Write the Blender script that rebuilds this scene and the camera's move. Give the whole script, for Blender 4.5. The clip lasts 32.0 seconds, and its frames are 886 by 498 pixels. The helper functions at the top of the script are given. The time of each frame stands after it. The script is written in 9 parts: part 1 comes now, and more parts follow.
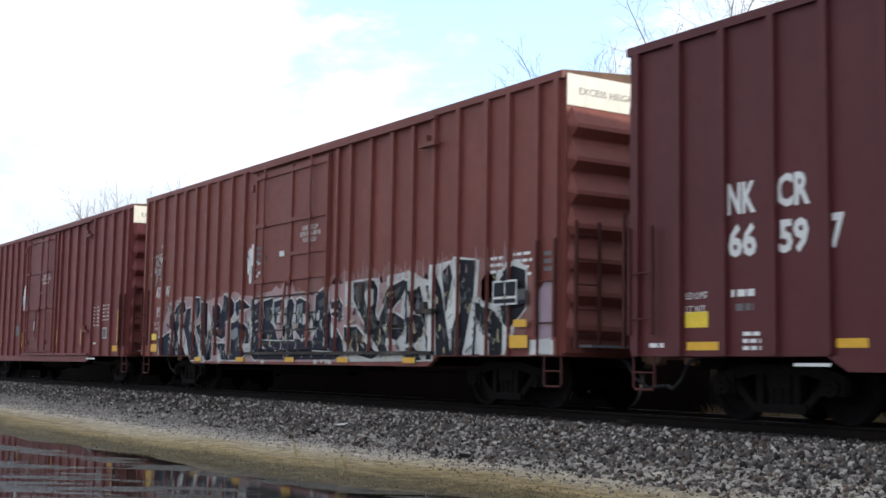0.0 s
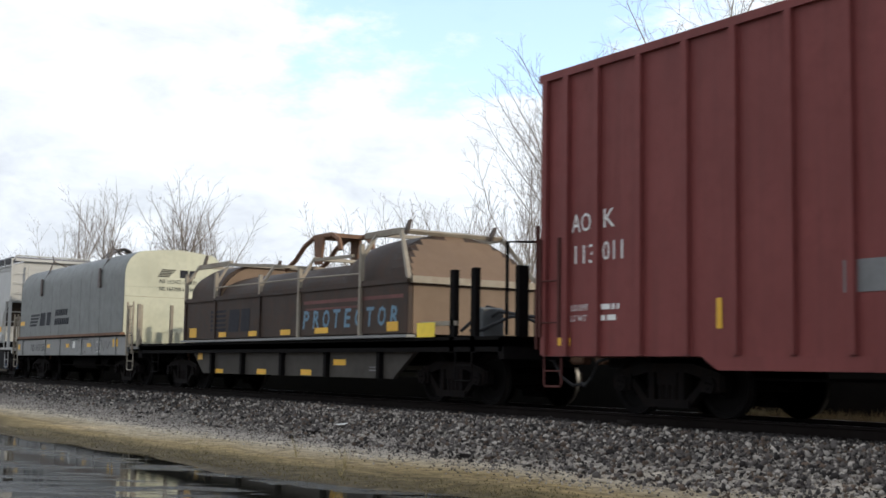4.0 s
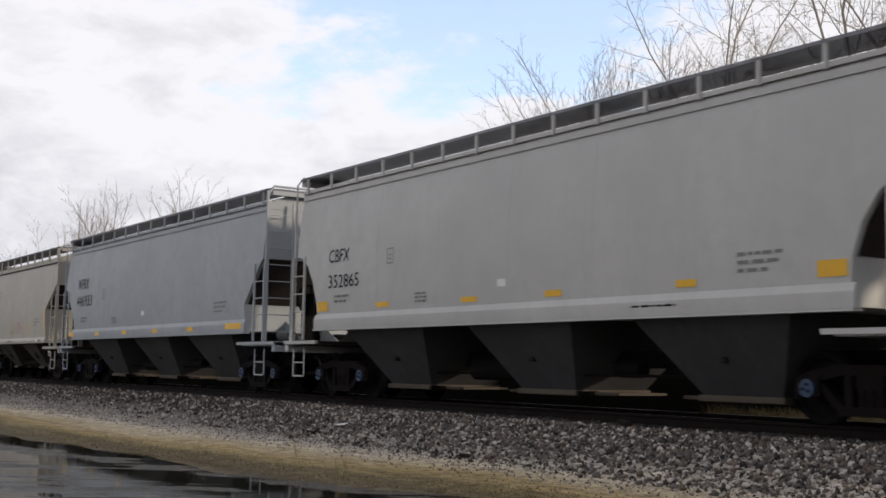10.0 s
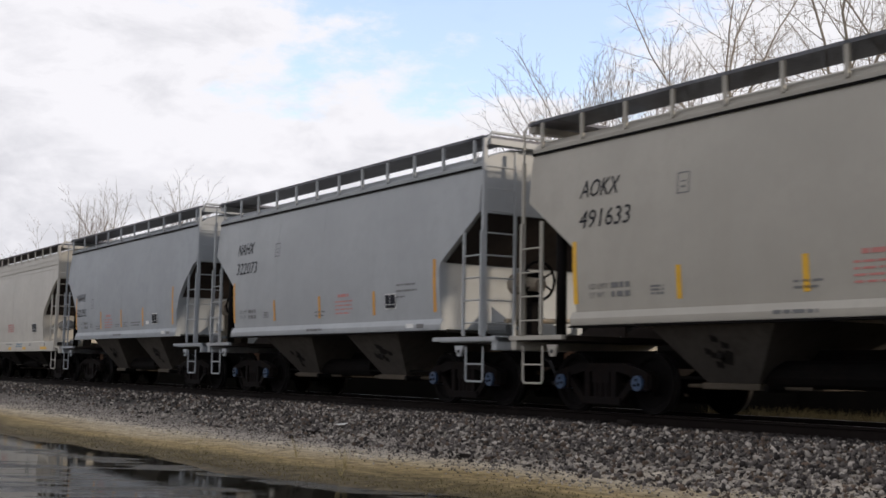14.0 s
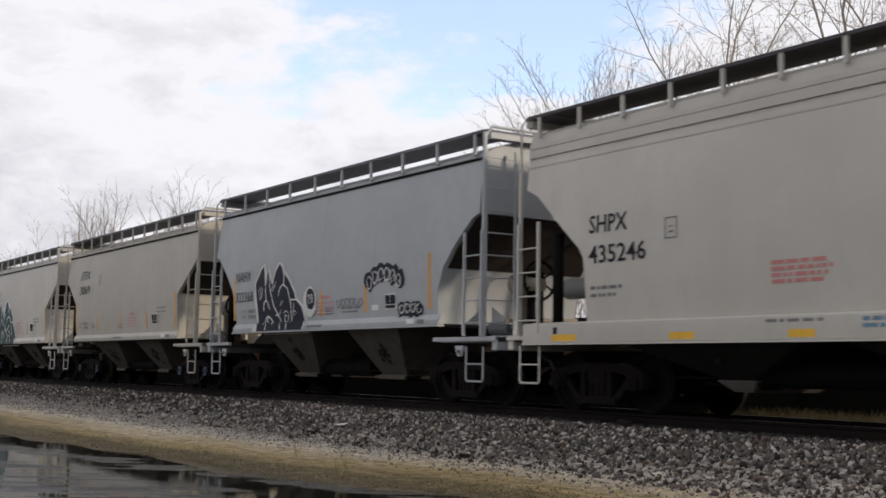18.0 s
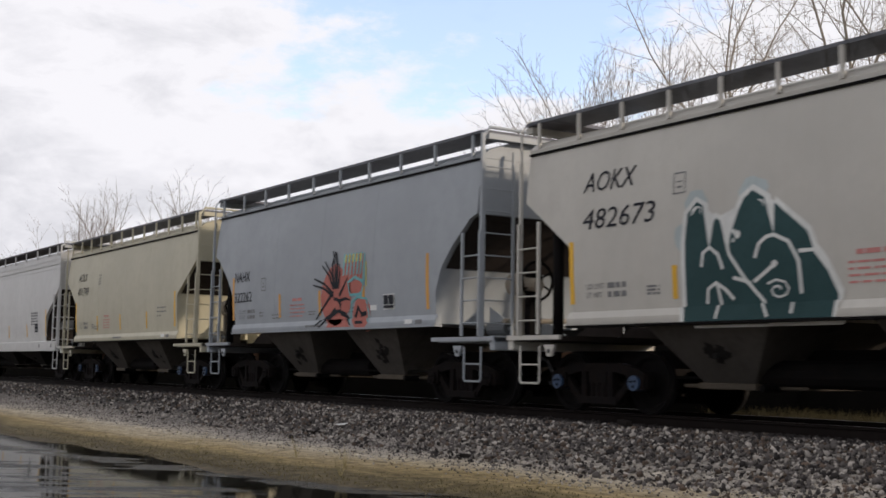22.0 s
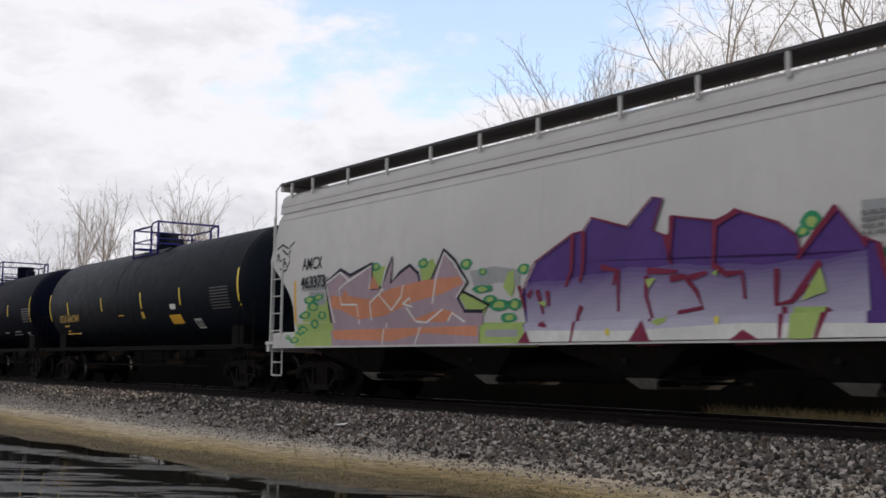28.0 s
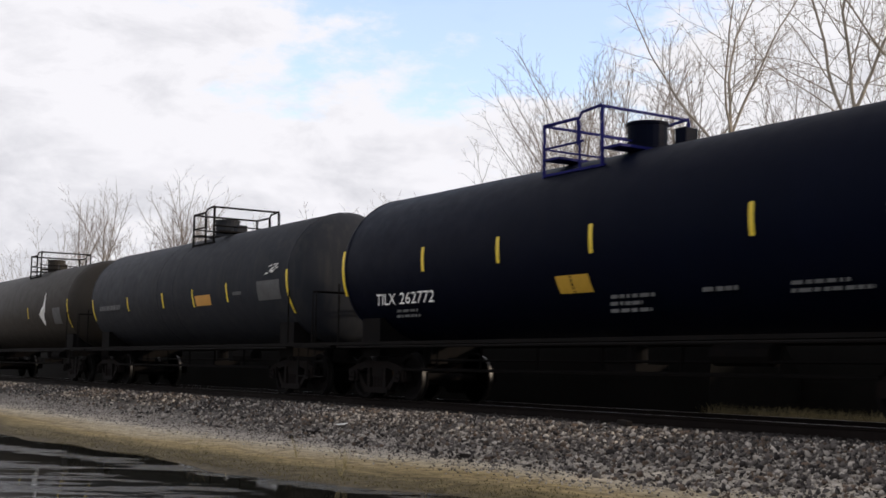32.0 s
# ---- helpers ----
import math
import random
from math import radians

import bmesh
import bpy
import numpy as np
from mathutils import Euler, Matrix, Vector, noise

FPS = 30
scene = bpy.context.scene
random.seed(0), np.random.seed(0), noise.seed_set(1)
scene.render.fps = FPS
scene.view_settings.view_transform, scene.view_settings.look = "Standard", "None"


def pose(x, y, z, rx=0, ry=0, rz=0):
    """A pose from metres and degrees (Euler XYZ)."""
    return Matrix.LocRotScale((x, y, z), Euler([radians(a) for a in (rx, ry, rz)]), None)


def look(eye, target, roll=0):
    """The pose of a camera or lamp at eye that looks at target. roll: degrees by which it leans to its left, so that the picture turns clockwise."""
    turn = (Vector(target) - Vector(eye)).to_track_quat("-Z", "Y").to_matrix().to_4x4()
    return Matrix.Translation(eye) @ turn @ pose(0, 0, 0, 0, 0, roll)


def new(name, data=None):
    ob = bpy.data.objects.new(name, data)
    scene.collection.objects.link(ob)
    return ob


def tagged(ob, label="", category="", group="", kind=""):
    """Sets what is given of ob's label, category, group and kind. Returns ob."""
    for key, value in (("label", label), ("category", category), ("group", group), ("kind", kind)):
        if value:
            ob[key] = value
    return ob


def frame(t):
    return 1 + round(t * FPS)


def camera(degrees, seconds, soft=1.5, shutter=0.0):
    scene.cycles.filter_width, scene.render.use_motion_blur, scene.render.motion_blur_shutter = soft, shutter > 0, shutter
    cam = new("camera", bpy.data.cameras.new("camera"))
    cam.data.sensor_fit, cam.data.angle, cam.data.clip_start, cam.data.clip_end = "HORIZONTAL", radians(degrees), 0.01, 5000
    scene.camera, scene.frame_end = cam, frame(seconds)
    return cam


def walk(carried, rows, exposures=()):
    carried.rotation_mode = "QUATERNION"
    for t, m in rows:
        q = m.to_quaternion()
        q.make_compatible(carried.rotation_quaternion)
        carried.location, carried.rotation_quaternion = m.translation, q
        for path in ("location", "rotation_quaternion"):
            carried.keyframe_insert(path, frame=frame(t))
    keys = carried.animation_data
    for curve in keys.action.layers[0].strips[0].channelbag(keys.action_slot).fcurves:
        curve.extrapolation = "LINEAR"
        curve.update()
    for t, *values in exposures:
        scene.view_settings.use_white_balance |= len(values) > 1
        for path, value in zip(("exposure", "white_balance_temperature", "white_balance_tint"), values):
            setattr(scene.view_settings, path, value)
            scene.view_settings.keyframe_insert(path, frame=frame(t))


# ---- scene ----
import collections

# World: the track runs along x, rail heads at z = 0, the train rolls towards +x; the camera stands south of it.
SECONDS = 32.0
cam = camera(39.9, SECONDS, soft=1.6, shutter=0.2)
EYE = pose(0.0, -13.255, 0.616, 95.622, -0.954, 56.873)
walk(cam, [(0.0, EYE), (SECONDS, EYE)],
     exposures=[(0.0, 0.25, 5800, 9), (2.5, 0.19, 5800, 9), (4.5, 0.03, 6200, 8), (5.5, 0.03, 6250, 8), (5.9, -0.19, 6480, 14), (32.0, -0.19, 6480, 14)])

# How far the train has rolled at each second mark.
ROLLED = [(0, 0.0), (4, 38.12), (8, 76.09), (12, 114.17), (16, 152.28), (20, 190.31), (24, 228.35), (28, 266.48), (32, 304.72)]


def rolled(t):
    return float(np.interp(t, [a for a, b in ROLLED], [b for a, b in ROLLED]))


# ---- light ----
SUN_AZ, SUN_EL = radians(42), radians(19)      # azimuth from +y towards +x
world = bpy.data.worlds.new("sky")
scene.world = world
world.use_nodes = True


def node(tree, kind, **values):
    n = tree.nodes.new(kind)
    for key, value in values.items():
        if key in n.inputs:
            n.inputs[key].default_value = value
    return n


def build_sky():
    t = world.node_tree
    t.nodes.clear()
    out = t.nodes.new("ShaderNodeOutputWorld")
    sky = t.nodes.new("ShaderNodeTexSky")
    sky.sky_type, sky.sun_disc = "NISHITA", False
    sky.sun_elevation, sky.sun_rotation = SUN_EL, SUN_AZ
    sky.air_density, sky.dust_density, sky.ozone_density = 1.0, 0.3, 1.6
    blue = node(t, "ShaderNodeBackground", Strength=SKY_STRENGTH)
    t.links.new(sky.outputs[0], blue.inputs[0])
    co = t.nodes.new("ShaderNodeTexCoord")
    # axes: x to the right along the horizon, y away, z up, turned to the camera's heading
    turn = t.nodes.new("ShaderNodeVectorRotate")
    turn.rotation_type = "Z_AXIS"
    turn.inputs["Angle"].default_value = radians(-56.9)
    t.links.new(co.outputs["Generated"], turn.inputs["Vector"])
    stretch = t.nodes.new("ShaderNodeMapping")
    stretch.inputs["Scale"].default_value = (2.6, 2.6, 6.0)
    stretch.inputs["Location"].default_value = (1.3, 0.2, 0.0)
    t.links.new(turn.outputs[0], stretch.inputs[0])
    big = node(t, "ShaderNodeTexNoise", Scale=3.2, Detail=9.0, Roughness=0.62)
    t.links.new(stretch.outputs[0], big.inputs["Vector"])
    sep = t.nodes.new("ShaderNodeSeparateXYZ")
    t.links.new(turn.outputs[0], sep.inputs[0])

    def math_(op, a, b):
        n = t.nodes.new("ShaderNodeMath")
        n.operation = op
        for i, v in enumerate((a, b)):
            if isinstance(v, (int, float)):
                n.inputs[i].default_value = v
            else:
                t.links.new(v, n.inputs[i])
        return n.outputs[0]
    # a bank that falls away to the right, a second one that rises beyond it, blue between them, broken cloud overhead
    across, up = sep.outputs["X"], sep.outputs["Z"]
    left_bank = math_("SUBTRACT", math_("SUBTRACT", 0.238, math_("MULTIPLY", across, 0.31)), up)
    right_bank = math_("SUBTRACT", math_("ADD", 0.186, math_("MULTIPLY", across, 0.56)), up)
    deck = math_("MULTIPLY", math_("SUBTRACT", up, 0.45), 1.0)
    bank = math_("MAXIMUM", math_("MAXIMUM", left_bank, right_bank), deck)
    cover = math_("ADD", math_("MULTIPLY", bank, 3.4), math_("MULTIPLY", math_("SUBTRACT", big.outputs["Fac"], 0.5), 1.7))
    ramp = t.nodes.new("ShaderNodeMapRange")
    ramp.interpolation_type = "SMOOTHSTEP"
    ramp.inputs["From Min"].default_value, ramp.inputs["From Max"].default_value = -0.17, 0.15
    t.links.new(cover, ramp.inputs["Value"])
    fine = node(t, "ShaderNodeTexNoise", Scale=4.2, Detail=9.0, Roughness=0.6, Distortion=0.4)
    t.links.new(stretch.outputs[0], fine.inputs["Vector"])
    # thin edges of the banks are the brightest, their thick middles grey
    thick = t.nodes.new("ShaderNodeMapRange")
    thick.inputs["From Min"].default_value, thick.inputs["From Max"].default_value = 0.1, 0.95
    thick.inputs["To Min"].default_value, thick.inputs["To Max"].default_value = 0.22, -0.10
    t.links.new(cover, thick.inputs["Value"])
    tone = t.nodes.new("ShaderNodeValToRGB")
    tone.color_ramp.elements[0].position, tone.color_ramp.elements[1].position = 0.36, 0.66
    tone.color_ramp.elements[0].color = (0.70, 0.715, 0.745, 1)
    tone.color_ramp.elements[1].color = (0.915, 0.925, 0.945, 1)
    t.links.new(math_("ADD", fine.outputs["Fac"], thick.outputs[0]), tone.inputs[0])
    cloud = node(t, "ShaderNodeBackground", Strength=CLOUD_STRENGTH)
    t.links.new(tone.outputs[0], cloud.inputs[0])
    ramp.inputs["To Min"].default_value = 0.30      # a thin milky veil lies over the blue as well
    mix = t.nodes.new("ShaderNodeMixShader")
    t.links.new(ramp.outputs[0], mix.inputs[0])
    t.links.new(blue.outputs[0], mix.inputs[1])
    t.links.new(cloud.outputs[0], mix.inputs[2])
    t.links.new(mix.outputs[0], out.inputs[0])


SKY_STRENGTH, CLOUD_STRENGTH = 0.34, 1.16
build_sky()
sun_data = bpy.data.lights.new("sun", "SUN")
sun_data.energy, sun_data.angle, sun_data.color = 3.3, radians(3.0), (1.0, 0.86, 0.66)
sun = new("sun", sun_data)
sun_dir = Vector((math.sin(SUN_AZ) * math.cos(SUN_EL), math.cos(SUN_AZ) * math.cos(SUN_EL), math.sin(SUN_EL)))
sun.matrix_world = look(sun_dir * 300, (0, 0, 0))


# ---- materials ----
def surface(name, color, rough=0.6, metal=0.0, grain=6.0, vary=0.25, second=None, bump=0.15, streak=0.0, dirt=None,
            dirt_amount=0.35, spec=0.5, per_piece=0.0, fine=60.0):
    """A painted, rusty, stony or wooden surface: two scales of variation, optional vertical streaks and dirt, fine relief."""
    m = bpy.data.materials.new(name)
    m.use_nodes = True
    t = m.node_tree
    b = t.nodes["Principled BSDF"]
    b.inputs["Roughness"].default_value, b.inputs["Metallic"].default_value = rough, metal
    b.inputs["Specular IOR Level"].default_value = spec
    co = t.nodes.new("ShaderNodeTexCoord")
    n1 = node(t, "ShaderNodeTexNoise", Scale=grain * 0.12, Detail=6.0, Roughness=0.6)
    n2 = node(t, "ShaderNodeTexNoise", Scale=grain, Detail=5.0, Roughness=0.65)
    for n in (n1, n2):
        t.links.new(co.outputs["Object"], n.inputs["Vector"])

    def mixer(fac, a, bcol, mode="MIX"):
        x = t.nodes.new("ShaderNodeMix")
        x.data_type, x.blend_type = "RGBA", mode
        for sock, v in ((x.inputs["Factor"], fac), (x.inputs["A"], a), (x.inputs["B"], bcol)):
            if isinstance(v, (int, float)):
                sock.default_value = v
            elif isinstance(v, tuple):
                sock.default_value = (*v[:3], 1)
            else:
                t.links.new(v, sock)
        return x.outputs["Result"]

    def spread(src, lo, hi):
        r = t.nodes.new("ShaderNodeMapRange")
        r.inputs["From Min"].default_value, r.inputs["From Max"].default_value = lo, hi
        t.links.new(src, r.inputs["Value"])
        return r.outputs[0]
    dark = tuple(c * (1 - vary) for c in color)
    light = tuple(min(1.0, c * (1 + vary * 0.6)) for c in color)
    col = mixer(spread(n1.outputs["Fac"], 0.3, 0.7), dark, light)
    col = mixer(spread(n2.outputs["Fac"], 0.45, 0.8), col, second or tuple(c * (1 - vary * 0.8) for c in color))
    if streak:
        mp = t.nodes.new("ShaderNodeMapping")
        mp.inputs["Scale"].default_value = (3.2, 3.2, 0.16)
        t.links.new(co.outputs["Object"], mp.inputs[0])
        n3 = node(t, "ShaderNodeTexNoise", Scale=1.6, Detail=7.0, Roughness=0.7)
        t.links.new(mp.outputs[0], n3.inputs["Vector"])
        f = t.nodes.new("ShaderNodeMath")
        f.operation = "MULTIPLY"
        t.links.new(spread(n3.outputs["Fac"], 0.48, 0.78), f.inputs[0])
        f.inputs[1].default_value = streak
        col = mixer(f.outputs[0], col, dirt or (0.06, 0.05, 0.04))
    elif dirt:
        n3 = node(t, "ShaderNodeTexNoise", Scale=grain * 0.35, Detail=8.0, Roughness=0.7)
        t.links.new(co.outputs["Object"], n3.inputs["Vector"])
        f = t.nodes.new("ShaderNodeMath")
        f.operation = "MULTIPLY"
        t.links.new(spread(n3.outputs["Fac"], 0.45, 0.7), f.inputs[0])
        f.inputs[1].default_value = dirt_amount
        col = mixer(f.outputs[0], col, dirt)
    if per_piece:
        info = t.nodes.new("ShaderNodeObjectInfo")
        geo = t.nodes.new("ShaderNodeNewGeometry")
        s = t.nodes.new("ShaderNodeMath")
        s.operation = "ADD"
        t.links.new(info.outputs["Random"], s.inputs[0])
        t.links.new(geo.outputs["Random Per Island"], s.inputs[1])
        fr = t.nodes.new("ShaderNodeMath")
        fr.operation = "FRACT"
        t.links.new(s.outputs[0], fr.inputs[0])
        hv = t.nodes.new("ShaderNodeHueSaturation")
        t.links.new(col, hv.inputs["Color"])
        r = t.nodes.new("ShaderNodeMapRange")
        r.inputs["To Min"].default_value, r.inputs["To Max"].default_value = 1 - per_piece, 1 + per_piece
        t.links.new(fr.outputs[0], r.inputs["Value"])
        t.links.new(r.outputs[0], hv.inputs["Value"])
        col = hv.outputs["Color"]
    t.links.new(col, b.inputs["Base Color"])
    rr = t.nodes.new("ShaderNodeMapRange")
    rr.inputs["To Min"].default_value, rr.inputs["To Max"].default_value = max(0.03, rough - 0.12), min(1, rough + 0.15)
    t.links.new(n2.outputs["Fac"], rr.inputs["Value"])
    t.links.new(rr.outputs[0], b.inputs["Roughness"])
    if bump:
        n4 = node(t, "ShaderNodeTexNoise", Scale=fine, Detail=4.0)
        t.links.new(co.outputs["Object"], n4.inputs["Vector"])
        bp = node(t, "ShaderNodeBump", Strength=bump, Distance=0.01)
        t.links.new(n4.outputs["Fac"], bp.inputs["Height"])
        t.links.new(bp.outputs[0], b.inputs["Normal"])
    return m


def plain(name, color, rough=0.5, metal=0.0, vary=0.15):
    return surface(name, color, rough, metal, grain=9.0, vary=vary, bump=0.05)


BOX_RED = surface("oxide_red_paint", (0.216, 0.071, 0.057), 0.5, spec=0.18, grain=4, vary=0.2, streak=0.35, dirt=(0.125, 0.06, 0.05))
BOX_RED2 = surface("bright_oxide_paint", (0.188, 0.052, 0.048), 0.5, spec=0.18, grain=4, vary=0.18, streak=0.5, dirt=(0.085, 0.03, 0.026))
BOX_MAROON = surface("maroon_paint", (0.104, 0.027, 0.028), 0.5, spec=0.25, grain=4, vary=0.15, streak=0.25, dirt=(0.07, 0.03, 0.03))
BOX_SPRAYED = surface("blackened_steel_paint", (0.03, 0.026, 0.025), 0.6, spec=0.15, grain=6, vary=0.4, dirt=(0.2, 0.17, 0.15), dirt_amount=0.5)
BOX_GRIME = surface("sooty_red_paint", (0.085, 0.030, 0.026), 0.7, spec=0.15, grain=6, vary=0.3)
BOX_WHITE = surface("aged_white_paint", (0.74, 0.71, 0.62), 0.5, vary=0.12, streak=0.3, dirt=(0.4, 0.36, 0.28))
GREY_LIGHT = surface("light_grey_paint", (0.42, 0.415, 0.40), 0.5, grain=3, vary=0.13, streak=0.14, dirt=(0.30, 0.28, 0.25), bump=0.06)
GREY_BLUE = surface("blue_grey_paint", (0.295, 0.316, 0.336), 0.5, grain=3, vary=0.13, streak=0.14, dirt=(0.24, 0.25, 0.26), bump=0.06)
GREY_PALE = surface("pale_grey_paint", (0.345, 0.36, 0.37), 0.5, grain=3, vary=0.13, streak=0.15, dirt=(0.28, 0.28, 0.27), bump=0.06)
BEIGE = surface("beige_paint", (0.385, 0.36, 0.31), 0.5, grain=3, vary=0.13, streak=0.17, dirt=(0.30, 0.265, 0.21), bump=0.06)
HOOD_CREAM = surface("glossy_cream_paint", (0.49, 0.485, 0.37), 0.35, grain=7, vary=0.2, streak=0.2, dirt=(0.40, 0.33, 0.2), bump=0.12, fine=3)
CREAM = surface("cream_white_paint", (0.485, 0.46, 0.41), 0.5, grain=3, vary=0.13, streak=0.17, dirt=(0.36, 0.31, 0.24), bump=0.06)
TAN = surface("yellowed_beige_paint", (0.45, 0.415, 0.305), 0.5, grain=3, vary=0.13, streak=0.17, dirt=(0.3, 0.26, 0.18), bump=0.06)
WHITE_CAR = surface("white_grey_paint", (0.53, 0.52, 0.50), 0.5, grain=3, vary=0.10, streak=0.15, dirt=(0.38, 0.36, 0.32), bump=0.06)
COIL_GREY = surface("coil_cover_grey", (0.118, 0.126, 0.120), 0.45, grain=4, vary=0.2, streak=0.5, dirt=(0.085, 0.082, 0.07), bump=0.12)
COIL_HOOP = surface("rusty_bracket_steel", (0.10, 0.085, 0.078), 0.6, grain=8, vary=0.35, second=(0.10, 0.055, 0.035), bump=0.3)
COIL_SEAM = surface("stained_seam", (0.137, 0.141, 0.135), 0.6, grain=6, vary=0.35)
COIL_SILL = surface("sill_grey", (0.20, 0.20, 0.195), 0.5, grain=4, vary=0.15, streak=0.35, dirt=(0.14, 0.11, 0.08))
COIL_BROWN = surface("soot_brown_paint", (0.048, 0.033, 0.026), 0.6, grain=4, vary=0.4, streak=0.5, dirt=(0.026, 0.019, 0.016), second=(0.07, 0.04, 0.028), spec=0.2)
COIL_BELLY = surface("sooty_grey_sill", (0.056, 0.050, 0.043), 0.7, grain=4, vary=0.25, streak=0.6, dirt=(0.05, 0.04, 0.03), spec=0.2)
COIL_TAN = surface("rusted_tan_cover", (0.15, 0.092, 0.052), 0.6, grain=4, vary=0.2, streak=0.3, dirt=(0.11, 0.065, 0.04))
LOCKER_BLUE = surface("faded_blue_steel", (0.048, 0.075, 0.105), 0.5, grain=5, vary=0.2, streak=0.3, dirt=(0.04, 0.045, 0.05))
GEAR_GREY = surface("blue_grey_gear_paint", (0.13, 0.14, 0.145), 0.6, grain=6, vary=0.3, dirt=(0.05, 0.04, 0.035), dirt_amount=0.5)
FRAME_TAN = surface("chalky_frame_paint", (0.28, 0.245, 0.19), 0.6, grain=6, vary=0.3, dirt=(0.16, 0.09, 0.05), dirt_amount=0.5)
RUST = surface("rusted_steel", (0.17, 0.085, 0.045), 0.75, grain=7, vary=0.35, second=(0.08, 0.045, 0.03))
TANK_BLACK = surface("tank_black_paint", (0.0018, 0.0032, 0.0105), 0.5, grain=3, spec=0.03, vary=0.2, streak=0.25, dirt=(0.004, 0.0045, 0.008), bump=0.05)
TANK_GREY = surface("faded_black_paint", (0.026, 0.028, 0.034), 0.6, grain=3, spec=0.06, vary=0.2, streak=0.35, dirt=(0.075, 0.07, 0.06), bump=0.05)
TANK_DULL = surface("dull_charcoal_paint", (0.0042, 0.0072, 0.0125), 0.52, grain=3, spec=0.06, vary=0.2, streak=0.3, dirt=(0.009, 0.0105, 0.018), bump=0.05)
TANK_BROWN = surface("oily_brown_black_paint", (0.03, 0.025, 0.02), 0.6, grain=3, spec=0.2, vary=0.25, streak=0.4, dirt=(0.03, 0.024, 0.018), bump=0.05)
RAIL_BLUE = surface("dark_blue_rail_paint", (0.008, 0.009, 0.10), 0.6, grain=9, vary=0.15, bump=0.05, spec=0.1)
# running gear: dirty steel, base colours lowered further for shade under the cars
UNDER = surface("sooty_shaded_steel", (0.006, 0.0055, 0.0055), 0.8, grain=8, vary=0.4, second=(0.011, 0.008, 0.007), spec=0.06)
TRUCK_STEEL = surface("grimy_shaded_steel", (0.0075, 0.006, 0.006), 0.8, grain=8, vary=0.4, second=(0.014, 0.009, 0.007), spec=0.08)
WHEEL = surface("shaded_wheel_steel", (0.007, 0.006, 0.006), 0.8, 0.0, grain=9, vary=0.3, spec=0.06)
TREAD = surface("polished_tread", (0.085, 0.082, 0.08), 0.5, 1.0, grain=20, vary=0.1)
CAP_BLUE = plain("blue_bearing_cap", (0.02, 0.05, 0.11), 0.5)
# bay paints: real grime, base colours lowered further for shade below the sills
BAY_TAUPE = surface("grimy_shaded_paint", (0.080, 0.072, 0.064), 0.75, grain=5, vary=0.3, streak=0.5, dirt=(0.028, 0.024, 0.02), spec=0.1)
BAY_GREY = surface("dusty_shaded_bay_paint", (0.052, 0.053, 0.055), 0.75, grain=4, vary=0.25, streak=0.5, dirt=(0.045, 0.042, 0.04), spec=0.1)
BAY_DARK = surface("dark_shaded_steel", (0.020, 0.018, 0.017), 0.8, grain=5, vary=0.35, dirt=(0.012, 0.013, 0.012), dirt_amount=0.6, spec=0.1)
# walkway colour lowered to carry the shade on its underside
DECK_DARK = surface("shaded_walkway_steel", (0.062, 0.058, 0.062), 0.8, 0.0, grain=14, vary=0.25)
GATE_PALE = surface("bare_gate_steel", (0.20, 0.185, 0.165), 0.6, grain=6, vary=0.35, dirt=(0.05, 0.04, 0.035), dirt_amount=0.6, spec=0.3)
GATE_STEEL = surface("dusty_gate_steel", (0.085, 0.068, 0.048), 0.7, grain=6, vary=0.4, dirt=(0.06, 0.045, 0.035), dirt_amount=0.7, spec=0.3)
GRATING = surface("weathered_grating", (0.18, 0.18, 0.205), 0.8, 0.0, grain=14, vary=0.25)
def open_mesh(m, share):
    """Punched walkway steel: part of the light goes straight through its holes."""
    t = m.node_tree
    clear, mix = t.nodes.new("ShaderNodeBsdfTransparent"), t.nodes.new("ShaderNodeMixShader")
    mix.inputs[0].default_value = share
    t.links.new(t.nodes["Principled BSDF"].outputs[0], mix.inputs[1])
    t.links.new(clear.outputs[0], mix.inputs[2])
    t.links.new(mix.outputs[0], t.nodes["Material Output"].inputs[0])


open_mesh(GRATING, 0.2)
DECK_BLUE = surface("dull_blue_grating", (0.105, 0.11, 0.125), 0.8, 0.0, grain=14, vary=0.25)
open_mesh(DECK_BLUE, 0.15)
YELLOW = plain("yellow_reflective_film", (0.72, 0.40, 0.02), 0.45)
YELLOW2 = plain("bright_yellow_film", (0.80, 0.58, 0.03), 0.45)
ORANGE = plain("weathered_orange_film", (0.62, 0.30, 0.05), 0.5)
INK = surface("black_lettering", (0.018, 0.019, 0.026), 0.6, vary=0.2, bump=0.0, spec=0.15)
INK_FADE = surface("faded_lettering", (0.17, 0.17, 0.17), 0.6, vary=0.3)
INK_WHITE = plain("white_lettering", (0.78, 0.77, 0.74), 0.55)
INK_YELLOW = plain("yellow_lettering", (0.56, 0.33, 0.03), 0.55)
INK_RED = surface("faded_red_lettering", (0.52, 0.20, 0.18), 0.6, vary=0.2)
INK_BLUE = plain("pale_blue_lettering", (0.13, 0.24, 0.33), 0.55, vary=0.4)
HOSE = plain("black_rubber_hose", (0.02, 0.02, 0.022), 0.7)
# rusty rail sides, base colour lowered for the shade beside the wheels
RAIL_SIDE = surface("shaded_rail_rust", (0.012, 0.009, 0.008), 0.75, spec=0.06, grain=10, vary=0.35)
RAIL_TOP = surface("polished_rail", (0.45, 0.44, 0.42), 0.28, 1.0, grain=20, vary=0.1)
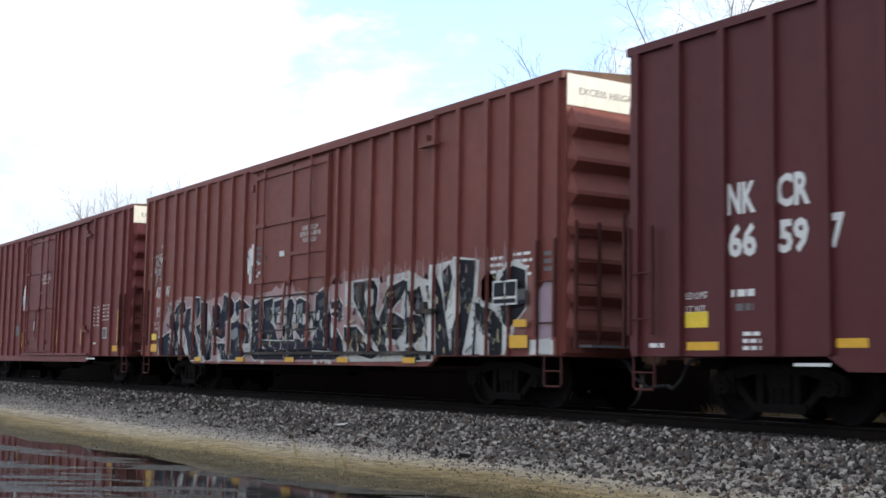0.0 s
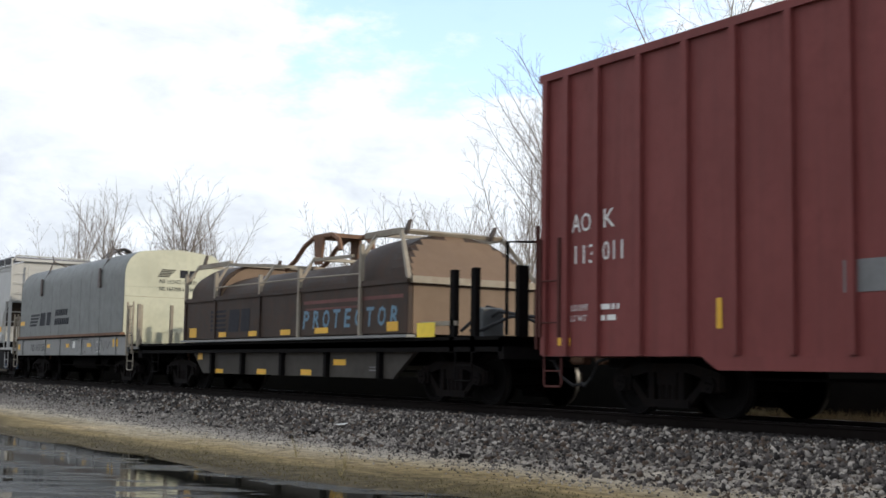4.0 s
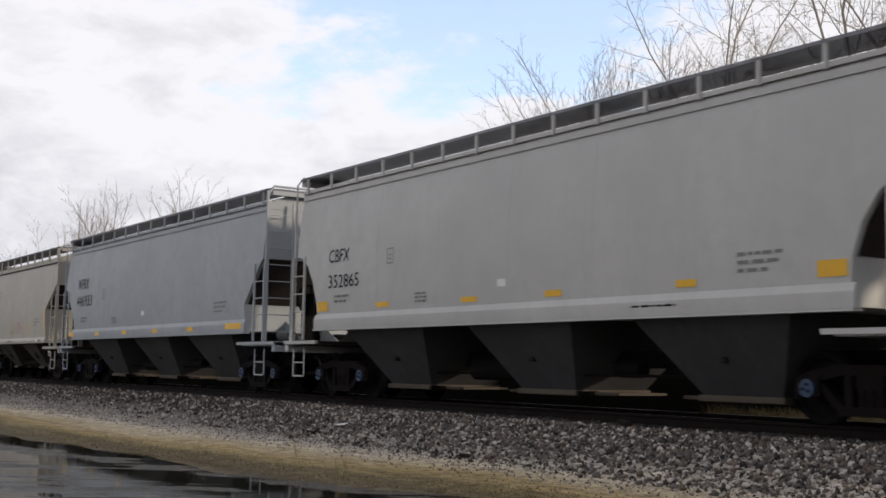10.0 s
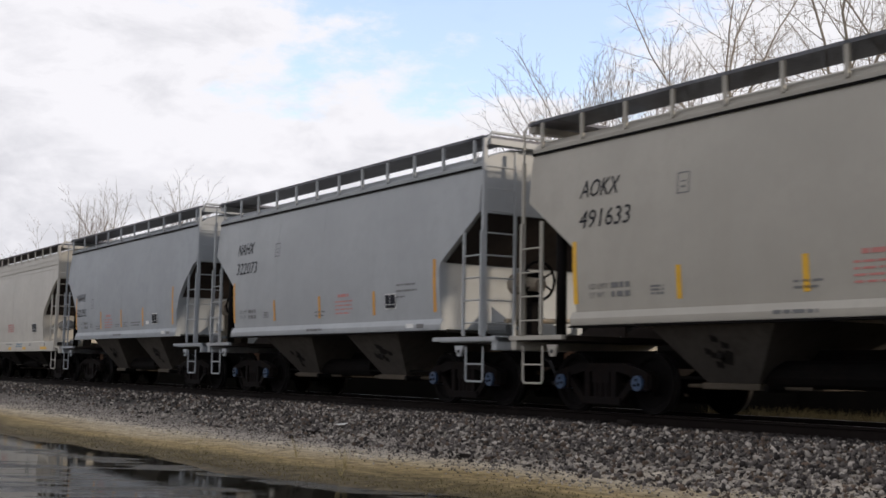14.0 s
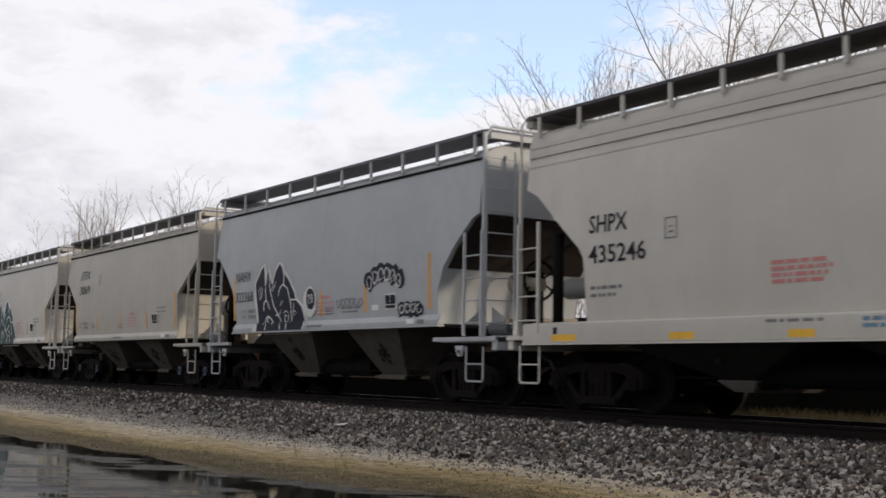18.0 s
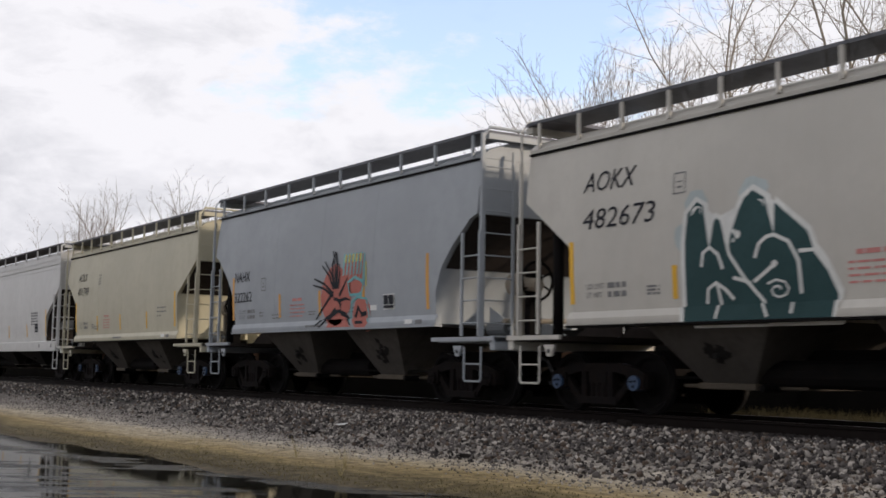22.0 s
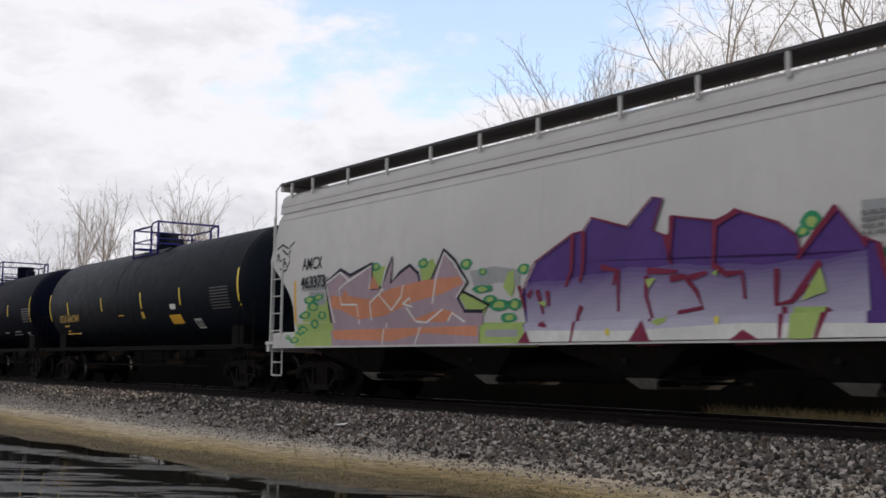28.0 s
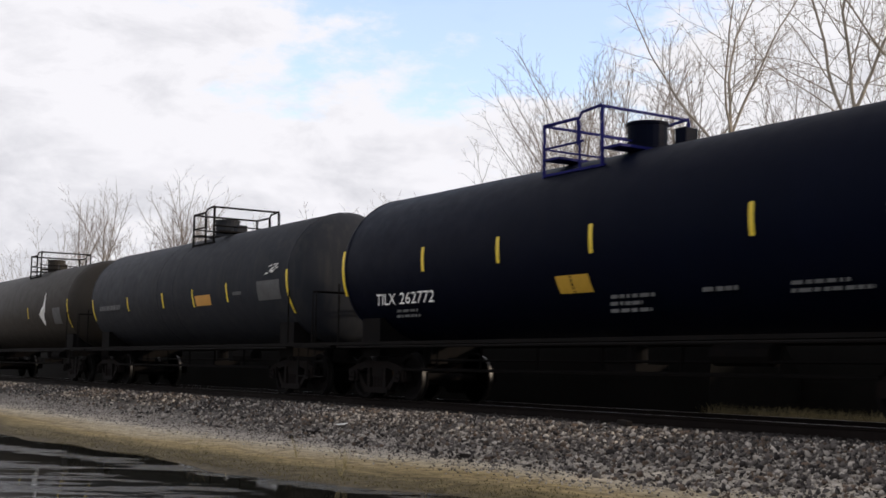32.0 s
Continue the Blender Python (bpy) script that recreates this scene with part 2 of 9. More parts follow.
TIE_WOOD = surface("creosoted_tie", (0.016, 0.013, 0.011), 0.85, spec=0.06, grain=12, vary=0.35, second=(0.026, 0.022, 0.02), bump=0.4)
STONE = surface("ballast_stone", (0.118, 0.104, 0.095), 0.85, spec=0.15, grain=18, vary=0.35, per_piece=0.3, bump=0.3)
STONE_PALE = surface("pale_limestone", (0.36, 0.325, 0.285), 0.85, spec=0.15, grain=18, vary=0.3, per_piece=0.3, bump=0.3)
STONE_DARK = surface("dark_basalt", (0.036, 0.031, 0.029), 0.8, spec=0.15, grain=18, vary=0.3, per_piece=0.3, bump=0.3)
STONE_RUST = surface("iron_stained_stone", (0.125, 0.092, 0.070), 0.85, spec=0.15, grain=18, vary=0.35, per_piece=0.3, bump=0.3)
BARK = surface("grey_brown_bark", (0.26, 0.22, 0.18), 0.9, grain=9, vary=0.35, second=(0.10, 0.08, 0.065), bump=0.4, fine=40)
BARK_PALE = surface("pale_bark", (0.33, 0.29, 0.235), 0.9, grain=9, vary=0.35, second=(0.17, 0.14, 0.11), bump=0.4, fine=40)
TWIG_FAR = surface("far_twigs", (0.19, 0.16, 0.14), 0.9, grain=9, vary=0.3, bump=0.0)
TWIG_PALE = surface("pale_twigs", (0.36, 0.30, 0.24), 0.9, grain=9, vary=0.3, bump=0.0)
TWIG = surface("twigs", (0.24, 0.195, 0.16), 0.9, grain=9, vary=0.3, bump=0.0)
DRY_GRASS = surface("dry_grass_blades", (0.36, 0.29, 0.14), 0.8, grain=5, vary=0.3, per_piece=0.3, bump=0.0)
GREEN_GRASS = surface("olive_grass_blades", (0.15, 0.118, 0.045), 0.8, grain=5, vary=0.3, per_piece=0.35, bump=0.0)
# darker copy of the dry grass, its shade put into the colour
SHADE_GRASS = surface("shaded_dry_grass", (0.20, 0.16, 0.075), 0.85, grain=5, vary=0.4, per_piece=0.5, bump=0.0)
INK_DIM = surface("worn_grey_lettering", (0.07, 0.07, 0.072), 0.6, vary=0.35)
INK_RUST = surface("sun_bleached_red_paint", (0.13, 0.042, 0.036), 0.65, vary=0.4)
CARD_WHITE = plain("white_placard", (0.72, 0.72, 0.69), 0.5)


def build_ground_material():
    m = bpy.data.materials.new("ground_earth")
    m.use_nodes = True
    t = m.node_tree
    b = t.nodes["Principled BSDF"]
    b.inputs["Roughness"].default_value = 0.95
    b.inputs["Specular IOR Level"].default_value = 0.2
    geo = t.nodes.new("ShaderNodeNewGeometry")
    sep = t.nodes.new("ShaderNodeSeparateXYZ")
    t.links.new(geo.outputs["Position"], sep.inputs[0])
    wob = node(t, "ShaderNodeTexNoise", Scale=0.8, Detail=6.0, Roughness=0.6)
    mp = t.nodes.new("ShaderNodeMapping")
    mp.inputs["Scale"].default_value = (0.45, 1.3, 1.0)
    t.links.new(geo.outputs["Position"], mp.inputs[0])
    t.links.new(mp.outputs[0], wob.inputs["Vector"])
    shift = t.nodes.new("ShaderNodeMath")
    shift.operation = "MULTIPLY_ADD"
    t.links.new(wob.outputs["Fac"], shift.inputs[0])
    shift.inputs[1].default_value = 2.0
    off = t.nodes.new("ShaderNodeMath")
    off.operation = "ADD"
    t.links.new(sep.outputs["Y"], off.inputs[0])
    off.inputs[1].default_value = 0.2
    t.links.new(off.outputs[0], shift.inputs[2])
    lean = t.nodes.new("ShaderNodeMath")           # the bands swing out slightly with the puddle's edge
    lean.operation = "MULTIPLY_ADD"
    near = t.nodes.new("ShaderNodeMath")
    near.operation = "MAXIMUM"
    t.links.new(sep.outputs["X"], near.inputs[0])
    near.inputs[1].default_value = -20.0
    t.links.new(near.outputs[0], lean.inputs[0])
    lean.inputs[1].default_value = -0.125
    t.links.new(shift.outputs[0], lean.inputs[2])
    ramp = t.nodes.new("ShaderNodeValToRGB")
    r = t.nodes.new("ShaderNodeMapRange")
    r.inputs["From Min"].default_value, r.inputs["From Max"].default_value = -10.0, 10.0
    t.links.new(lean.outputs[0], r.inputs["Value"])
    t.links.new(r.outputs[0], ramp.inputs[0])
    e = ramp.color_ramp.elements
    e[0].position, e[0].color = 0.0, (0.075, 0.07, 0.05, 1)
    e[1].position, e[1].color = 1.0, (0.24, 0.20, 0.12, 1)
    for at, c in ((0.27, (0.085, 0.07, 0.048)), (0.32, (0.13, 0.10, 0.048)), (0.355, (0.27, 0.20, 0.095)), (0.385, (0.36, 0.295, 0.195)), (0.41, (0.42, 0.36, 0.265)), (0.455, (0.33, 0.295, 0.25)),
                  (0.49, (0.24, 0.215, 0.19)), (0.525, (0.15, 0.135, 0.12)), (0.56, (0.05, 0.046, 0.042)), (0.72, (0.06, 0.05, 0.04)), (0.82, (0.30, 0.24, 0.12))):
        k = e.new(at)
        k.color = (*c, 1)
    fine = node(t, "ShaderNodeTexNoise", Scale=5.0, Detail=10.0, Roughness=0.78)
    t.links.new(geo.outputs["Position"], fine.inputs["Vector"])
    mul = t.nodes.new("ShaderNodeMix")
    mul.data_type, mul.blend_type = "RGBA", "OVERLAY"
    mul.inputs["Factor"].default_value = 0.75
    # wheel-worn streaks of dark gravel run along the strip
    lanes = t.nodes.new("ShaderNodeMapping")
    lanes.inputs["Scale"].default_value = (0.10, 2.1, 1.0)
    lanes.inputs["Rotation"].default_value = (0, 0, radians(3))
    t.links.new(geo.outputs["Position"], lanes.inputs[0])
    lane = node(t, "ShaderNodeTexNoise", Scale=1.3, Detail=9.0, Roughness=0.68)
    t.links.new(lanes.outputs[0], lane.inputs["Vector"])
    lane_mask = t.nodes.new("ShaderNodeMapRange")
    lane_mask.inputs["From Min"].default_value, lane_mask.inputs["From Max"].default_value = 0.50, 0.68
    lane_mask.inputs["To Max"].default_value = 0.55
    t.links.new(lane.outputs["Fac"], lane_mask.inputs["Value"])
    worn = t.nodes.new("ShaderNodeMix")
    worn.data_type, worn.blend_type = "RGBA", "MULTIPLY"
    worn.inputs["B"].default_value = (0.42, 0.40, 0.37, 1)
    t.links.new(lane_mask.outputs[0], worn.inputs["Factor"])
    t.links.new(ramp.outputs[0], worn.inputs["A"])
    t.links.new(worn.outputs["Result"], mul.inputs["A"])
    grit = t.nodes.new("ShaderNodeMapRange")
    grit.inputs["From Min"].default_value, grit.inputs["From Max"].default_value = 0.32, 0.68
    t.links.new(fine.outputs["Fac"], grit.inputs["Value"])
    t.links.new(grit.outputs[0], mul.inputs["B"])
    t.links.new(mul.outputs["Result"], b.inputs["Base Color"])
    bp = node(t, "ShaderNodeBump", Strength=0.6, Distance=0.03)
    t.links.new(fine.outputs["Fac"], bp.inputs["Height"])
    t.links.new(bp.outputs[0], b.inputs["Normal"])
    return m


def build_water_material():
    m = bpy.data.materials.new("puddle_water")
    m.use_nodes = True
    t = m.node_tree
    b = t.nodes["Principled BSDF"]
    b.inputs["Base Color"].default_value = (0.018, 0.017, 0.013, 1)
    b.inputs["IOR"].default_value = 1.33
    b.inputs["Specular IOR Level"].default_value = 0.5
    geo = t.nodes.new("ShaderNodeNewGeometry")
    turned = t.nodes.new("ShaderNodeVectorRotate")
    turned.rotation_type = "Z_AXIS"
    turned.inputs["Angle"].default_value = radians(-57)
    t.links.new(geo.outputs["Position"], turned.inputs["Vector"])
    mp = t.nodes.new("ShaderNodeMapping")
    mp.inputs["Scale"].default_value = (0.5, 2.1, 1.0)
    t.links.new(turned.outputs[0], mp.inputs[0])
    zone = node(t, "ShaderNodeTexNoise", Scale=1.0, Detail=10.0, Roughness=0.72)
    t.links.new(mp.outputs[0], zone.inputs["Vector"])
    mask = t.nodes.new("ShaderNodeMapRange")
    mask.interpolation_type = "SMOOTHSTEP"
    mask.inputs["From Min"].default_value, mask.inputs["From Max"].default_value = 0.51, 0.56
    place = t.nodes.new("ShaderNodeSeparateXYZ")
    t.links.new(geo.outputs["Position"], place.inputs[0])
    out_ = t.nodes.new("ShaderNodeMath")            # metres out from the shore
    out_.operation = "MULTIPLY_ADD"
    t.links.new(place.outputs["X"], out_.inputs[0])
    out_.inputs[1].default_value, out_.inputs[2].default_value = 0.247, -3.28
    off = t.nodes.new("ShaderNodeMath")
    off.operation = "SUBTRACT"
    t.links.new(out_.outputs[0], off.inputs[0])
    t.links.new(place.outputs["Y"], off.inputs[1])
    wind = t.nodes.new("ShaderNodeFloatCurve")
    wind.inputs["Factor"].default_value = 1.0
    span_ = t.nodes.new("ShaderNodeMapRange")
    span_.inputs["From Max"].default_value = 5.0
    t.links.new(off.outputs[0], span_.inputs["Value"])
    t.links.new(span_.outputs[0], wind.inputs["Value"])
    c = wind.mapping.curves[0].points
    c[0].location, c[1].location = (0.0, 0.42), (1.0, 0.55)
    for px, py in ((0.10, 0.43), (0.15, 0.54), (0.22, 0.59), (0.265, 0.53), (0.30, 0.42), (0.37, 0.42), (0.43, 0.49), (0.55, 0.53)):
        c.new(px, py)
    wind.mapping.update()
    both = t.nodes.new("ShaderNodeMath")
    both.operation = "ADD"
    t.links.new(zone.outputs["Fac"], both.inputs[0])
    t.links.new(wind.outputs[0], both.inputs[1])
    less = t.nodes.new("ShaderNodeMath")
    less.operation = "SUBTRACT"
    t.links.new(both.outputs[0], less.inputs[0])
    less.inputs[1].default_value = 0.5
    t.links.new(less.outputs[0], mask.inputs["Value"])
    mp2 = t.nodes.new("ShaderNodeMapping")
    mp2.inputs["Scale"].default_value = (11.0, 17.0, 1.0)
    t.links.new(geo.outputs["Position"], mp2.inputs[0])
    rip = node(t, "ShaderNodeTexNoise", Scale=1.0, Detail=4.0, Roughness=0.6)
    t.links.new(mp2.outputs[0], rip.inputs["Vector"])
    st = t.nodes.new("ShaderNodeMath")
    st.operation = "MULTIPLY_ADD"
    t.links.new(mask.outputs[0], st.inputs[0])
    st.inputs[1].default_value, st.inputs[2].default_value = 0.95, 0.006
    bp = node(t, "ShaderNodeBump", Distance=0.06)
    t.links.new(st.outputs[0], bp.inputs["Strength"])
    t.links.new(rip.outputs["Fac"], bp.inputs["Height"])
    t.links.new(bp.outputs[0], b.inputs["Normal"])
    rr = t.nodes.new("ShaderNodeMapRange")
    rr.inputs["To Min"].default_value, rr.inputs["To Max"].default_value = 0.015, 0.07
    t.links.new(mask.outputs[0], rr.inputs["Value"])
    t.links.new(rr.outputs[0], b.inputs["Roughness"])
    return m


EARTH, WATER = build_ground_material(), build_water_material()


# ---- mesh helpers ----
class Shape:
    """Collects faces for one mesh."""

    def __init__(self):
        self.v, self.f, self.m = [], [], []

    def add(self, verts, faces, mat=0):
        k = len(self.v)
        self.v.extend(verts)
        self.f.extend(tuple(i + k for i in f) for f in faces)
        self.m.extend([mat] * len(faces))
        return self

    def box(self, x0, x1, y0, y1, z0, z1, mat=0, bevel=0.0):
        if bevel:
            c = bevel
            ring = [(x0 + c, y0), (x1 - c, y0), (x1, y0 + c), (x1, y1 - c), (x1 - c, y1), (x0 + c, y1), (x0, y1 - c), (x0, y0 + c)]
            ins = [(x0 + c, y0 + c), (x1 - c, y0 + c), (x1 - c, y0 + c), (x1 - c, y1 - c), (x1 - c, y1 - c), (x0 + c, y1 - c), (x0 + c, y1 - c), (x0 + c, y0 + c)]
            v = [(*p, z0) for p in ins] + [(*p, z0 + c) for p in ring] + [(*p, z1 - c) for p in ring] + [(*p, z1) for p in ins]
            f = [tuple(range(7, -1, -1)), tuple(range(24, 32))]
            for r in range(3):
                f += [(8 * r + i, 8 * r + (i + 1) % 8, 8 * r + 8 + (i + 1) % 8, 8 * r + 8 + i) for i in range(8)]
            return self.add(v, f, mat)
        v = [(x, y, z) for z in (z0, z1) for x, y in ((x0, y0), (x1, y0), (x1, y1), (x0, y1))]
        return self.add(v, [(3, 2, 1, 0), (4, 5, 6, 7), (0, 1, 5, 4), (1, 2, 6, 5), (2, 3, 7, 6), (3, 0, 4, 7)], mat)

    def tube(self, points, r, n=6, mat=0, r2=None, caps=True):
        pts = [Vector(p) for p in points]
        k = len(self.v)
        side = None
        for i, p in enumerate(pts):
            d = (pts[min(i + 1, len(pts) - 1)] - pts[max(i - 1, 0)]).normalized()
            if side is None:
                side = d.orthogonal().normalized()
            side = (side - d * side.dot(d)).normalized()
            up = d.cross(side)
            rad = r if r2 is None else r + (r2 - r) * i / max(1, len(pts) - 1)
            for j in range(n):
                a = 2 * math.pi * j / n
                self.v.append(tuple(p + (side * math.cos(a) + up * math.sin(a)) * rad))
        for i in range(len(pts) - 1):
            for j in range(n):
                a, b = k + i * n + j, k + i * n + (j + 1) % n
                self.f.append((a, b, b + n, a + n))
                self.m.append(mat)
        if caps:
            self.f.append(tuple(k + j for j in range(n - 1, -1, -1)))
            self.f.append(tuple(k + (len(pts) - 1) * n + j for j in range(n)))
            self.m += [mat, mat]
        return self

    def prism(self, outline, y0, y1, mat=0):
        """Outline in (x, z), counter-clockwise seen from -y, carried from y0 to y1."""
        n = len(outline)
        v = [(x, y0, z) for x, z in outline] + [(x, y1, z) for x, z in outline]
        f = [tuple(range(n)), tuple(range(2 * n - 1, n - 1, -1))] + [((i + 1) % n, i, n + i, n + (i + 1) % n) for i in range(n)]
        return self.add(v, f, mat)

    def loft(self, sections, mat=0, caps=True):
        """Rings of equal length joined in order."""
        k, n = len(self.v), len(sections[0])
        for s in sections:
            self.v.extend(s)
        for i in range(len(sections) - 1):
            for j in range(n):
                a, b = k + i * n + j, k + i * n + (j + 1) % n
                self.f.append((a, b, b + n, a + n))
                self.m.append(mat)
        if caps:
            self.f.append(tuple(k + j for j in range(n - 1, -1, -1)))
            self.f.append(tuple(k + (len(sections) - 1) * n + j for j in range(n)))
            self.m += [mat, mat]
        return self

    def flat(self, pts, y, mat=0):
        """A painted patch in the plane y, outline in (x, z)."""
        return self.add([(x, y, z) for x, z in pts], [tuple(range(len(pts)))], mat)

    def mesh(self, name, mats, smooth=False):
        me = bpy.data.meshes.new(name)
        me.from_pydata(self.v, [], self.f)
        for m in mats if isinstance(mats, (list, tuple)) else [mats]:
            me.materials.append(m)
        if any(self.m):
            me.polygons.foreach_set("material_index", self.m)
        if smooth:
            me.polygons.foreach_set("use_smooth", [True] * len(me.polygons))
        me.update()
        return me


def part(name, shape, mats, parent, label="", smooth=False, at=None):
    ob = new(name, shape if isinstance(shape, bpy.types.Mesh) else shape.mesh(name, mats, smooth))
    ob.parent = parent
    if at is not None:
        ob.matrix_basis = at
    if label:
        ob["label"] = label
    return ob


def smooth_by_angle(me, degrees=35):
    bm = bmesh.new()
    bm.from_mesh(me)
    bmesh.ops.recalc_face_normals(bm, faces=bm.faces)
    lim = radians(degrees)
    for e in bm.edges:
        e.smooth = len(e.link_faces) == 2 and e.calc_face_angle(0) < lim
    for f in bm.faces:
        f.smooth = True
    bm.to_mesh(me)
    bm.free()
    return me


def writing(text, size, mat, parent, x, z, y, name="lettering", squeeze=1.0, slant=0.0, facing="side", bold=0.0, width=None, lean=0.0):
    """Flat lettering on the near side (facing -y) or the end (facing +x); x, z is its lower left corner."""
    cu = bpy.data.curves.new("text", "FONT")
    cu.body, cu.size, cu.shear, cu.offset = text, size / 0.7, slant, bold
    cu.resolution_u = 2
    tmp = bpy.data.objects.new("text", cu)
    me = bpy.data.meshes.new_from_object(tmp)
    bpy.data.objects.remove(tmp)
    bpy.data.curves.remove(cu)
    me.materials.clear()
    me.materials.append(mat)
    if width:
        xs = [v.co.x for v in me.vertices]
        squeeze = width / (max(xs) - min(xs))
    turn = (pose(x, y, z, 90 + lean, 0, 0) if facing == "side" else pose(x, y, z, 90, 0, 90)) @ Matrix.Diagonal((squeeze, 1, 1, 1))
    if size < 0.2:
        return tagged(part(name, me, mat, parent, at=turn), kind="stuff")
    # large characters are parts of their own
    home = list(range(len(me.vertices)))

    def root(i):
        while home[i] != i:
            home[i] = home[home[i]]
            i = home[i]
        return i
    for p in me.polygons:
        for v in p.vertices[1:]:
            home[root(v)] = root(p.vertices[0])
    glyphs = collections.defaultdict(lambda: ([], []))
    for p in me.polygons:
        glyphs[root(p.vertices[0])][0].append(tuple(p.vertices))
    for faces, _ in glyphs.values():
        used = sorted({v for f in faces for v in f})
        slot = {v: k for k, v in enumerate(used)}
        g = bpy.data.meshes.new("letter")
        g.from_pydata([tuple(me.vertices[v].co) for v in used], [], [tuple(slot[v] for v in f) for f in faces])
        g.materials.append(mat)
        part("letter", g, None, parent, at=turn)


BULGE_Z = [1.0, 1.3, 1.6, 2.0, 2.4, 2.8, 3.2, 3.6, 3.9, 4.2, 4.5]
BULGE_W = [1.50, 1.525, 1.555, 1.583, 1.595, 1.592, 1.573, 1.537, 1.500, 1.452, 1.395]


def side_width(z):
    """Half the width of a hopper's body at a height: widest below the middle, drawn in towards the eave."""
    return float(np.interp(z, BULGE_Z, BULGE_W))


def on_side(parent, z, y):
    """The depth at other heights of paint that lies at (z, y): it follows a hopper's bulge, and stays upright elsewhere."""
    lift = -y - side_width(z)
    if parent.name.startswith("covered_hopper") and abs(lift) < 0.035:
        return lambda h: -side_width(h) - max(lift, 0.006)
    return lambda h: y


def bars(parent, x, z, y, widths, height, gap, mat, name="stencil"):
    """Small print that cannot be read: rows of short bars."""
    s = Shape()
    depth = on_side(parent, z, y)
    rng = random.Random(int(abs(x * 131 + z * 17) * 10))
    for i, w in enumerate(widths):
        u, zz = x, z - i * (height + gap)
        while u < x + w - 0.02:
            l = min(rng.uniform(0.05, 0.22), x + w - u)
            s.add([(u, depth(zz), zz), (u + l, depth(zz), zz), (u + l, depth(zz + height), zz + height), (u, depth(zz + height), zz + height)], [(0, 1, 2, 3)])
            u += l + rng.uniform(0.025, 0.05)
    return tagged(part(name, s, mat, parent), kind="stuff")


def decal(name, parent, mat, x0, x1, z0, z1, y, label="", lean=0.0):
    depth = on_side(parent, z0, y)
    s = Shape().add([(x0, depth(z0), z0), (x1, depth(z0), z0), (x1 + lean, depth(z1), z1), (x0 + lean, depth(z1), z1)], [(0, 1, 2, 3)])
    return part(name, s, mat, parent, label)


# ---- ground, puddle, track ----
SHORE_X = [-60, -30, -22, -18, -15.3, -12.2, -10.2, -8.5, -4, 20]
SHORE_Y = [-13, -9.2, -8.0, -7.7, -7.45, -7.3, -6.5, -6.1, -6.2, -9.5]
WATER_Z = -0.62


def shore(x):
    return np.interp(x, SHORE_X, SHORE_Y)


def ground_z(x, y):
    """The bed's shoulders, the dirt strip, the lot with its hollow, and level land beyond."""
    base = np.interp(y, [-3000, -3.7, -3.0, -1.75, 1.75, 3.2, 9, 3000], [-0.57, -0.57, -0.42, -0.19, -0.19, -0.45, -0.35, -0.35])
    inside = np.clip((shore(x) + 0.5 - y) / 1.1, 0, 1) * np.clip((x + 58) / 8, 0, 1) * np.clip((22 - x) / 8, 0, 1) * np.clip((y + 17) / 3, 0, 1)
    bumps = 0.012 * np.sin(x * 2.3 + y * 1.1) * np.sin(y * 3.1 - x * 0.7) + 0.01 * np.sin(x * 0.9 + 1.3) * np.cos(y * 1.7)
    low = (y < -3.6)
    return base - 0.10 * inside + bumps * np.where(low, 1.0, 0.4)


def build_ground():
    xs = np.unique(np.concatenate([[-3000, -1500, -700, -350, -200, -140], np.arange(-100, -45, 1.5), np.arange(-45, 6, 0.3), np.arange(6, 40, 2.0),
                                   [60, 100, 200, 500, 1500, 3000]]))
    ys = np.unique(np.concatenate([[-3000, -1200, -500, -200, -90, -50, -30], np.arange(-22, -10, 0.8), np.arange(-10, -1, 0.15), np.arange(-1, 4, 0.4),
                                   [5, 7, 9, 14, 20, 30, 45, 70, 120, 250, 600, 1500, 3000]]))
    gx, gy = np.meshgrid(xs, ys)
    gz = ground_z(gx, gy)
    nx, ny = len(xs), len(ys)
    v = np.stack([gx.ravel(), gy.ravel(), gz.ravel()], 1)
    i = np.arange(nx - 1)[None, :] + nx * np.arange(ny - 1)[:, None]
    i = i.ravel()
    f = np.stack([i, i + 1, i + 1 + nx, i + nx], 1)
    me = bpy.data.meshes.new("ground")
    me.from_pydata(v.tolist(), [], f.tolist())
    me.materials.append(EARTH)
    me.polygons.foreach_set("use_smooth", [True] * len(me.polygons))
    tagged(new("ground", me), "gravelly dirt strip with dry and olive grass beside the track", "ground", kind="structure")
    w = Shape()
    edge = [(float(x), float(shore(x)) + 0.5) for x in np.linspace(-57, 19, 60)]
    w.add([(x, y, WATER_Z) for x, y in edge] + [(19, -17, WATER_Z), (-57, -17, WATER_Z)], [tuple(range(62))])
    tagged(new("water", w.mesh("water", WATER)), "shallow puddle with wind ripples mirroring the train", "puddle", kind="structure")


build_ground()

RAIL_OUTLINE = [(-0.07, -0.178), (0.07, -0.178), (0.07, -0.165), (0.012, -0.145), (0.010, -0.045), (0.034, -0.035), (0.036, -0.008), (0.026, 0.0),
                (-0.026, 0.0), (-0.036, -0.008), (-0.034, -0.035), (-0.010, -0.045), (-0.012, -0.145), (-0.07, -0.165)]


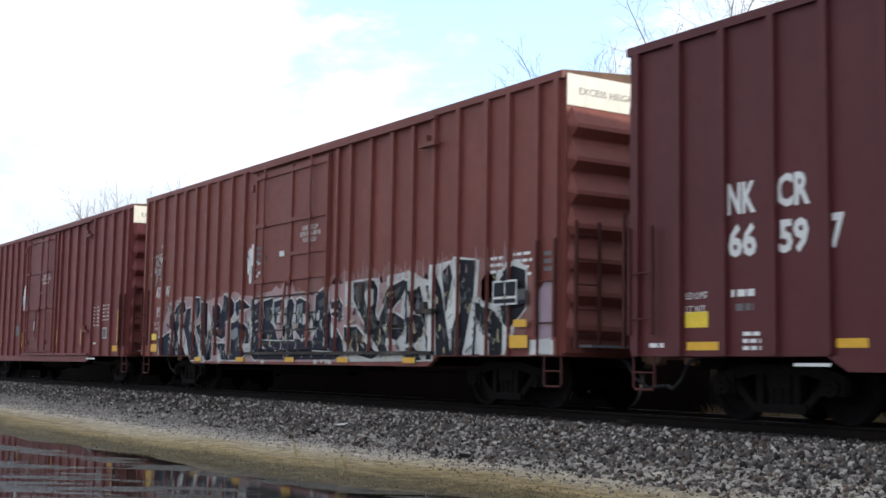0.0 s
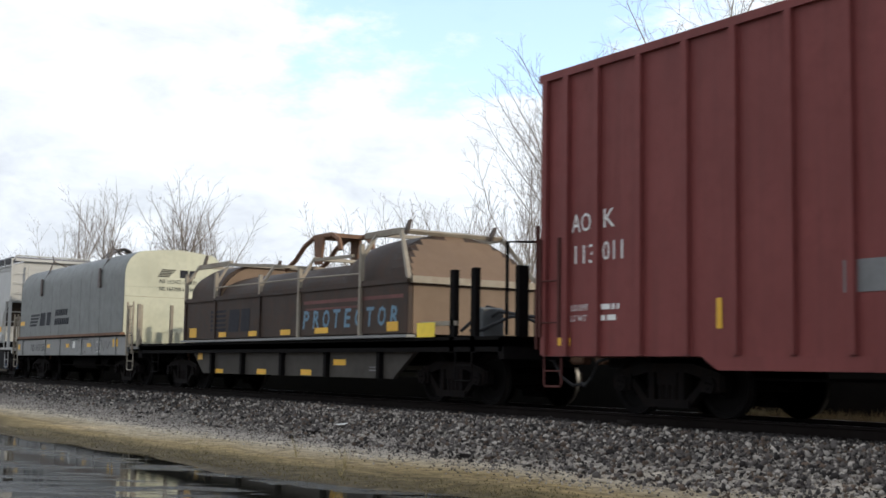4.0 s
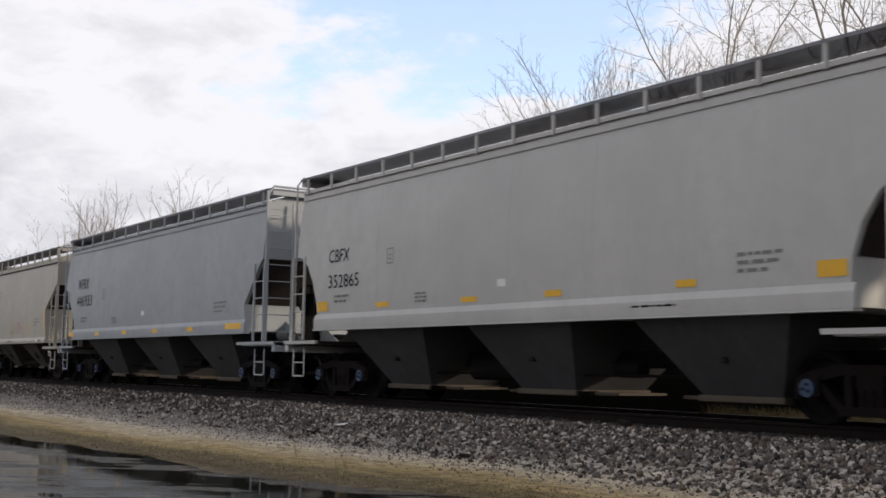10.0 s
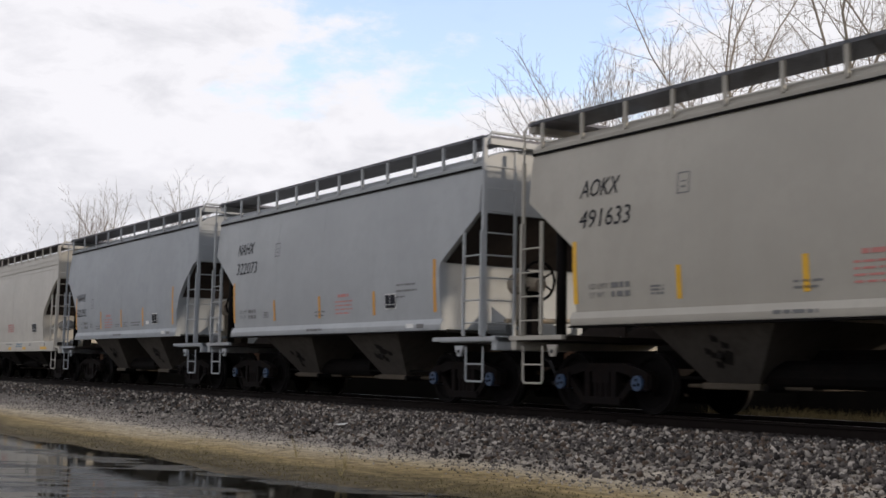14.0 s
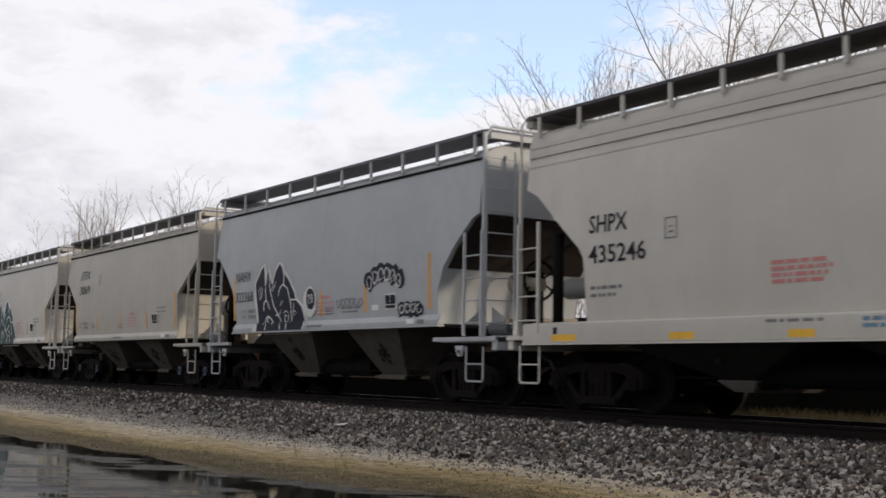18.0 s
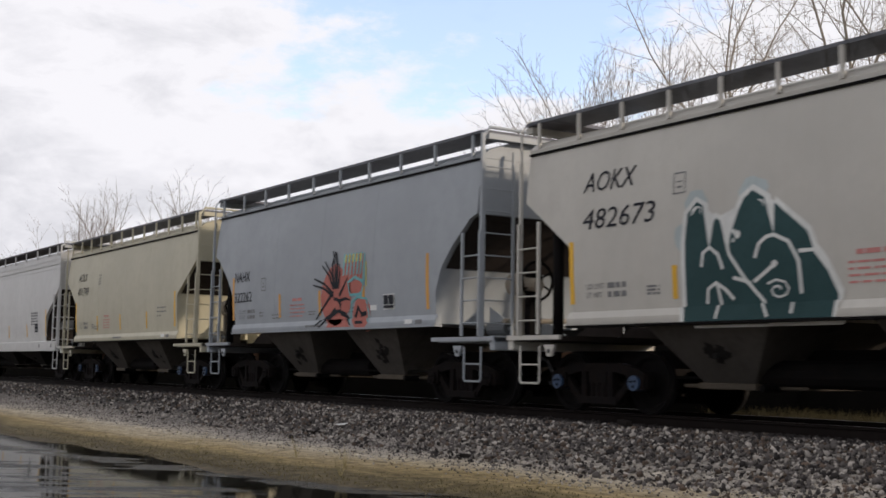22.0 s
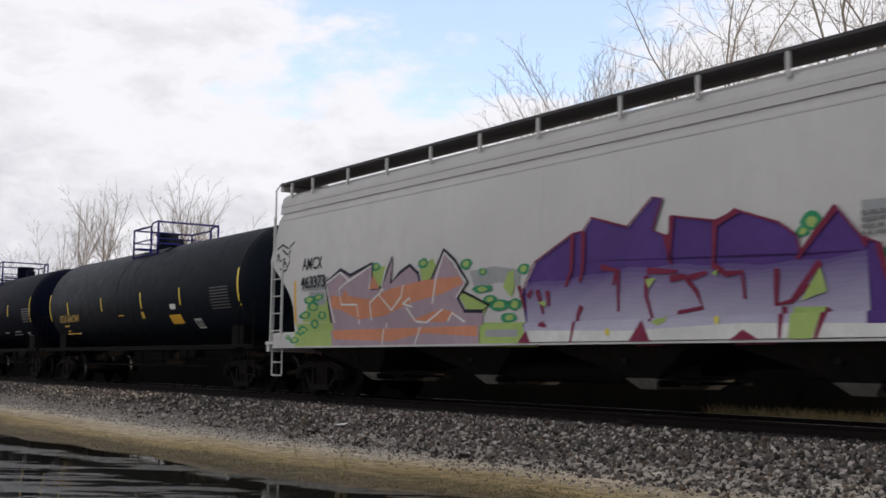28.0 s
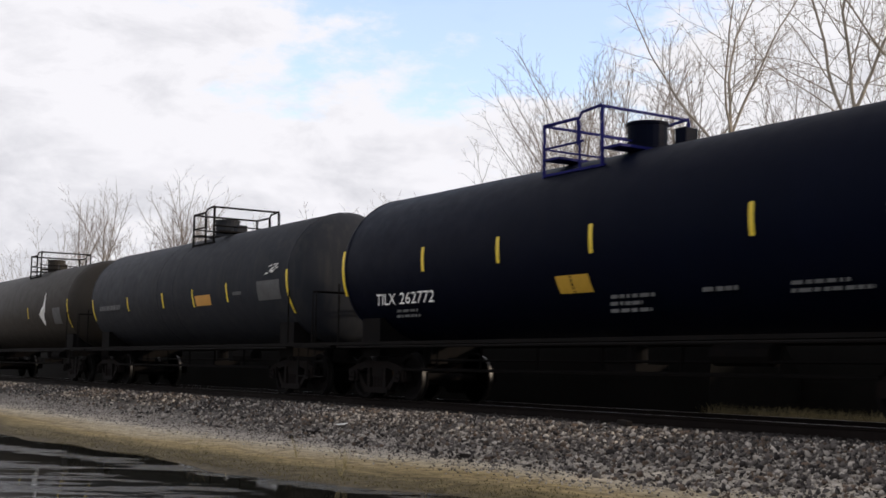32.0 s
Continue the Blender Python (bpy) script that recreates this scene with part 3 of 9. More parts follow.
def build_track():
    track = tagged(new("track"), "railway track on grey stone ballast", "railway track", kind="structure")
    for y in (-0.753, 0.753):
        s = Shape()
        n = len(RAIL_OUTLINE)
        rings = [[(x, y + a, b) for a, b in RAIL_OUTLINE] for x in (-900, -60, -30, 0, 60, 300)]
        s.loft(rings)
        for k, f in enumerate(s.f):
            if len(f) == 4 and all(s.v[i][2] > -0.004 for i in f):
                s.m[k] = 1
        part("rail", s, [RAIL_SIDE, RAIL_TOP], track, "rusty steel rail with a polished head")
    tie = Shape().box(-0.115, 0.115, -1.3, 1.3, -0.35, -0.178, bevel=0.012).mesh("tie", TIE_WOOD)
    rng = random.Random(4)
    for i in range(130):
        part("tie", tie, None, track, at=pose(-62 + i * 0.5 + rng.uniform(-.03, .03), rng.uniform(-.03, .03), rng.uniform(-.008, .006), 0, 0, rng.uniform(-1, 1)))
    far = Shape()
    for i in range(250):
        x = -62.5 - i * 0.5
        far.box(x - 0.115, x + 0.115, -1.3, 1.3, -0.35, -0.18)
    tagged(part("tie_row", far, TIE_WOOD, track), kind="stuff")


build_track()


def build_ballast():
    """Loose stones over the near shoulder and between the ties, thinning out over the dirt."""
    rng = np.random.default_rng(7)
    phi = (1 + 5 ** 0.5) / 2
    base = np.array([(-1, phi, 0), (1, phi, 0), (-1, -phi, 0), (1, -phi, 0), (0, -1, phi), (0, 1, phi), (0, -1, -phi), (0, 1, -phi),
                     (phi, 0, -1), (phi, 0, 1), (-phi, 0, -1), (-phi, 0, 1)]) / 1.9
    tri = np.array([(0, 11, 5), (0, 5, 1), (0, 1, 7), (0, 7, 10), (0, 10, 11), (1, 5, 9), (5, 11, 4), (11, 10, 2), (10, 7, 6), (7, 1, 8),
                    (3, 9, 4), (3, 4, 2), (3, 2, 6), (3, 6, 8), (3, 8, 9), (4, 9, 5), (2, 4, 11), (6, 2, 10), (8, 6, 7), (9, 8, 1)])

    def heap(name, x0, x1, y0, y1, count, size, label, shares=(0.42, 0.22, 0.22, 0.14)):
        x = rng.uniform(x0, x1, count)
        y = rng.uniform(y0, y1, count)
        keep = np.ones(count, bool)
        toe = np.interp(x, [-60, -34, -20, -10], [3.35, 3.75, 4.25, 4.5])
        thin = (np.clip((y + toe) / 2.3, 0, 1) ** 1.3 if y0 > -5 else np.clip((y + 5.7) / 2.0, 0, 1)) if y0 < -3 else np.ones(count)
        keep &= rng.random(count) < thin
        keep &= ~((np.abs(np.abs(y) - 0.753) < 0.09))
        x, y = x[keep], y[keep]
        n = len(x)
        r = size * rng.uniform(0.55, 1.25, n)
        z = ground_z(x, y) + r * rng.uniform(-0.1, 0.75, n)
        z = np.where(np.abs(y) < 0.7, np.minimum(z, -0.17), z)
        q = rng.normal(size=(n, 3, 3))
        q, _ = np.linalg.qr(q)
        scale = rng.uniform(0.45, 1.35, (n, 1, 3))
        jag = 1 + rng.uniform(-0.5, 0.42, (n, 12, 1))
        v = np.einsum("nij,nkj->nki", q, base[None] * jag * scale) * r[:, None, None] + np.stack([x, y, z], 1)[:, None, :]
        f = (tri[None] + 12 * np.arange(n)[:, None, None]).reshape(-1, 3)
        me = bpy.data.meshes.new(name)
        me.vertices.add(12 * n)
        me.vertices.foreach_set("co", v.reshape(-1).astype(np.float32))
        me.loops.add(len(f) * 3)
        me.loops.foreach_set("vertex_index", f.reshape(-1).astype(np.int32))
        me.polygons.add(len(f))
        me.polygons.foreach_set("loop_start", np.arange(0, len(f) * 3, 3, dtype=np.int32))
        me.update(calc_edges=True)
        for mat in (STONE, STONE_PALE, STONE_DARK, STONE_RUST):
            me.materials.append(mat)
        tone = rng.choice(4, n, p=shares)
        oily = (y > -1.45) & (rng.random(n) < np.clip((y + 1.75) / 0.5, 0, 0.93))      # stones darkened along the rail, for grease and for shade under the cars
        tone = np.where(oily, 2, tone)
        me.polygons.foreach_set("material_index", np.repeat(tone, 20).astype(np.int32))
        tagged(new(name, me), label, "gravel", kind="stuff")
    heap("ballast", -24, -5, -4.5, -0.8, 36000, 0.033, "grey crushed stone ballast beside the rail")
    heap("ballast", -60, -24, -4.2, -0.8, 20000, 0.037, "grey crushed stone ballast beside the rail")
    heap("gravel", -42, -5, -5.6, -3.1, 22000, 0.013, "small loose gravel strewn over the dirt strip", (0.45, 0.45, 0.02, 0.08))
    heap("ballast", -26, -4, -0.7, 2.6, 4500, 0.04, "grey crushed stone ballast between the rails")


build_ballast()


# ---- rolling stock: shared pieces ----
def side_frame_shape():
    s = Shape()
    out = [(-1.12, 0.36), (-1.12, 0.58), (-0.95, 0.64), (-0.55, 0.73), (0.55, 0.73), (0.95, 0.64), (1.12, 0.58), (1.12, 0.36), (0.80, 0.36),
           (0.66, 0.50), (0.42, 0.22), (0.34, 0.17), (-0.34, 0.17), (-0.42, 0.22), (-0.66, 0.50), (-0.80, 0.36)]
    # top chord, two columns, bottom chord and two struts round open windows
    s.prism([(-1.12, 0.38), (-0.76, 0.38), (-0.72, 0.55), (-0.4, 0.62), (0.4, 0.62), (0.72, 0.55), (0.76, 0.38), (1.12, 0.38), (1.12, 0.58),
             (0.95, 0.65), (0.5, 0.75), (-0.5, 0.75), (-0.95, 0.65), (-1.12, 0.58)], -0.07, 0.07)
    for sx in (-1, 1):
        a = [(0.74 * sx, 0.56), (0.84 * sx, 0.52), (0.46 * sx, 0.16), (0.34 * sx, 0.20)]
        s.prism(a if sx < 0 else a[::-1], -0.06, 0.06)
        b = [(0.25 * sx, 0.62), (0.36 * sx, 0.62), (0.36 * sx, 0.22), (0.25 * sx, 0.22)]
        s.prism(b if sx < 0 else b[::-1], -0.075, 0.075)
    s.box(-0.46, 0.46, -0.09, 0.09, 0.13, 0.24)
    s.box(-1.08, -0.72, -0.10, 0.08, 0.36, 0.60)
    s.box(0.72, 1.08, -0.10, 0.08, 0.36, 0.60)
    return s


def ring(x, y, z, r, n, axis="y"):
    return [(x + r * math.cos(2 * math.pi * i / n), y, z + r * math.sin(2 * math.pi * i / n)) for i in range(n)]


def wheelset_shape():
    s = Shape()
    n = 28
    s.tube([(0, -0.95, 0), (0, 0.95, 0)], 0.085, 10)
    for sy in (-1, 1):
        y = 0.72 * sy
        o = sy
        secs = [(y - 0.03 * o, 0.47), (y, 0.485), (y + 0.025 * o, 0.457), (y + 0.10 * o, 0.452), (y + 0.105 * o, 0.38), (y + 0.05 * o, 0.34),
                (y + 0.035 * o, 0.20), (y + 0.10 * o, 0.15)]
        k = len(s.f)
        s.loft([ring(0, yy, 0, r, n) for yy, r in secs])
        for j in range(k + n * 2, k + n * 3):
            s.m[j] = 1
        back = [(y - 0.03 * o, 0.47), (y - 0.03 * o, 0.12)]
        s.loft([ring(0, yy, 0, r, n) for yy, r in back])
        s.tube([(0, 0.93 * sy, 0), (0, 1.13 * sy, 0)], 0.115, 12, mat=2)
        for b in range(3):
            a = b * 2.1
            s.box(0.05 * math.cos(a) - 0.015, 0.05 * math.cos(a) + 0.015, min(1.13 * sy, 1.15 * sy), max(1.13 * sy, 1.15 * sy),
                  0.05 * math.sin(a) - 0.015, 0.05 * math.sin(a) + 0.015, mat=0)
    return s


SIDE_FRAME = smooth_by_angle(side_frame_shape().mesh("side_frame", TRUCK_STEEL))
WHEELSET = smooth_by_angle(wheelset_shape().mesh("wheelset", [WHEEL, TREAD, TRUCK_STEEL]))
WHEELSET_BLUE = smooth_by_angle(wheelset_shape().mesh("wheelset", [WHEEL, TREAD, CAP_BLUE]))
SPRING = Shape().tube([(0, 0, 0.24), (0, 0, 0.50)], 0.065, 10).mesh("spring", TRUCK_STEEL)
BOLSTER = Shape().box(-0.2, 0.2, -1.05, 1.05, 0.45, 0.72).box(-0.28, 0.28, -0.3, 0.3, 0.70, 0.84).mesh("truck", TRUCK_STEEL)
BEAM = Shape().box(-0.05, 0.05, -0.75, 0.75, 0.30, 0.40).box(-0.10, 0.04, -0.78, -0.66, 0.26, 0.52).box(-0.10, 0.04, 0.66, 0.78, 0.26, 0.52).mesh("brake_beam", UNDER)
COUPLER = Shape().box(-0.75, -0.05, -0.07, 0.07, 0.78, 0.92).box(-0.12, 0.14, -0.17, 0.10, 0.73, 0.97, bevel=0.03).box(0.10, 0.22, -0.17, -0.06, 0.74, 0.96, bevel=0.03).mesh("coupler", RUST)
WHEELS = []
CARS = []


def add_truck(car, x, blue=False):
    t = part("truck", BOLSTER, None, car, at=pose(x, 0, 0))
    for y in (-0.99, 0.99):
        part("side_frame", SIDE_FRAME, None, t, at=pose(0, y, 0))
        for dx in (-0.13, 0.0, 0.13):
            part("spring", SPRING, None, t, at=pose(dx, y, 0))
    for dx in (-0.889, 0.889):
        w = part("wheelset", WHEELSET_BLUE if blue else WHEELSET, None, t, at=pose(dx, 0, 0.457))
        WHEELS.append((w, dx))
        part("brake_beam", BEAM, None, t, at=pose(dx * 0.42, 0, 0, 0, 0, 0 if dx > 0 else 180))
    return t


def start_car(name, x, label, category, group):
    car = tagged(new(name), label, category, group)
    car.location = (x, 0, 0)
    CARS.append((car, x))
    return car


def ladder(car, x, y, z0, z1, along, mat, width=0.46, step=0.38, near=True):
    """Two stiles with rungs; along 'x' on a side, 'y' on an end."""
    s = Shape()
    dx, dy = (width, 0) if along == "x" else (0, width)
    for k in (0, 1):
        px, py = x + dx * k, y + dy * k
        s.box(px - 0.022, px + 0.022, py - 0.022, py + 0.022, z0, z1)
    zs = list(np.arange(z0 + 0.22, z1 - 0.05, step))
    if not near:
        for z in zs:
            s.tube([(x, y, z), (x + dx, y + dy, z)], 0.0125, 5)
    ob = part("ladder", s, mat, car)
    if near:
        rung = Shape().tube([(0, 0, 0), (dx, dy, 0)], 0.0135, 6).mesh("rung", mat)
        for z in zs:
            part("rung", rung, None, ob, at=pose(x, y, z))
    return ob


def stirrup(car, x, mat, y=-1.52, z0=0.42, z1=1.1, w=0.42):
    s = Shape()
    s.tube([(x, y, z1), (x, y, z0 + 0.04), (x + 0.03, y, z0), (x + w - 0.03, y, z0), (x + w, y, z0 + 0.04), (x + w, y, z1)], 0.018, 6)
    s.tube([(x, y, (z0 + z1) / 2), (x + w, y, (z0 + z1) / 2)], 0.014, 5)
    part("sill_step", s, mat, car)


def air_hose(car, x, sgn, mat=HOSE):
    s = Shape()
    s.tube([(x - sgn * 0.25, -0.35, 0.85), (x, -0.38, 0.78), (x + sgn * 0.18, -0.36, 0.52), (x + sgn * 0.42, -0.30, 0.38), (x + sgn * 0.65, -0.2, 0.42)], 0.028, 6)
    part("air_hose", s, mat, car)


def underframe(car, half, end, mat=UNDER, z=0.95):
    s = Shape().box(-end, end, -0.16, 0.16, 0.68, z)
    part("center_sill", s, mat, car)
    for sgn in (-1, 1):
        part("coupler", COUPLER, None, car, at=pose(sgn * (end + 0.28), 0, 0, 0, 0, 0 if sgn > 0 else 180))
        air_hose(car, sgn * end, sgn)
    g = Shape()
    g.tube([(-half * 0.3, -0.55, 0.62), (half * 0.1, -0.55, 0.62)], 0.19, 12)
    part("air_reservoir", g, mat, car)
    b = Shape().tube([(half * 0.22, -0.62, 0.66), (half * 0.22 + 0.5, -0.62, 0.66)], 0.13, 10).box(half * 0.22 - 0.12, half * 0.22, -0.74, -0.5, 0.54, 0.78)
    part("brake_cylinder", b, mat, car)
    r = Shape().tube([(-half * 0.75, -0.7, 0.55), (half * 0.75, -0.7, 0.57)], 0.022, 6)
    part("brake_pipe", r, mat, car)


# ---- boxcars ----
POSTS_WIDE = [-9.15, -8.32, -7.5, -6.66, -5.84, -5.0, -4.18, -3.4, -2.62, 2.0, 2.45, 3.34, 4.22, 5.08, 5.86, 6.79, 7.67, 8.53, 9.15]
POSTS_NINE = [-9.2, -8.68, -7.97, -7.05, -6.13, -5.25, -4.33, -3.44, -2.54, 1.92, 2.40, 3.24, 4.18, 5.10, 5.97, 6.89, 7.80, 8.69, 9.2]
POSTS_CLOSE = [-9.2, -8.64, -7.86, -7.02, -6.37, -5.58, -4.87, -4.14, -3.32, -2.56, 2.05, 2.60, 3.42, 4.23, 4.97, 5.69, 6.46, 7.32, 7.94, 8.71, 9.2]
DOOR_X = (-1.85, 1.72)


def boxcar(x, paint, label, half=9.30, group="red boxcars in the train", truck_at=7.12, white_end=True, close=False, posts=POSTS_NINE):
    car = start_car("boxcar", x, label, "boxcar", group)
    w, z0, ze = 1.60, 0.84, 5.24
    add_truck(car, truck_at)
    add_truck(car, -truck_at)
    body = Shape()
    body.box(-half, half, -w, w, z0, ze)
    part("body", body, paint, car)
    roof = Shape()
    sec = [(-1.62, ze - 0.06), (1.62, ze - 0.06), (1.62, ze + 0.03), (0.0, ze + 0.16), (-1.62, ze + 0.03)]
    roof.loft([[(xx, a, b) for a, b in sec] for xx in (-half - 0.04, half + 0.04)])
    part("roof", roof, RUST, car, "rusty galvanised roof with an eave lip")
    lip = Shape().box(-half - 0.05, half + 0.05, -w - 0.06, -w, ze - 0.10, ze + 0.02)
    part("eave_rail", lip, paint, car)
    # deeper side sill between the trucks, tapered at its ends
    sill = Shape()
    k = truck_at - 1.25
    sill.prism([(-k, 0.84), (-k + 0.3, 0.66), (k - 0.3, 0.66), (k, 0.84)], -w - 0.03, -w + 0.05)
    part("side_sill", sill, paint, car)
    part("side_sill", Shape().prism([(-k, 0.84), (-k + 0.3, 0.66), (k - 0.3, 0.66), (k, 0.84)], w - 0.05, w + 0.03), paint, car)
    # exterior posts
    post = Shape().prism([(-0.055, 0.86), (0.055, 0.86), (0.055, ze - 0.1), (-0.055, ze - 0.1)], -0.075, 0.0).mesh("post", paint)
    d0, d1 = DOOR_X
    for px in posts:
        part("post", post, None, car, at=pose(px, -w, 0))
    far_post = Shape().box(-0.055, 0.055, 0.0, 0.07, 0.86, ze - 0.1).mesh("post", paint)
    for px in posts:
        part("post", far_post, None, car, at=pose(px, w, 0))
    # plug door with frame ribs, rods and locking gear
    door = part("door", Shape().box(d0, d1, -w - 0.055, -w, 0.98, ze - 0.22, bevel=0.01), paint, car)
    for px in (d0 + 0.03, 0.03, d1 - 0.04):
        part("door_post", Shape().box(px - 0.035, px + 0.035, -w - 0.10, -w - 0.05, 2.15 if close else 1.0, ze - 0.24), paint, door)
        if close:
            part("door_post", Shape().box(px - 0.02, px + 0.02, -w - 0.085, -w - 0.05, 1.0, 2.15), BOX_SPRAYED, door, "door post painted over in black")
    for zz, a, b in ((ze - 0.34, d0, d1), (3.79, d0, d1 - 0.1), (3.05, 0.03, d1 - 0.1), (2.52, d0, d1 - 0.1), (2.15, d0, d1 - 0.1), (1.75, d0, d1 - 0.1), (1.40, d0, d1), (1.12, d0, d1)):
        low = close and zz < 2.3
        part("door_rib", Shape().box(a, b, -w - (0.08 if low else 0.095), -w - 0.05, zz - (0.018 if zz < 2.3 else 0.045), zz + (0.018 if zz < 2.3 else 0.045)), BOX_SPRAYED if low else paint, door)
    for px in (-1.32, 0.98):
        part("lock_bar", Shape().tube([(px, -w - 0.12, 1.02), (px, -w - 0.12, ze - 0.16)], 0.028, 6), paint, door)
        for zz in (1.3, 2.52, 3.79, ze - 0.34):
            part("bar_guide", Shape().box(px - 0.07, px + 0.07, -w - 0.15, -w - 0.08, zz - 0.05, zz + 0.05, bevel=0.012), paint, door)
    part("lock_gear", Shape().box(-0.14, 0.12, -w - 0.15, -w - 0.09, 2.38, 2.58, bevel=0.02), paint, door)
    part("lock_lever", Shape().tube([(0.0, -w - 0.16, 2.46), (-0.1, -w - 0.17, 1.95), (-0.1, -w - 0.17, 1.5)], 0.03, 6), paint, door)
    for zz in (0.90, ze - 0.13):
        part("door_rail", Shape().box(d0 - 0.3, half * 0.62, -w - 0.11, -w - 0.02, zz - 0.03, zz + 0.03), BOX_SPRAYED if close and zz < 2 else paint, car)
    for zz in (ze - 0.62, 1.62):
        part("door_stop", Shape().box(5.3, 5.85, -w - 0.15, -w - 0.05, zz - 0.03, zz + 0.05).box(5.45, 5.58, -w - 0.15, -w - 0.05, zz + 0.05, zz + 0.18), BOX_SPRAYED if close and zz < 2 else paint, car)
    part("door_stop", Shape().box(d0 - 0.22, d0 - 0.08, -w - 0.13, -w - 0.05, ze - 0.62, ze - 0.46), paint, car)
    # ends with horizontal corrugations
    for sgn in (-1, 1):
        end = part("end_panel", Shape().box(min(sgn * half, sgn * (half + 0.05)), max(sgn * half, sgn * (half + 0.05)), -w + 0.02, w - 0.02, z0 + 0.05, ze - 0.03), paint, car)
        for i in range(7):
            zc = 1.34 + i * 0.52
            c = Shape()
            c.loft([[(sgn * (half + 0.05), yy, zc - 0.24 * k), (sgn * (half + 0.05 + dd), yy, zc - 0.10 * k), (sgn * (half + 0.05 + dd * 0.94), yy, zc - 0.03 * k), (sgn * (half + 0.05), yy, zc + 0.25 * k)]
                    for yy, k, dd in ((-1.55, 0.25, 0.005), (-1.47, 1.0, 0.15), (1.47, 1.0, 0.15), (1.55, 0.25, 0.005))])
            part("corrugation", c, paint, end)
        if white_end:
            pnl = part("height_panel", Shape().box(min(sgn * (half + 0.05), sgn * (half + 0.062)), max(sgn * (half + 0.05), sgn * (half + 0.062)), -w + 0.03, w - 0.03, ze - 0.52, ze - 0.02),
                       BOX_WHITE, car, "white painted warning band on the end")
            if sgn > 0:
                writing("EXCESS HEIGHT CAR", 0.11, INK_FADE, car, half + 0.066, ze - 0.33, -1.35, facing="end", squeeze=1.1)
        ladder(car, sgn * (half - 0.06) - (0.46 if sgn > 0 else 0), -w - 0.09, 1.13, 2.64, "x", BOX_GRIME, step=0.64)
        ladder(car, sgn * (half + 0.24), -1.52, 0.95, 2.9, "y", BOX_GRIME)
        ladder(car, sgn * (half + 0.24), 1.06, 0.95, 2.9, "y", BOX_GRIME, near=False)
        stirrup(car, sgn * (half - 0.03) - (0.42 if sgn > 0 else 0), BOX_GRIME, -w + 0.02, 0.38, 0.85)
        part("crossover_platform", Shape().box(min(sgn * half, sgn * (half + 0.35)), max(sgn * half, sgn * (half + 0.35)), -1.3, 1.3, 0.98, 1.02), GRATING, car)
    wheel = Shape()
    wheel.tube([(half + 0.22, 0.55 + 0.26 * math.cos(a), 2.2 + 0.26 * math.sin(a)) for a in np.linspace(0, 2 * math.pi, 17)], 0.018, 5)
    bwheel = part("brake_wheel", wheel, UNDER, car)
    for a in (0.3, 2.4, 4.5):
        part("spoke", Shape().tube([(half + 0.22, 0.55, 2.2), (half + 0.22, 0.55 + 0.26 * math.cos(a), 2.2 + 0.26 * math.sin(a))], 0.014, 5), UNDER, bwheel)
    underframe(car, half, half + 0.1)
    beams = Shape()
    for i in range(9):
        px = -5 + i * 1.25
        beams.box(px - 0.05, px + 0.05, -1.45, 1.45, 0.76, 0.9)
    part("cross_bearers", beams, UNDER, car)
    return car, -w - 0.004


def reflectors(car, y, specs, mat=YELLOW):
    for a, b, z0, z1 in specs:
        decal("reflector", car, mat, a, b, z0, z1, y)


car, side = boxcar(-3.71, BOX_MAROON, "dark maroon ribbed boxcar with large white reporting marks", posts=POSTS_WIDE)
Yp = side - 0.08
for txt, xx, zz, ww in (("NK", -7.46, 2.68, 0.48), ("CR", -6.63, 2.70, 0.52), ("66", -7.44, 2.13, 0.48), ("59", -6.60, 2.13, 0.46), ("7", -5.82, 2.14, 0.21)):
    writing(txt, 0.38, INK_WHITE, car, xx, zz, side - 0.002, width=ww, bold=0.02)
writing("LD LMT", 0.09, INK_WHITE, car, -8.22, 1.60, side - 0.002, width=0.40)
writing("LT WT", 0.09, INK_WHITE, car, -8.22, 1.42, side - 0.002, width=0.36)
bars(car, -7.4, 1.60, side, [0.40], 0.09, 0.1, INK_WHITE)
bars(car, -7.32, 1.42, side, [0.30], 0.09, 0.1, INK_FADE)
bars(car, -8.92, 0.96, side, [0.28], 0.06, 0.05, INK_WHITE)
bars(car, -7.2, 1.10, side, [0.28, 0.3, 0.3], 0.05, 0.04, INK_WHITE)
decal("placard", car, YELLOW2, -8.23, -7.81, 1.22, 1.43, side, "bright yellow placard")
decal("reflector", car, CARD_WHITE, -6.35, -5.8, 0.72, 0.76, side - 0.04)
reflectors(car, side - 0.002, [(-8.2, -7.62, 0.92, 1.03), (-5.75, -5.3, 0.94, 1.05)])

car2, side = boxcar(-23.88, BOX_RED, "oxide red ribbed boxcar with black and white graffiti", close=True, posts=POSTS_CLOSE)
for txt, xx, zz, ww in (("AT", -8.41, 2.42, 0.37), ("W", -7.71, 2.43, 0.32), ("19", -8.36, 1.89, 0.28), ("61", -7.73, 1.90, 0.28)):
    writing(txt, 0.28, INK_WHITE, car2, xx, zz, side - 0.002, width=ww, bold=0.01)
writing("LD LMT", 0.08, INK_WHITE, car2, -8.44, 1.68, side - 0.002, width=0.34)
writing("LT WT", 0.08, INK_WHITE, car2, -8.44, 1.54, side - 0.002, width=0.28)
bars(car2, -7.72, 1.68, side - 0.002, [0.3, 0.26], 0.07, 0.07, INK_WHITE)
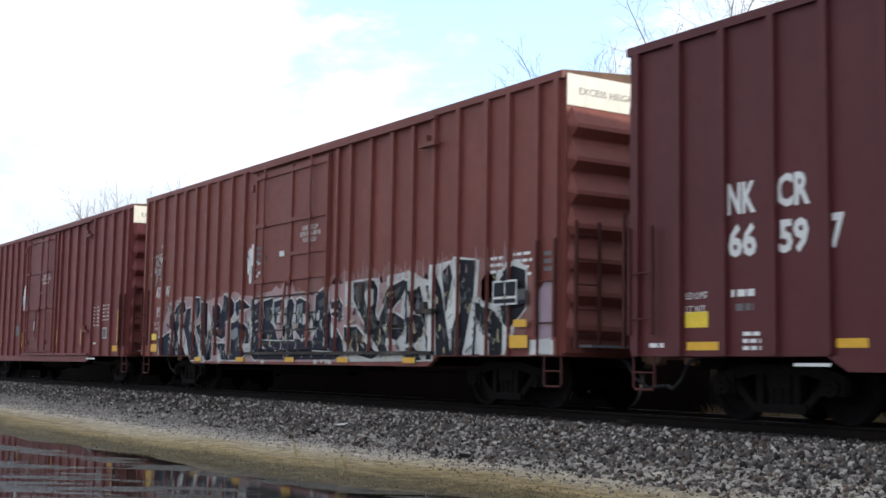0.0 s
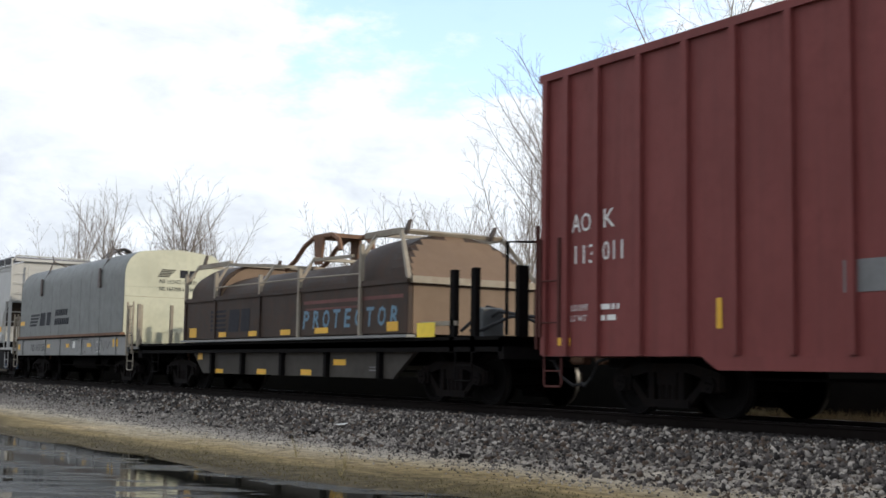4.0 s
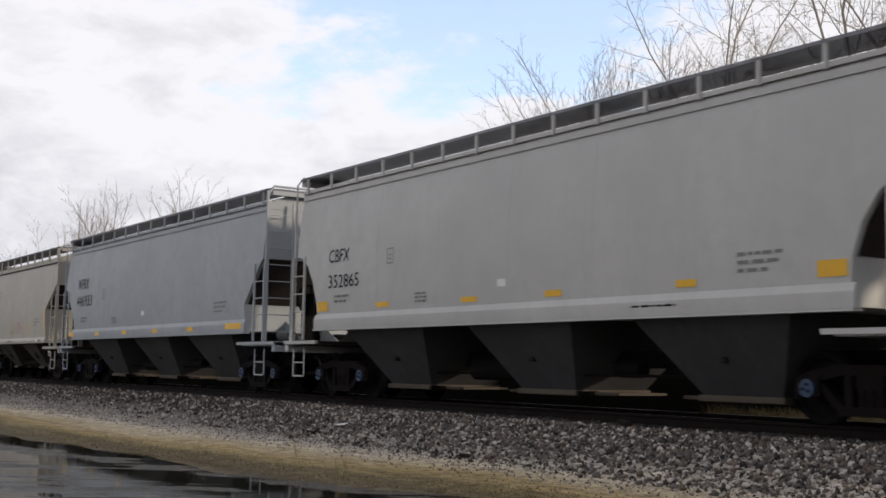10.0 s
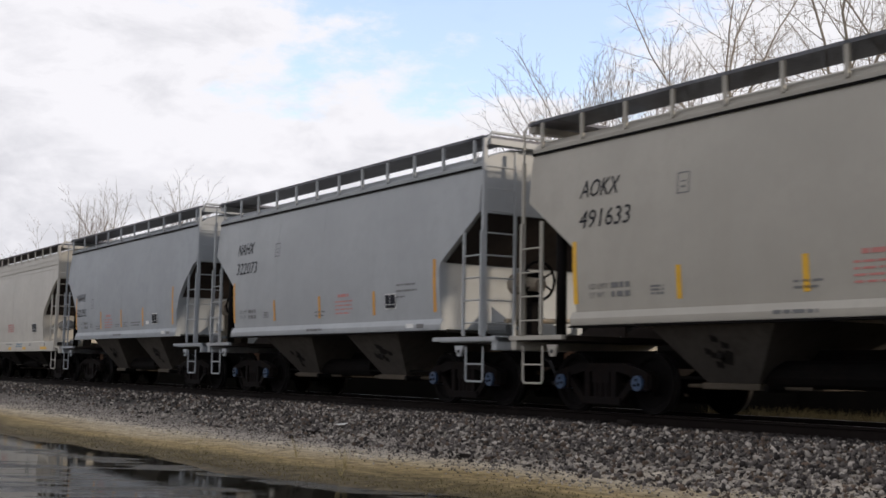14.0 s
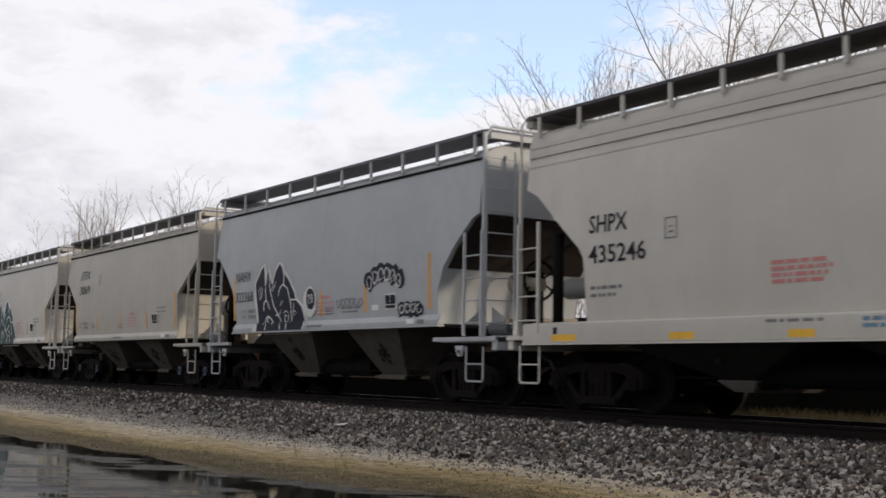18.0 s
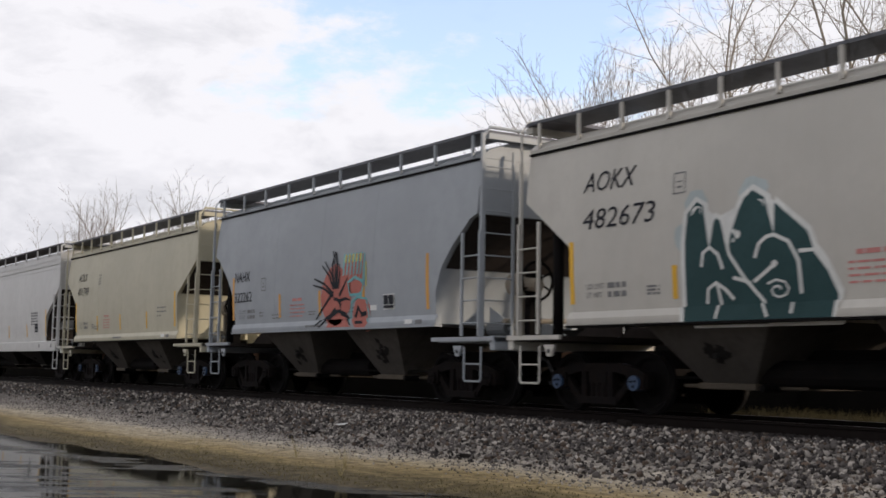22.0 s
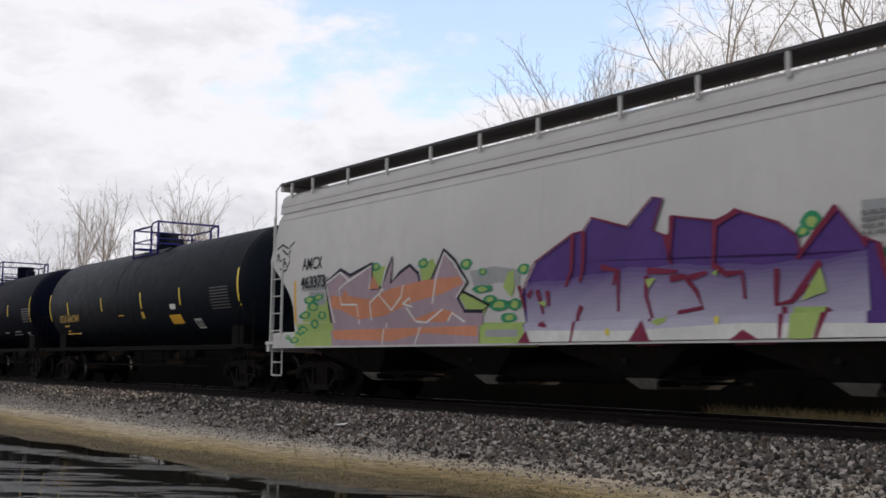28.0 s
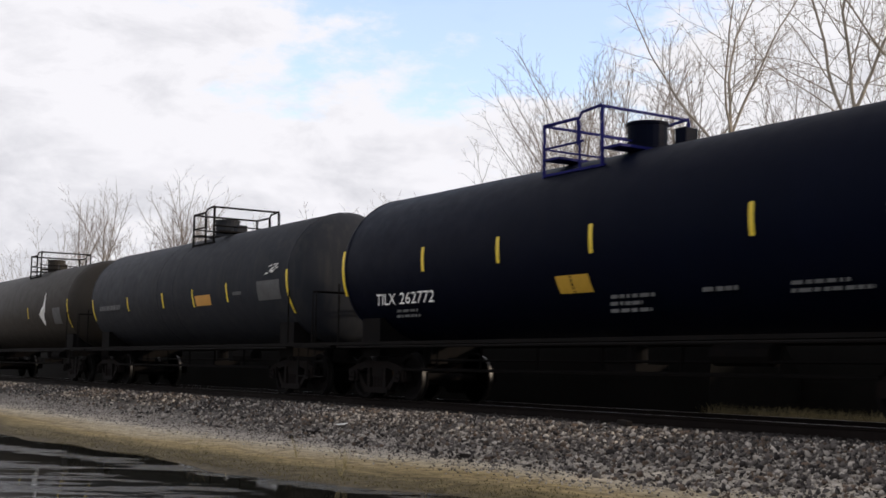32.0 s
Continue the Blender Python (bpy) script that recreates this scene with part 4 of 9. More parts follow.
for txt, zz, xx, ww in (("CLOSE AND LOCK", 3.50, 0.55, 0.74), ("BOTH DOORS BEFORE", 3.37, 0.47, 0.92), ("MOVING CAR", 3.24, 0.60, 0.60)):
    writing(txt, 0.10, INK_WHITE, car2, xx, zz, side - 0.072, width=ww)
bars(car2, -1.75, 3.25, side - 0.07, [0.25, 0.25, 0.2], 0.07, 0.06, INK_FADE)
decal("placard", car2, CARD_WHITE, -0.55, -0.30, 3.02, 3.14, side - 0.07)
bars(car2, 7.42, 2.42, side - 0.004, [0.36, 0.36, 0.3], 0.05, 0.06, INK_WHITE)
bars(car2, 8.05, 2.45, side - 0.004, [0.5, 0.5, 0.45, 0.5], 0.05, 0.06, INK_WHITE)
bars(car2, 8.85, 2.40, side - 0.004, [0.3, 0.24, 0.3], 0.07, 0.05, INK_FADE)
reflectors(car2, side - 0.075, [(a, a + 0.44, 0.715, 0.815) for a in (-5.29, -2.73, -0.12, 2.26, 4.78)])
reflectors(car2, side - 0.09, [(8.08, 8.56, 0.97, 1.17), (-8.45, -7.98, 0.96, 1.16)])
decal("placard", car2, YELLOW, 8.19, 8.53, 1.30, 1.42, side - 0.09)
decal("placard", car2, YELLOW2, -8.41, -8.04, 1.27, 1.44, side - 0.09)
decal("placard", car2, INK, 8.07, 8.52, 1.66, 1.92, side - 0.09)
for a, b in ((8.09, 8.27), (8.30, 8.50)):
    decal("placard", car2, INK_DIM, a, b, 1.73, 1.90, side - 0.094)

car3, side = boxcar(-43.88, BOX_RED2, "bright oxide red boxcar with yellow reflective strips")
for txt, xx, zz, ww in (("AO", -8.58, 2.70, 0.44), ("K", -7.88, 2.72, 0.24), ("113", -8.58, 2.22, 0.46), ("011", -7.88, 2.24, 0.44)):
    writing(txt, 0.28, INK_WHITE, car3, xx, zz, side - 0.002, width=ww)
writing("LD LMT", 0.09, INK_WHITE, car3, -8.60, 1.52, side - 0.002, width=0.40)
writing("LT WT", 0.09, INK_WHITE, car3, -8.60, 1.36, side - 0.002, width=0.36)
bars(car3, -7.9, 1.52, side - 0.004, [0.4, 0.35], 0.08, 0.08, INK_WHITE)
for txt, zz, xx, ww in (("CLOSE AND LOCK", 3.58, 0.36, 0.95), ("BOTH DOORS BEFORE", 3.45, 0.28, 1.12), ("MOVING CAR", 3.32, 0.42, 0.72)):
    writing(txt, 0.10, INK_WHITE, car3, xx, zz, side - 0.10, width=ww)
bars(car3, -1.8, 2.9, side - 0.07, [0.2, 0.2, 0.2, 0.15], 0.07, 0.08, INK_FADE)
bars(car3, 6.05, 2.32, side - 0.004, [0.2, 0.2, 0.2, 0.2, 0.15, 0.2], 0.035, 0.075, INK_WHITE)
bars(car3, 6.45, 2.32, side - 0.004, [0.2, 0.2, 0.2, 0.2, 0.15, 0.2], 0.035, 0.075, INK_WHITE)
bars(car3, 6.95, 2.36, side - 0.004, [0.3, 0.3, 0.2, 0.3, 0.3], 0.035, 0.075, INK_WHITE)
bars(car3, 7.4, 2.36, side - 0.004, [0.2, 0.15, 0.2, 0.2, 0.15], 0.035, 0.075, INK_WHITE)
reflectors(car3, side - 0.008, [(8.39, 8.49, 1.22, 2.21), (8.0, 8.48, 0.98, 1.15), (4.78, 4.87, 1.19, 1.69), (-8.9, -8.6, 1.0, 1.12), (2.08, 2.16, 1.22, 1.68), (-2.46, -2.36, 1.18, 1.68), (-5.6, -5.5, 1.2, 1.6)])
decal("placard", car3, CARD_WHITE, 7.01, 7.43, 1.37, 1.70, side - 0.006)
decal("placard", car3, INK_FADE, 7.05, 7.39, 1.40, 1.67, side - 0.009)
decal("placard", car3, INK_FADE, -3.58, -2.92, 1.58, 1.96, side - 0.006)
decal("placard", car3, CARD_WHITE, 6.15, 6.4, 1.20, 1.26, side - 0.006)
decal("reflector", car3, CARD_WHITE, 5.6, 6.5, 0.74, 0.78, side - 0.04)
for who in (car2, car3):
    for a, b, z0, z1 in ((-2.15, -2.02, 2.72, 3.02), (-2.06, -1.97, 2.5, 3.3), (-1.96, -1.88, 2.9, 3.4)):
        part("latch_plate", Shape().box(a, b, side - 0.1, side - 0.06, z0, z1, bevel=0.008), INK_WHITE, who, "worn whitish paint on the door latch")
part("latch_handle", Shape().box(-0.2, -0.08, side - 0.19, side - 0.15, 1.75, 2.05, bevel=0.01), CARD_WHITE, car3, "white painted lever grip")
part("latch_handle", Shape().box(-0.34, -0.28, side - 0.12, side - 0.09, 1.45, 1.75), YELLOW, car3, "yellow strip by the lever")


# ---- covered hoppers ----
NOTCH = {   # how the lower body is cut back at the ends: (inset from the end, height)
    "round": [(0.0, 2.96), (0.25, 2.92), (0.52, 2.72), (0.75, 2.40), (0.90, 2.02), (0.95, 1.66), (0.95, 1.42)],
    "long": [(0.0, 3.12), (0.22, 2.94), (0.57, 2.67), (0.98, 2.45), (1.27, 2.26), (1.40, 2.08), (1.44, 1.90), (1.44, 1.34)],
    "long_rear": [(-0.26, 2.88), (-0.05, 2.78), (0.17, 2.62), (0.40, 2.47), (0.62, 2.28), (0.80, 2.08), (0.90, 1.88), (0.92, 1.34)],
    "angled": [(0.0, 3.06), (0.12, 2.98), (0.95, 2.06), (0.97, 1.95), (0.97, 1.42)],
    "facet": [(0.0, 3.28), (1.12, 2.50), (1.17, 2.40), (1.17, 1.32)],
    "bowed": [(0.0, 3.26), (0.20, 3.19), (0.72, 2.76), (1.06, 2.40), (1.24, 2.0), (1.28, 1.42)],
    "full": [(0.0, 3.50), (0.13, 3.44), (0.30, 3.36), (0.55, 3.15), (1.0, 2.76), (1.36, 2.46), (1.46, 2.30), (1.49, 2.05), (1.49, 1.6), (1.49, 1.34)],
}


# near-black paint that puts the shade at the hopper ends into colour
SLOPE_SHADE = surface("shade_dark_slope_paint", (0.035, 0.028, 0.025), 0.8, grain=5, vary=0.3, spec=0.1)


def hopper(x, kind, half, truck_at, paint, label, bays, posts, end=None, sill=(1.14, 1.38), blue=False, group="covered hoppers in the train",
           eave=4.06, top=4.34, board=4.58):
    """A covered hopper: bulged side sheets cut back over the trucks, roof, side running board, bays, ladders and platforms."""
    car = start_car("covered_hopper", x, label, "hopper car", group)
    end = end or half + 0.62
    add_truck(car, truck_at, blue)
    add_truck(car, -truck_at, blue)

    eave, top, board = eave + 0.03, top + 0.03, board + 0.04
    width = side_width
    cut = NOTCH["long" if kind == "full" and half > 8 else kind]
    stations = [(half - a, b) for a, b in cut[::-1]]
    rear = NOTCH["long_rear"] if kind == "full" and half > 8 else cut
    stations = [(a - half, b) for a, b in rear] + stations
    secs = []
    for px, zb in stations:
        lid = eave if px > -half - 0.01 else eave - 4.0 * (-half - px)     # the rear end sheet leans back
        zs = [zb + (lid - zb) * i / 13 for i in range(14)]
        secs.append([(px, -width(z), z) for z in zs] + [(px, width(z), z) for z in zs[::-1]])
    body = Shape().loft(secs)
    part("body", smooth_by_angle(body.mesh("body", paint), 28), None, car)
    # slope sheets under the end overhangs, coloured dark for the shade there
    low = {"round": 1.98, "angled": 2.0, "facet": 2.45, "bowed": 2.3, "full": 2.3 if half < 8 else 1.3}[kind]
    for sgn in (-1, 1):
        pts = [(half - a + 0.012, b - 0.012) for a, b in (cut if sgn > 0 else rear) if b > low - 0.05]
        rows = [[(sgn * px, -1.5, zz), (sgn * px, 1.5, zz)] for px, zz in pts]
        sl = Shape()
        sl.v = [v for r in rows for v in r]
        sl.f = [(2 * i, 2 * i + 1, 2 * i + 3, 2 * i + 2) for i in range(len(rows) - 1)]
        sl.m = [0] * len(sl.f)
        part("slope_sheet", sl, SLOPE_SHADE, car, "slope sheet coloured dark for shade")
    # roof: a low curve over a seam
    arc = [(-width(eave) - 0.015, eave - 0.02), (-width(eave) - 0.02, eave + 0.05), (-width(eave) + 0.03, top - 0.10), (-width(eave) + 0.13, top - 0.02), (-0.9, top + 0.12), (0, top + 0.2),
           (0.9, top + 0.12), (width(eave) - 0.13, top - 0.02), (width(eave) - 0.03, top - 0.10), (width(eave) + 0.02, eave + 0.05), (width(eave) + 0.015, eave - 0.02)]
    part("roof", smooth_by_angle(Shape().loft([[(px, a, b) for a, b in arc] for px in (-half - 0.01, half + 0.01)]).mesh("roof", paint), 40), None, car)
    seam = UNDER if kind in ("facet", "bowed") else paint
    part("roof_seam", Shape().box(-half, half, -width(eave) - 0.035, -width(eave) + 0.02, eave - 0.05, eave - 0.012), seam, car)
    if kind in ("round", "angled", "full"):
        part("roof_rail", Shape().box(-half, half, -width(eave) - (0.022 if kind == "full" else 0.045), -width(eave) + 0.06, eave + 0.10, eave + 0.17), paint, car)
    if kind == "full":
        part("roof_rail", Shape().box(-half, half, -width(eave - 0.2) - 0.008, -width(eave) + 0.06, eave - 0.21, eave - 0.18), paint, car)
    hatch = Shape().box(-half + 0.7, half - 0.7, -0.42, 0.42, top + 0.12, top + 0.30, bevel=0.05)
    part("hatch_cover", hatch, paint, car)
    # side sheets' weld lines
    for i in range(1, bays * 2):
        px = -half + 1.3 + i * (2 * half - 2.6) / (bays * 2)
        w = Shape().loft([[(px - 0.006, -width(z) - 0.002, z), (px + 0.006, -width(z) - 0.002, z), (px + 0.006, -width(z) + 0.02, z), (px - 0.006, -width(z) + 0.02, z)]
                          for z in np.linspace(sill[1], eave - 0.05, 14)])
        part("weld_seam", w, paint, car)
    # running boards along both eaves with brackets, and the cross walks at the ends
    for sgn in (-1, 1):
        y0, y1 = sorted((sgn * 1.52, sgn * 0.80))
        b = part("running_board", Shape().box(-half - 0.02, half + 0.02, y0, y1, board - 0.03, board + 0.02), DECK_DARK if kind == "full" else GRATING if kind in ("round", "angled") else DECK_BLUE, car, "dark weathered steel walkway")
        if sgn < 0:
            bracket = Shape().box(-0.03, 0.03, -0.02, 0.02, 0, board - top + 0.12).mesh("bracket", paint)
            for px in ([-half + 0.25 + i * (2 * half - 0.5) / (posts - 1) for i in range(posts)] if half < 9 else [-9.1, -8.1, -6.53, -4.97, -3.4, -1.83, -0.2, 1.77, 3.35, 4.92, 6.5, 8.06, 9.1]):
                part("bracket", bracket, None, b, at=pose(px, -1.50, top - 0.14))
    for sgn in (-1, 1):
        px = sgn * half
        part("cross_walk", Shape().box(min(px - sgn * 0.5, px + sgn * 0.12), max(px - sgn * 0.5, px + sgn * 0.12), -1.5, 1.5, board - 0.035, board + 0.015), GRATING, car)
        rail = Shape()
        rail.tube([(px + sgn * 0.14, -1.56, 3.9), (px + sgn * 0.14, -1.56, board - 0.12), (px + sgn * 0.14, -1.42, board + 0.06), (px + sgn * 0.14, 1.42, board + 0.06),
                   (px + sgn * 0.14, 1.56, board - 0.12), (px + sgn * 0.14, 1.56, 3.9)], 0.032 if sgn > 0 else 0.02, 6)
        rail.box(min(px, px + sgn * 0.16), max(px, px + sgn * 0.16), -1.45, 1.45, board - 0.14, board - 0.04)
        part("end_handrail", rail, paint, car)
    # side sills
    inset = 0.0 if kind == "full" else cut[-1][0] - 0.08
    for sgn in (-1, 1):
        lip = 0.10 if kind != "full" else 0.03
        prof = [(1.48, sill[0]), (1.60, sill[0]), (1.604, sill[0] + 0.012), (1.604, sill[1] - lip), (side_width(sill[1]) + 0.004, sill[1]), (1.48, sill[1])]
        s = Shape().loft([[(px, sgn * a, b) for a, b in prof] for px in (-half + inset, half - inset)])
        part("side_sill", smooth_by_angle(s.mesh("side_sill", paint), 20), None, car)
    part("sill_flange", Shape().box(-half + inset, half - inset, -1.63, -1.45, sill[0] - 0.035, sill[0] - 0.005), UNDER if kind == "facet" else paint, car)
    # bays
    span = (2 * truck_at - 2.2) / bays
    for i in range(bays):
        a = -truck_at + 1.15 + span * i
        b = a + span * 0.64
        zt = sill[0] + 0.02
        foot, mid, half_foot = 0.46, (a + b) / 2, span * 0.2
        if kind in ("round", "angled"):
            a, b = ((-5.75, -2.8), (-1.4, 1.45), (2.8, 5.75))[i]
            foot, mid, half_foot = 0.32, (a + b) / 2, 0.72
        if kind in ("facet", "bowed"):
            a, b, mid = ((-3.05, -0.70, -2.08), (0.80, 2.85, 1.60))[i]
            foot, half_foot = 0.49, 0.47
        if kind == "full":
            mid = (-6.64, -2.56, 1.46, 5.32)[i] if bays == 4 else (-1.95, 1.9)[i]
            a, b, foot, half_foot = mid - 1.75, mid + 1.75, 0.52, 0.24
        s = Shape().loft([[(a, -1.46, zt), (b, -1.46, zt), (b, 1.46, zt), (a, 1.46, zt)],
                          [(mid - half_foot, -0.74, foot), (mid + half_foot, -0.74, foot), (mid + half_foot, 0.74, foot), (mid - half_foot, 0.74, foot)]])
        bay = part("hopper_bay", smooth_by_angle(s.mesh("hopper_bay", BAY_DARK if kind == "full" else BAY_GREY if kind in ("round", "angled") else BAY_TAUPE), 20), None, car)
        if kind == "full":
            part("outlet_gate", Shape().loft([[(mid - w, -d, z), (mid + w, -d, z), (mid + w, d, z), (mid - w, d, z)] for w, d, z in ((0.17, 0.66, 0.37), (0.33, 0.78, 0.50), (0.36, 0.80, 0.53))]), GATE_PALE, bay, "pale steel outlet gate")
        else:
            part("outlet_gate", Shape().box(mid - half_foot - 0.06, mid + half_foot + 0.06, -0.80, 0.80, foot - 0.09, foot, bevel=0.01), GATE_STEEL, bay, "dusty steel outlet gate")
        part("gate_slide", Shape().box(mid + half_foot + 0.1, mid + half_foot + 0.75, -0.5, 0.5, foot - 0.07, foot - 0.03).tube([(mid - half_foot - 0.5, -0.62, foot - 0.05), (mid + half_foot + 0.8, -0.62, foot - 0.05)], 0.028, 6), UNDER if kind == "full" else GATE_STEEL, bay)
        part("gate_crank", Shape().tube([(mid + half_foot + 0.3, -0.95, foot - 0.06), (mid + half_foot + 0.3, -0.55, foot - 0.06)], 0.05, 8), UNDER, bay)
        k = 0.5 if kind == "full" else 0.45
        bx, by, bz = mid + (a + b - 2 * mid) * k / 2, -0.74 - 0.72 * k, foot + (zt - foot) * k
        rub = random.Random(int(1000 + x * 7 + i * 13))
        slope = (1.46 - 0.74) / (zt - foot)
        spots = []
        for n in range(12):
            u, v = rub.gauss(0, 0.13), rub.gauss(0, 0.09)
            spots.append([(bx + u + du, by - (v + dv) * slope - 0.006 - 0.0006 * n, bz + v + dv) for du, dv in ((-0.07, -0.03), (0.05, -0.05), (0.09, 0.02), (-0.03, 0.06))])
        worn = Shape()
        for quad in spots:
            worn.add(quad, [(0, 1, 2, 3)])
        if kind in ("facet", "bowed"):
            tagged(part("hammer_scuff", worn, BAY_DARK, bay), kind="stuff")
        part("vibrator_bracket", Shape().box(bx - 0.05, bx + 0.05, by - 0.05, by + 0.05, bz - 0.05, bz + 0.03, bevel=0.012), BAY_DARK, bay)
    # ends: slope sheet fold, platform, sill, ladders, steps
    for sgn in (-1, 1):
        e0 = half - 1.25
        x0, x1 = sorted((sgn * e0, sgn * end))
        if sgn < 0 and kind != "full":
            x1 = -(half - 0.85)
        # left-end platform and gussets take the same shade-dark paint
        part("end_platform", Shape().box(x0, x1, -1.5, 1.5, 1.08, 1.16), paint if sgn > 0 else SLOPE_SHADE, car)
        x0, x1 = sorted((sgn * (end - 0.14), sgn * end))
        part("end_sill", Shape().box(x0, x1, -1.53, 1.53, 0.94, 1.17, bevel=0.01), paint, car)
        x0, x1 = sorted((sgn * (half - 1.4), sgn * end))
        if sgn < 0 and kind != "full":
            x0, x1 = -end, -(half - 0.85)
        for yy in (-1.56, 1.48):
            part("platform_edge", Shape().box(x0, x1, yy, yy + 0.08, 1.10, 1.17), paint, car)
        if kind in ("facet", "bowed"):
            lx = sgn * (half - 0.55) if sgn > 0 else -(half - 0.62)
            part("jacking_lug", Shape().prism([(lx - 0.13, 1.02), (lx - 0.05, 0.84), (lx + 0.05, 0.84), (lx + 0.13, 1.02)], -1.57, -1.53).tube([(lx, -1.585, 0.92), (lx, -1.575, 0.92)], 0.035, 10, mat=1), [paint, HOSE], car)
        cx = sgn * (half + 0.14)
        cw = 0.032 if sgn > 0 else 0.022
        part("corner_post", Shape().box(cx - cw, cx + cw, -1.59, -1.54, 1.16, board - 0.05 if sgn > 0 else 3.95), paint, car)
        part("corner_post", Shape().box(cx - cw, cx + cw, 1.54, 1.59, 1.16, board - 0.05 if sgn > 0 else 3.95), paint, car)
        if sgn > 0:
            ladder(car, cx, -1.53, 1.18, 4.35, "y", paint, width=0.62)
        ladder(car, cx - (0.52 if sgn > 0 else 0.0), -1.60, 1.18, 2.95, "x", paint, width=0.52)
        ladder(car, cx, 0.9, 1.18, 4.35, "y", paint, width=0.6, near=False)
        stirrup(car, cx - (0.5 if sgn > 0 else 0.0), paint, -1.55, 0.42, 1.0, 0.5)
        for yy in (-0.5, 0.42):
            part("draft_gusset", Shape().prism([(sgn * (half - 1.1), 1.16), (sgn * (half + 0.1), 1.16), (sgn * (half - 1.1), 1.75)][::sgn], yy, yy + 0.03), paint if sgn > 0 else SLOPE_SHADE, car)
        if sgn < 0:
            part("vent_pipe", Shape().tube([(-(half - 0.66), -1.42, 1.17), (-(half - 0.66), -1.42, 2.75)], 0.085, 12), UNDER, car, "sooty upright pipe", smooth=True)
        if kind not in ("round", "angled"):
            part("end_placard", Shape().box(min(cx, cx + sgn * 0.01), max(cx, cx + sgn * 0.01), 0.2, 0.5, 4.05, 4.2), BAY_TAUPE, car)
    bw = Shape()
    bx = half + 0.30
    bw.tube([(bx, -0.5 + 0.33 * math.cos(a), 2.15 + 0.33 * math.sin(a)) for a in np.linspace(0, 2 * math.pi, 17)], 0.026, 5)
    bwheel = part("brake_wheel", bw, UNDER, car)
    for a in (0.5, 1.55, 2.6, 3.65, 4.7, 5.75):
        part("spoke", Shape().tube([(bx, -0.5, 2.15), (bx, -0.5 + 0.33 * math.cos(a), 2.15 + 0.33 * math.sin(a))], 0.018, 5), UNDER, bwheel)
    part("brake_stand", Shape().box(bx - 0.2, bx - 0.04, -0.62, -0.38, 1.17, 2.3), UNDER, car)
    if kind == "full":
        for sgn in (-1, 1):
            part("air_tank", Shape().tube([(sgn * (half - 1.25), -0.95, 1.92), (sgn * (half - 0.35), -0.95, 1.92)], 0.17, 12), COIL_SILL, car, smooth=True)
    part("brake_cylinder", Shape().tube([(half - 0.75, -0.72, 1.34), (half - 0.2, -0.72, 1.34)], 0.12, 12).tube([(half - 0.2, -0.72, 1.34), (half + 0.12, -0.72, 1.34)], 0.035, 8), GEAR_GREY, car)
    part("brake_gear", Shape().tube([(bx - 0.14, -0.5, 2.15), (bx - 0.02, -0.5, 2.15)], 0.15, 14).box(bx - 0.16, bx - 0.05, -0.66, -0.36, 1.72, 2.0, bevel=0.03), UNDER, car)
    if kind in ("facet", "bowed"):
        part("air_reservoir", Shape().tube([(half - 0.2, -0.62, 2.1), (half + 0.12, -0.62, 2.1)], 0.2, 14).tube([(half + 0.12, -0.62, 2.1), (half + 0.5, -0.62, 2.06)], 0.12, 12), FRAME_TAN, car, "grimy tan air reservoir", smooth=False)
        part("pipe_bracket", Shape().box(half - 0.12, half - 0.02, -0.72, -0.52, 1.16, 1.92).tube([(half - 0.05, -0.95, 1.45), (half - 0.05, 0.6, 1.5)], 0.045, 8), FRAME_TAN, car)
    underframe(car, half, end - 0.05)
    return car, -1.60


def side_y(z, lift=0.006):
    return -side_width(z) - lift


def marks(car, reporting, number, x, z1, z2, size, mat=INK, widths=(0.84, 1.24), slant=0.0, bold=0.0):
    for text, z, w, s in ((reporting, z1, widths[0], slant), (number, z2, widths[1], slant * 0.6)):
        if not text:
            continue
        lean = math.degrees(math.atan2(side_width(z + size) - side_width(z), size))
        writing(text, size, mat, car, x, z, side_y(z) - 0.004, width=w, slant=s, bold=bold, lean=lean)


def strips(car, half, z0, z1, xs, mat=ORANGE, w=0.10):
    """Upright reflective strips that follow the bulge of the side."""
    for px in xs:
        s = Shape()
        a, b = z0, z1
        if abs(px) > half - 1.6:
            b = z1 + 0.48
        s.add([(px - w / 2, side_y(a), a), (px + w / 2, side_y(a), a), (px + w / 2, side_y((a + b) / 2), (a + b) / 2), (px - w / 2, side_y((a + b) / 2), (a + b) / 2),
               (px + w / 2, side_y(b), b), (px - w / 2, side_y(b), b)], [(0, 1, 2, 3), (3, 2, 4, 5)])
        part("reflector", s, mat, car)


def blob_ring(x, z, r, n=16):
    return [(x + r * math.cos(2 * math.pi * i / n), z + r * math.sin(2 * math.pi * i / n)) for i in range(n)]


def ink_box(car, x, z, w, h):
    def y(at):
        return side_y(at) - 0.012
    decal("placard", car, CARD_WHITE, x, x + w, z, z + h, side_y(z) - 0.004, "white bordered data placard")
    decal("placard", car, INK, x + 0.02, x + w * 0.46, z + h * 0.32, z + h - 0.02, y(z + h * 0.32))
    decal("placard", car, INK, x + w * 0.52, x + w - 0.02, z + h * 0.32, z + h - 0.02, y(z + h * 0.32))
    decal("placard", car, INK, x + 0.02, x + w - 0.02, z + 0.02, z + h * 0.27, y(z + 0.02))


